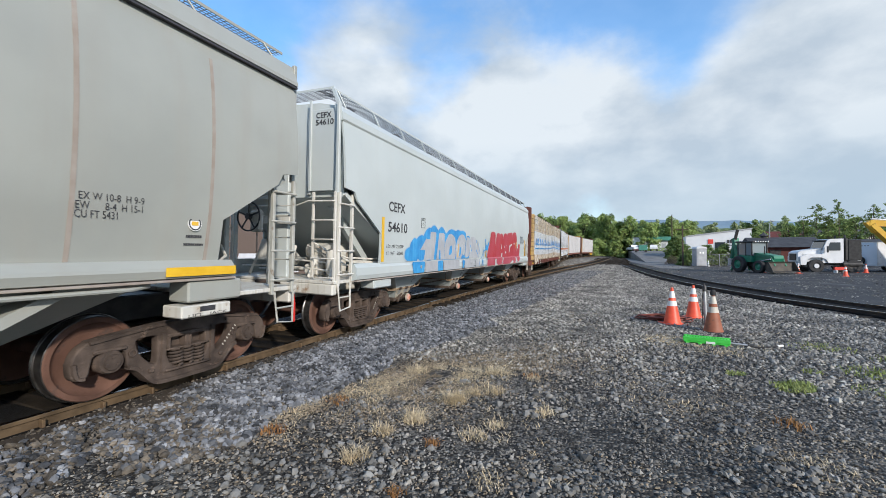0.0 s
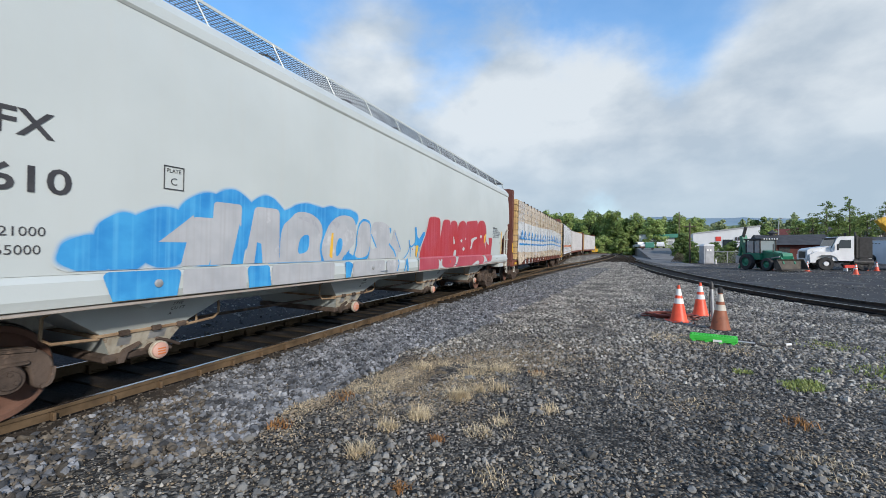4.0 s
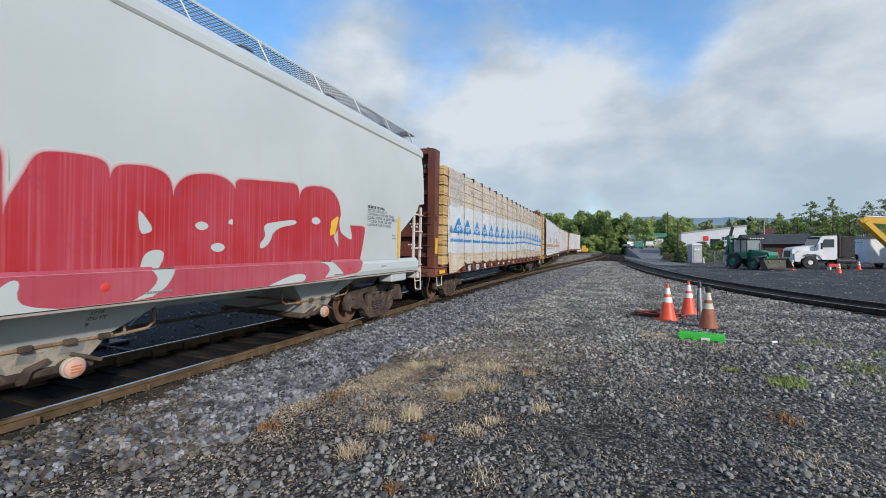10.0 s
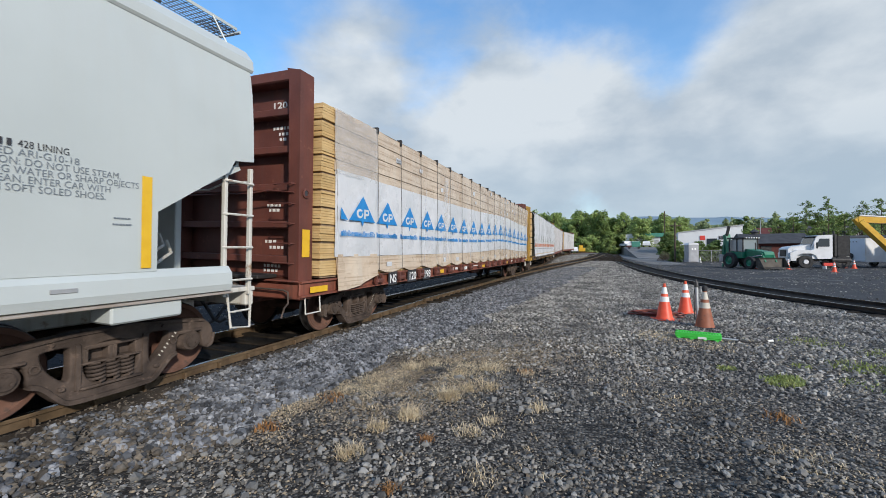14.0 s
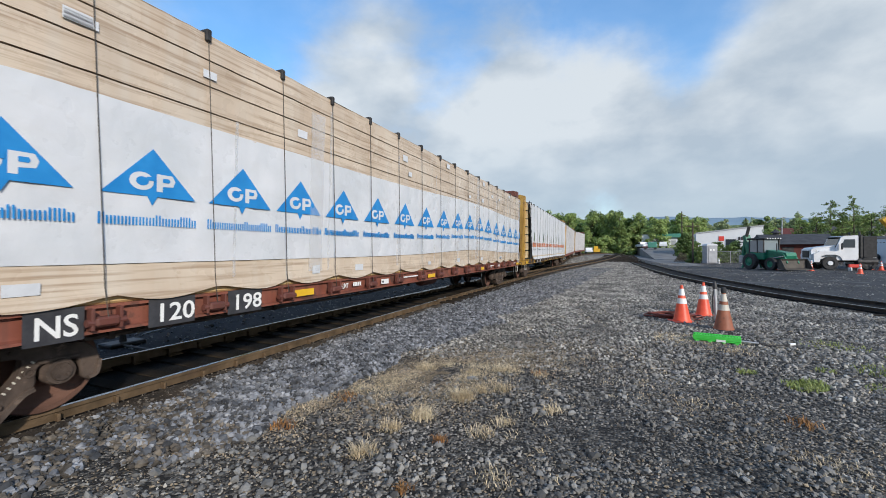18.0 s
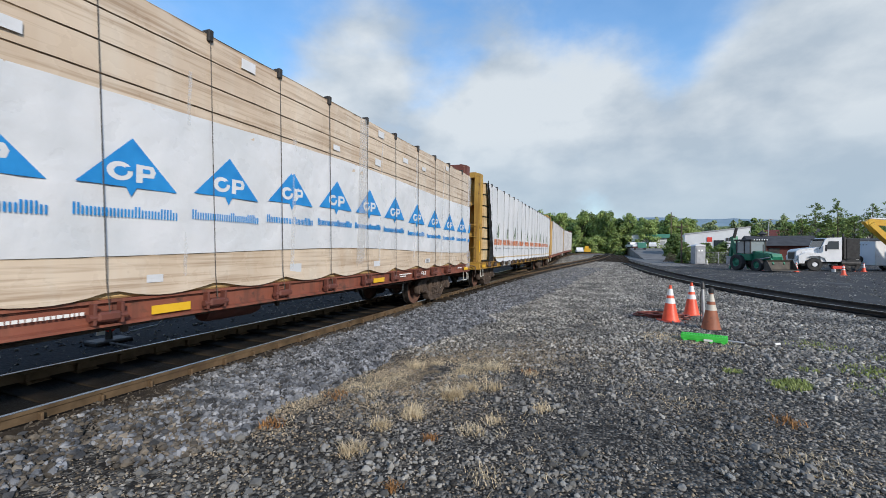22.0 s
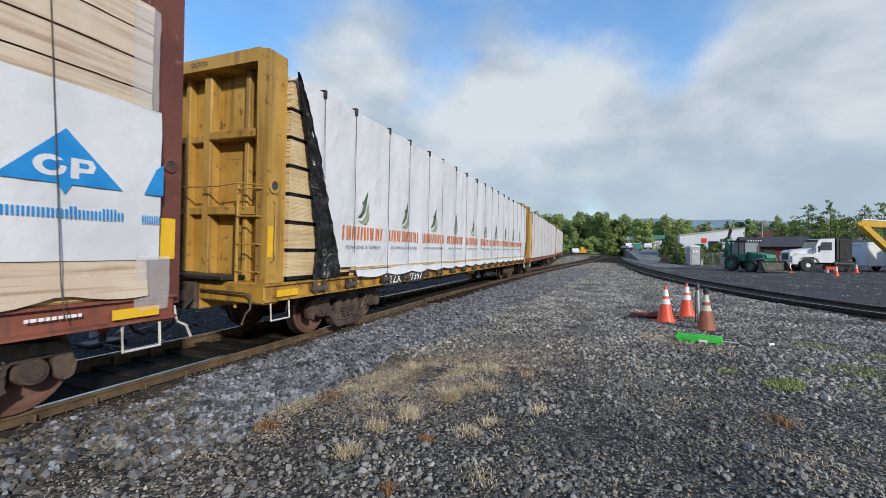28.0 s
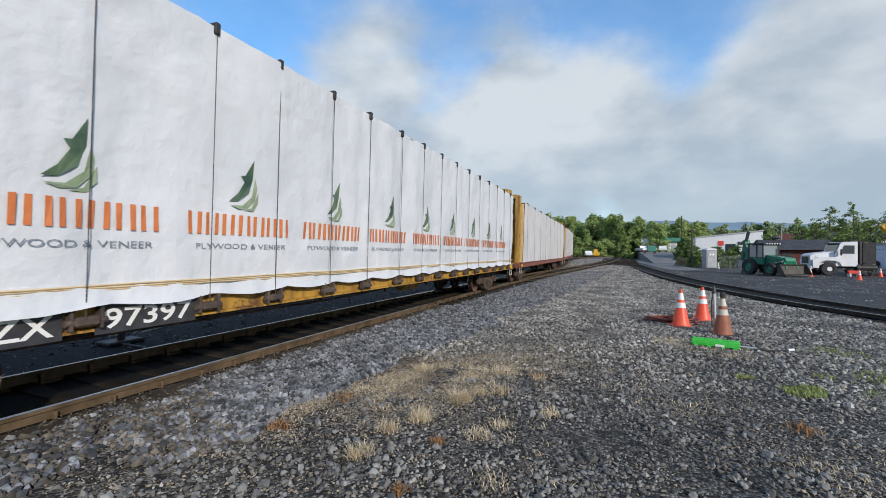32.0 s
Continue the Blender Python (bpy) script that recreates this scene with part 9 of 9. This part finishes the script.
# lower belt before them
for i in range(16):
    y = 138 + rng.uniform(-4, 6)
    ang = radians(-8 + 9.5 * i / 15 + rng.uniform(-0.5, 0.5))
    tree(y * math.tan(ang), y, rng.uniform(5.0, 8.0), rng.uniform(5.5, 8), M["leaf"], i + 80, 1500, 0.3, low=0.04, k=26, label="bushy bright green tree at the wood's edge")
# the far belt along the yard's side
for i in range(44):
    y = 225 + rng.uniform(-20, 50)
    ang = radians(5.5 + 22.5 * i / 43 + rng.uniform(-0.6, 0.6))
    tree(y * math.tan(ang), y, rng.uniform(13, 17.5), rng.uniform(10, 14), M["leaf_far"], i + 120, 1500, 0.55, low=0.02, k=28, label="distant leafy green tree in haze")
tree(40.5, 150, 12.0, 9.5, M["leaf_dark"], 301, 1500, 0.40, low=0.3, label="round dark green tree above the roofs")
tree(10.6, 76, 4.6, 4.6, M["leaf_dark"], 302, 9000, 0.15, low=0.02, label="dark bushy tree beside the lane", k=70)
for i, (x, y, h, w) in enumerate(((12.2, 63, 2.2, 2.6), (13.8, 63.5, 2.5, 2.8), (16.2, 64, 2.3, 3.0), (10.0, 63, 2.8, 3.0), (15.0, 66, 3.0, 3.4), (12.9, 66, 2.9, 3.2), (17.6, 65.5, 2.4, 3.0), (9.4, 61.5, 1.7, 1.9))):
    tree(x, y, h, w, M["leaf_dark"], 310 + i, 3400, 0.11, k=40, low=0.02, label="green bush along the fence")
for i, (x, y, h, w) in enumerate(((26.0, 78, 6.4, 5.0), (28.6, 80, 6.9, 5.4), (31.2, 79, 6.5, 5.0), (34.0, 80, 7.2, 5.5), (37.0, 81, 6.8, 5.5), (40.5, 82, 7.0, 6.0), (23.5, 82, 5.6, 4.6))):
    tree(x, y, h, w, M["leaf"], 330 + i, 2600, 0.15, low=0.15, k=24, label="green tree behind the storage shed")
for i, (a, h) in enumerate(((20.6, 8.3), (19.6, 6.6), (22.3, 8.8), (21.5, 6.9), (24.7, 8.0), (23.5, 6.6), (26.0, 8.4))):
    wispy(74 * math.tan(radians(a)), 74, h, 340 + i)
tree(-30, 26, 9.5, 7, M["leaf"], 350, 900, 0.3, low=0.35, label="green tree behind the brick building")


# ---- hills ----
def hill(name, y, depth, heights, material, label):
    """A long ridge with a rounded top, higher where heights(x) says."""
    b = Build()
    xs_ = list(range(-2400, 2800, 40))
    for x in xs_:
        h = heights(x)
        b.v += [(x, y, -2), (x, y + depth * 0.35, h * 0.72), (x, y + depth, h), (x, y + depth * 1.8, h * 0.6), (x, y + depth * 2.2, -2)]
    for i in range(len(xs_) - 1):
        b.f += [(i * 5 + k, (i + 1) * 5 + k, (i + 1) * 5 + k + 1, i * 5 + k + 1) for k in range(4)]
    solid(name, b, material, label, "hill", kind="structure", smooth=True)


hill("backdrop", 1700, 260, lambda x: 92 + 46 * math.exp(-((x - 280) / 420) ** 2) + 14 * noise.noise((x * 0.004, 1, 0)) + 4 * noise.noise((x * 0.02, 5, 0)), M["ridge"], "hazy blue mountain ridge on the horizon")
hill("hillside", 330, 90, lambda x: 22 + 4 * noise.noise((x * 0.012, 2, 0)) + 2.0 * noise.noise((x * 0.05, 3, 0)), M["hill_green"], "green wooded hillside behind the yard")


# ---- loose stones and grass ----
def scatter(name, label, material, pts, sizes, rng, flat=0.6, sides=6):
    """Many small broken stones in one mesh of kind stuff."""
    n = len(pts)
    if sides == 6:
        base = np.array([(1, 0, 0), (-1, 0, 0), (0, 1, 0), (0, -1, 0), (0, 0, 1), (0, 0, -1)], float)
        tri = np.array([(0, 2, 4), (2, 1, 4), (1, 3, 4), (3, 0, 4), (2, 0, 5), (1, 2, 5), (3, 1, 5), (0, 3, 5)])
    else:
        base = np.array([(-1, -1, -1), (1, -1, -1), (1, 1, -1), (-1, 1, -1), (-1, -1, 1), (1, -1, 1), (1, 1, 1), (-1, 1, 1)], float) * 0.66
        tri = np.array([(0, 2, 1), (0, 3, 2), (4, 5, 6), (4, 6, 7), (0, 1, 5), (0, 5, 4), (1, 2, 6), (1, 6, 5), (2, 3, 7), (2, 7, 6), (3, 0, 4), (3, 4, 7)])
    if sides == 12:
        g = 0.618
        base = np.array([(0, 1, g), (0, 1, -g), (0, -1, g), (0, -1, -g), (1, g, 0), (1, -g, 0), (-1, g, 0), (-1, -g, 0), (g, 0, 1), (-g, 0, 1), (g, 0, -1), (-g, 0, -1)], float) * 0.85
        tri = np.array([(0, 9, 8), (0, 8, 4), (0, 4, 1), (0, 1, 6), (0, 6, 9), (3, 10, 11), (3, 11, 7), (3, 7, 2), (3, 2, 5), (3, 5, 10), (9, 2, 8), (8, 5, 4), (4, 10, 1), (1, 11, 6), (6, 7, 9), (2, 9, 7), (5, 8, 2), (10, 4, 5), (11, 1, 10), (7, 6, 11)])
    k = len(base)
    v = base[None] * rng.uniform(0.74, 1.16, (n, k, 1)) + rng.normal(0, 0.13, (n, k, 3))
    v *= np.stack([np.ones(n), rng.uniform(0.6, 1.0, n), rng.uniform(flat * 0.7, flat * 1.3, n)], 1)[:, None, :]
    q = rng.normal(0, 1, (n, 4)) * np.array([2.2, 0.55, 0.55, 2.2])
    q /= np.linalg.norm(q, axis=1, keepdims=True)
    w, x, y, z = q.T
    R = np.stack([1 - 2 * (y * y + z * z), 2 * (x * y - w * z), 2 * (x * z + w * y), 2 * (x * y + w * z), 1 - 2 * (x * x + z * z), 2 * (y * z - w * x), 2 * (x * z - w * y), 2 * (y * z + w * x), 1 - 2 * (x * x + y * y)], 1).reshape(n, 3, 3)
    v = np.einsum("nij,nkj->nki", R, v) * (sizes / 2)[:, None, None] + pts[:, None, :]
    f = tri[None] + (np.arange(n) * k)[:, None, None]
    me = bpy.data.meshes.new(name)
    me.vertices.add(n * k)
    me.vertices.foreach_set("co", v.astype(np.float32).ravel())
    nt = n * len(tri)
    me.loops.add(nt * 3)
    me.loops.foreach_set("vertex_index", f.astype(np.int32).ravel())
    me.polygons.add(nt)
    me.polygons.foreach_set("loop_start", np.arange(0, nt * 3, 3, dtype=np.int32))
    me.update(calc_edges=True)
    me.shade_flat()
    me.materials.append(material)
    return tagged(new(name, me), label, "gravel", kind="stuff")


def spread(rng, n, x0, x1, y0, y1, near=5.0):
    """Places on the yard, thicker near the standpoint."""
    out = []
    got = 0
    while got < n:
        p = np.stack([rng.uniform(x0, x1, 60000), rng.uniform(y0, y1, 60000)], 1)
        r = np.hypot(p[:, 0], p[:, 1])
        a = np.degrees(np.arctan2(p[:, 0], p[:, 1]))
        keep = (a < 30) & (a > -74) & (rng.random(len(p)) < np.minimum(1, (near / np.maximum(r, 0.5)) ** 1.6)) & (r > 1.6)
        p = p[keep]
        out.append(p)
        got += len(p)
    return np.concatenate(out)[:n]


def field(x, y, s, seed):
    return np.array([noise.noise((a * s, b * s, seed)) for a, b in zip(x, y)])


def lift(p):
    return np.array([heave(a, b) for a, b in p])


rs = np.random.default_rng(7)
# blue-grey track ballast along the near rail
p = spread(rs, 200000, -5.0, 1.0, 0.6, 40.0, 8.0)
p = p[(p[:, 0] > np.array([smooth_x(CROSS, b) for b in p[:, 1]]) + 0.3) | (p[:, 1] < 12)]
edge_x = -3.15 + 0.085 * (p[:, 1] - 4) + 0.45 * field(p[:, 0], p[:, 1], 0.9, 1)
p = p[(p[:, 0] < np.minimum(edge_x, 0.9)) & (p[:, 0] < 0.06 * p[:, 1] - 1.2)]
bare = field(p[:, 0], p[:, 1], 1.3, 17) + 0.5 * field(p[:, 0], p[:, 1], 4.0, 18)
old = (p[:, 1] < 3.4 - 0.5 * (p[:, 0] + 4.9)) | (p[:, 0] < -4.85)      # the trodden end, where soil shows
p = p[~(old & (bare > 0.20))]
p = p[(p[:, 0] > np.where(p[:, 1] < 2.6, -4.8, -5.02)) | (rs.random(len(p)) < 0.5)]
p = p[rs.random(len(p)) < np.where(p[:, 1] < 7, 0.56, 0.8)]
sz = rs.gamma(5.0, 0.0098, len(p)).clip(0.02, 0.10) * (1 + 0.012 * p[:, 1])
half = (p[:, 1] < 3.7 - 0.5 * (p[:, 0] + 4.9) + 0.8 * field(p[:, 0], p[:, 1], 1.1, 61)) & (rs.random(len(p)) < 0.5)
close = np.hypot(p[:, 0], p[:, 1]) < 6.0
z = lift(p) + sz * 0.10 + rs.uniform(0, 0.03, len(p))
q = np.column_stack([p, z])
for sel, k_ in ((~half & close, 12), (~half & ~close, 6)):
    scatter("ballast", "blue-grey crushed stone ballast beside the rail", M["ballast"], q[sel], sz[sel], rs, 0.68, k_)
scatter("ballast", "flat brown-grey stones bedded in soil beside the rail", M["stone_warm"], q[half], sz[half] * 0.95, rs, 0.6, 12)
# brown grit on the soil beside the rail
p = np.column_stack([rs.uniform(-5.2, -4.4, 5200), rs.uniform(0.8, 13, 5200)])
sz = rs.gamma(2.6, 0.007, len(p)).clip(0.008, 0.05)
scatter("ballast", "brown grit on the soil beside the rail", M["stone_warm"], np.column_stack([p, 0.02 + sz * 0.1]), sz, rs, 0.5, 8)
# scattered stones on the lane beyond the train
p = np.column_stack([rs.uniform(-15, -7.5, 5000), rs.uniform(0.5, 26, 5000)])
sz = rs.gamma(3.0, 0.014, len(p)).clip(0.015, 0.12)
scatter("gravel", "scattered dark stones on the lane", M["stone"], np.column_stack([p, 0.006 + sz * 0.15]), sz, rs, 0.55, 8)
# fine dark gravel all over the yard
p = spread(rs, 128000, -4.9, 12.0, 1.0, 30.0, 6.0)
keep = p[:, 0] < np.interp(p[:, 1], [q_[1] for q_ in RIGHT_NEAR], [q_[0] for q_ in RIGHT_NEAR]) - 0.25
p = p[keep & (field(p[:, 0], p[:, 1], 0.45, 31) + 0.6 * field(p[:, 0], p[:, 1], 1.6, 32) < np.where((p[:, 0] > -0.4) & (p[:, 1] < 6), 0.14, 0.30))]
corner = (p[:, 1] < 3.1 + 0.5 * field(p[:, 0], p[:, 1], 1.1, 51)) & (p[:, 0] < -1.9 + 0.6 * field(p[:, 0], p[:, 1], 1.3, 52))      # bare dark soil near the rail end
p = p[~corner | (rs.random(len(p)) < 0.4)]
r = np.hypot(p[:, 0], p[:, 1])
sz = rs.gamma(2.6, 0.0062, len(p)).clip(0.006, 0.05) * (0.92 + 0.085 * r)
q = np.column_stack([p, lift(p) + sz * 0.12])
for part_, k_ in ((r < 3.4, 12), (r >= 3.4, 6)):
    scatter("gravel", "fine dark grey gravel of the yard", M["stone"], q[part_], sz[part_], rs, 0.6, k_)
# coarser stones further out
p = spread(rs, 95000, -3.6, 12.0, 6.0, 58.0, 16.0)
keep = p[:, 0] < np.interp(p[:, 1], [q_[1] for q_ in RIGHT_NEAR], [q_[0] for q_ in RIGHT_NEAR]) - 0.25
off3 = p[:, 0] - np.array([smooth_x(CROSS, b) for b in p[:, 1]])
p = p[keep & ((off3 > 0.35) | (p[:, 1] < 12))]
sz = rs.gamma(4.0, 0.0105, len(p)).clip(0.018, 0.09) * (1 + 0.024 * (p[:, 1] - 6))
scatter("gravel", "grey stones of the yard", M["stone_light"], np.column_stack([p, lift(p) + sz * 0.14]), sz, rs, 0.7, 6)
# paler and browner grit
p = spread(rs, 26000, -4.6, 5.0, 1.0, 22.0, 5.0)
p = p[field(p[:, 0], p[:, 1], 0.55, 9) > -0.05]
sz = rs.gamma(3.0, 0.0065, len(p)).clip(0.008, 0.04)
scatter("gravel", "pale brown grit among the gravel", M["stone_tan"], np.column_stack([p, lift(p) + sz * 0.15]), sz, rs, 0.5, 6)
# fine tan grit in the trodden band round the straw
u_, v_ = rs.normal(0, 1.5, 26000), rs.normal(0, 0.55, 26000)
p = np.column_stack([-2.2 + u_ * 0.55 - v_ * 0.83, 5.2 + u_ * 0.83 + v_ * 0.55])
p = p[(p[:, 1] > 1.6) & (p[:, 0] > -4.4) & (field(p[:, 0], p[:, 1], 1.0, 71) + 0.6 * field(p[:, 0], p[:, 1], 3.0, 72) > -0.12)]
sz = rs.gamma(3.0, 0.0058, len(p)).clip(0.007, 0.035)
scatter("gravel", "fine tan grit round the dry grass", M["stone_tan"], np.column_stack([p, lift(p) + sz * 0.3 + 0.008]), sz, rs, 0.6, 6)
# stones between the main track and the crossover
p = np.column_stack([rs.uniform(-7.2, 1.0, 16000), rs.uniform(34, 84, 16000)])
ca, cb = np.array([track_x(b) for b in p[:, 1]]), np.array([smooth_x(CROSS, b) for b in p[:, 1]])
p = p[(p[:, 0] > ca + 1.2) & (p[:, 0] < cb - 1.75)]
sz = rs.gamma(4.0, 0.02, len(p)).clip(0.03, 0.16)
scatter("gravel", "pale stones between the tracks", M["stone_light"], np.column_stack([p, lift(p) + sz * 0.2]), sz, rs, 0.6, 6)
# loose stones and grit on the paved yard
p = np.column_stack([rs.uniform(2, 40, 46000), rs.uniform(14, 62, 46000)])
e2 = np.interp(p[:, 1], [q_[1] for q_ in RIGHT_NEAR], [q_[0] for q_ in RIGHT_NEAR])
p = p[(p[:, 0] > e2 + 2.6) & (field(p[:, 0], p[:, 1], 0.35, 81) + 0.5 * field(p[:, 0], p[:, 1], 1.2, 82) > -0.18)]
sz = rs.gamma(3.0, 0.017, len(p)).clip(0.02, 0.14)
scatter("gravel", "scattered grey grit on the worn asphalt", M["stone"], np.column_stack([p, 0.012 + sz * 0.1]), sz, rs, 0.5, 6)
# larger loose rocks
p = spread(rs, 7000, -3.4, 7.5, 1.2, 11.0, 3.2)
p = p[(field(p[:, 0], p[:, 1], 0.7, 4) > 0.08) | ((p[:, 1] < 3.4) & (rs.random(len(p)) < 0.15)) | ((p[:, 0] > 0.7) & (p[:, 1] < 4.0) & (rs.random(len(p)) < 0.7))]
sz = rs.gamma(4.0, 0.0105, len(p)).clip(0.02, 0.10)
scatter("rocks", "larger angular grey rocks on the gravel", M["rock"], np.column_stack([p, lift(p) + sz * 0.14]), sz, rs, 0.66, 12)


def blades(b, rng, x, y, r, n, h, spread_=0.5, w=0.004):
    z = heave(x, y)
    for _ in range(n):
        a, d = rng.uniform(0, 6.283), r * rng.random() ** 0.7
        px, py = x + d * math.cos(a), y + d * math.sin(a)
        hh = h * rng.uniform(0.4, 1.1)
        la, ln = rng.uniform(0, 6.283), spread_ * rng.uniform(0.2, 1.2)
        tx, ty = px + hh * ln * math.cos(la), py + hh * ln * math.sin(la)
        sx, sy = w * math.sin(la), -w * math.cos(la)
        mx, my = (px + tx) / 2 - 0.1 * (tx - px), (py + ty) / 2 - 0.1 * (ty - py)
        k = len(b.v)
        b.v += [(px - sx, py - sy, z), (px + sx, py + sy, z), (mx - sx, my - sy, z + hh * 0.6), (mx + sx, my + sy, z + hh * 0.6), (tx, ty, z + hh * (1 - 0.3 * min(1, ln)))]
        b.f += [(k, k + 1, k + 3, k + 2), (k + 2, k + 3, k + 4)]


rng = random.Random(11)
dry = Build()
for x, y, r, n, h in ((-1.63, 4.45, 0.12, 200, 0.20), (-1.82, 3.80, 0.11, 150, 0.18), (-2.0, 3.45, 0.10, 90, 0.15), (-1.97, 2.95, 0.12, 110, 0.14), (-1.16, 3.66, 0.12, 70, 0.12), (-2.54, 5.38, 0.16, 110, 0.18), (-1.47, 5.74, 0.16, 100, 0.14), (-0.98, 5.73, 0.13, 60, 0.10), (-0.62, 4.43, 0.10, 60, 0.12), (-1.02, 3.94, 0.09, 60, 0.12), (-1.48, 4.76, 0.1, 60, 0.16), (-1.27, 4.89, 0.1, 60, 0.2), (-1.81, 5.46, 0.12, 60, 0.1), (1.18, 9.13, 0.5, 420, 0.08), (1.78, 8.2, 0.35, 240, 0.07), (0.81, 5.24, 0.2, 60, 0.07), (1.52, 4.12, 0.25, 90, 0.06), (-0.84, 2.98, 0.14, 60, 0.07)):
    blades(dry, rng, x, y, r * 1.1, int(n * 1.8), h * 0.8, 1.5, 0.0018)
for _ in range(1100):      # the straw-coloured patch
    u, v = rng.gauss(0, 0.95), rng.gauss(0, 0.36)
    x, y = -2.35 + u * 0.62 - v * 0.78, 4.95 + u * 0.78 + v * 0.62
    if noise.noise((x * 1.6, y * 1.6, 5)) + 0.7 * noise.noise((x * 5, y * 5, 6)) > -0.08:
        blades(dry, rng, x, y, 0.10, 9, 0.042, 2.6, 0.0024)
for _ in range(900):
    x, y = rng.uniform(-3.4, 3.5), rng.uniform(2.6, 14)
    if noise.noise((x * 0.8, y * 0.5, 21)) + 0.5 * noise.noise((x * 2.5, y * 2.5, 22)) > 0.2:
        blades(dry, rng, x, y, 0.07, 6, 0.045, 2.2, 0.0028)
for _ in range(700):      # thin straw round the tool and across the middle
    x, y = rng.uniform(-1.5, 3.2), rng.uniform(3.5, 11)
    if noise.noise((x * 0.9, y * 0.6, 41)) + 0.5 * noise.noise((x * 3, y * 3, 42)) > 0.12:
        blades(dry, rng, x, y, 0.10, 7, 0.03, 2.4, 0.0028)
for _ in range(120):
    blades(dry, rng, rng.gauss(1.45, 0.45), rng.gauss(9.0, 0.3), 0.08, 8, 0.05, 2.0, 0.0035)
tagged(part("dry_grass", dry, M["dry_grass"]), "dry straw-coloured grass tufts on the gravel", "grass", kind="stuff")
rust = Build()
for x, y, r, n in ((-1.46, 3.39, 0.07, 70), (-1.40, 2.6, 0.08, 50), (1.69, 5.06, 0.16, 90), (-0.98, 5.75, 0.1, 40), (-3.0, 3.1, 0.12, 80), (-2.9, 4.0, 0.15, 70)):
    blades(rust, rng, x, y, r, n, 0.08, 1.0)
tagged(part("dry_weeds", rust, M["rust_grass"]), "small rust-brown dry weeds", "weeds", kind="stuff")
green = Build()
for x, y, r, n, h in ((2.15, 6.4, 0.22, 420, 0.08), (2.3, 6.55, 0.15, 200, 0.08), (1.67, 6.87, 0.12, 120, 0.06), (2.7, 7.36, 0.12, 90, 0.06), (3.45, 7.52, 0.4, 300, 0.07), (3.56, 9.37, 0.5, 220, 0.06), (3.1, 6.6, 0.3, 120, 0.05), (4.4, 8.6, 0.5, 260, 0.07)):
    blades(green, rng, x, y, r, n, h, 0.9, 0.006)
tagged(part("green_weeds", green, M["green_grass"]), "small green weeds growing through the gravel", "weeds", kind="stuff")


# ---- what moves ----
def motions():
    times = [i * 0.32 for i in range(101)]
    for ob, y, half in MOVERS:
        walk(ob, [(t, on_train(y, t, half)) for t in times])
    for ob, y in WHEELSETS:
        walk(ob, [(t, pose(0, y, 0.457, math.degrees(rolled(t) / 0.457), 0, 0)) for t in times])


motions()
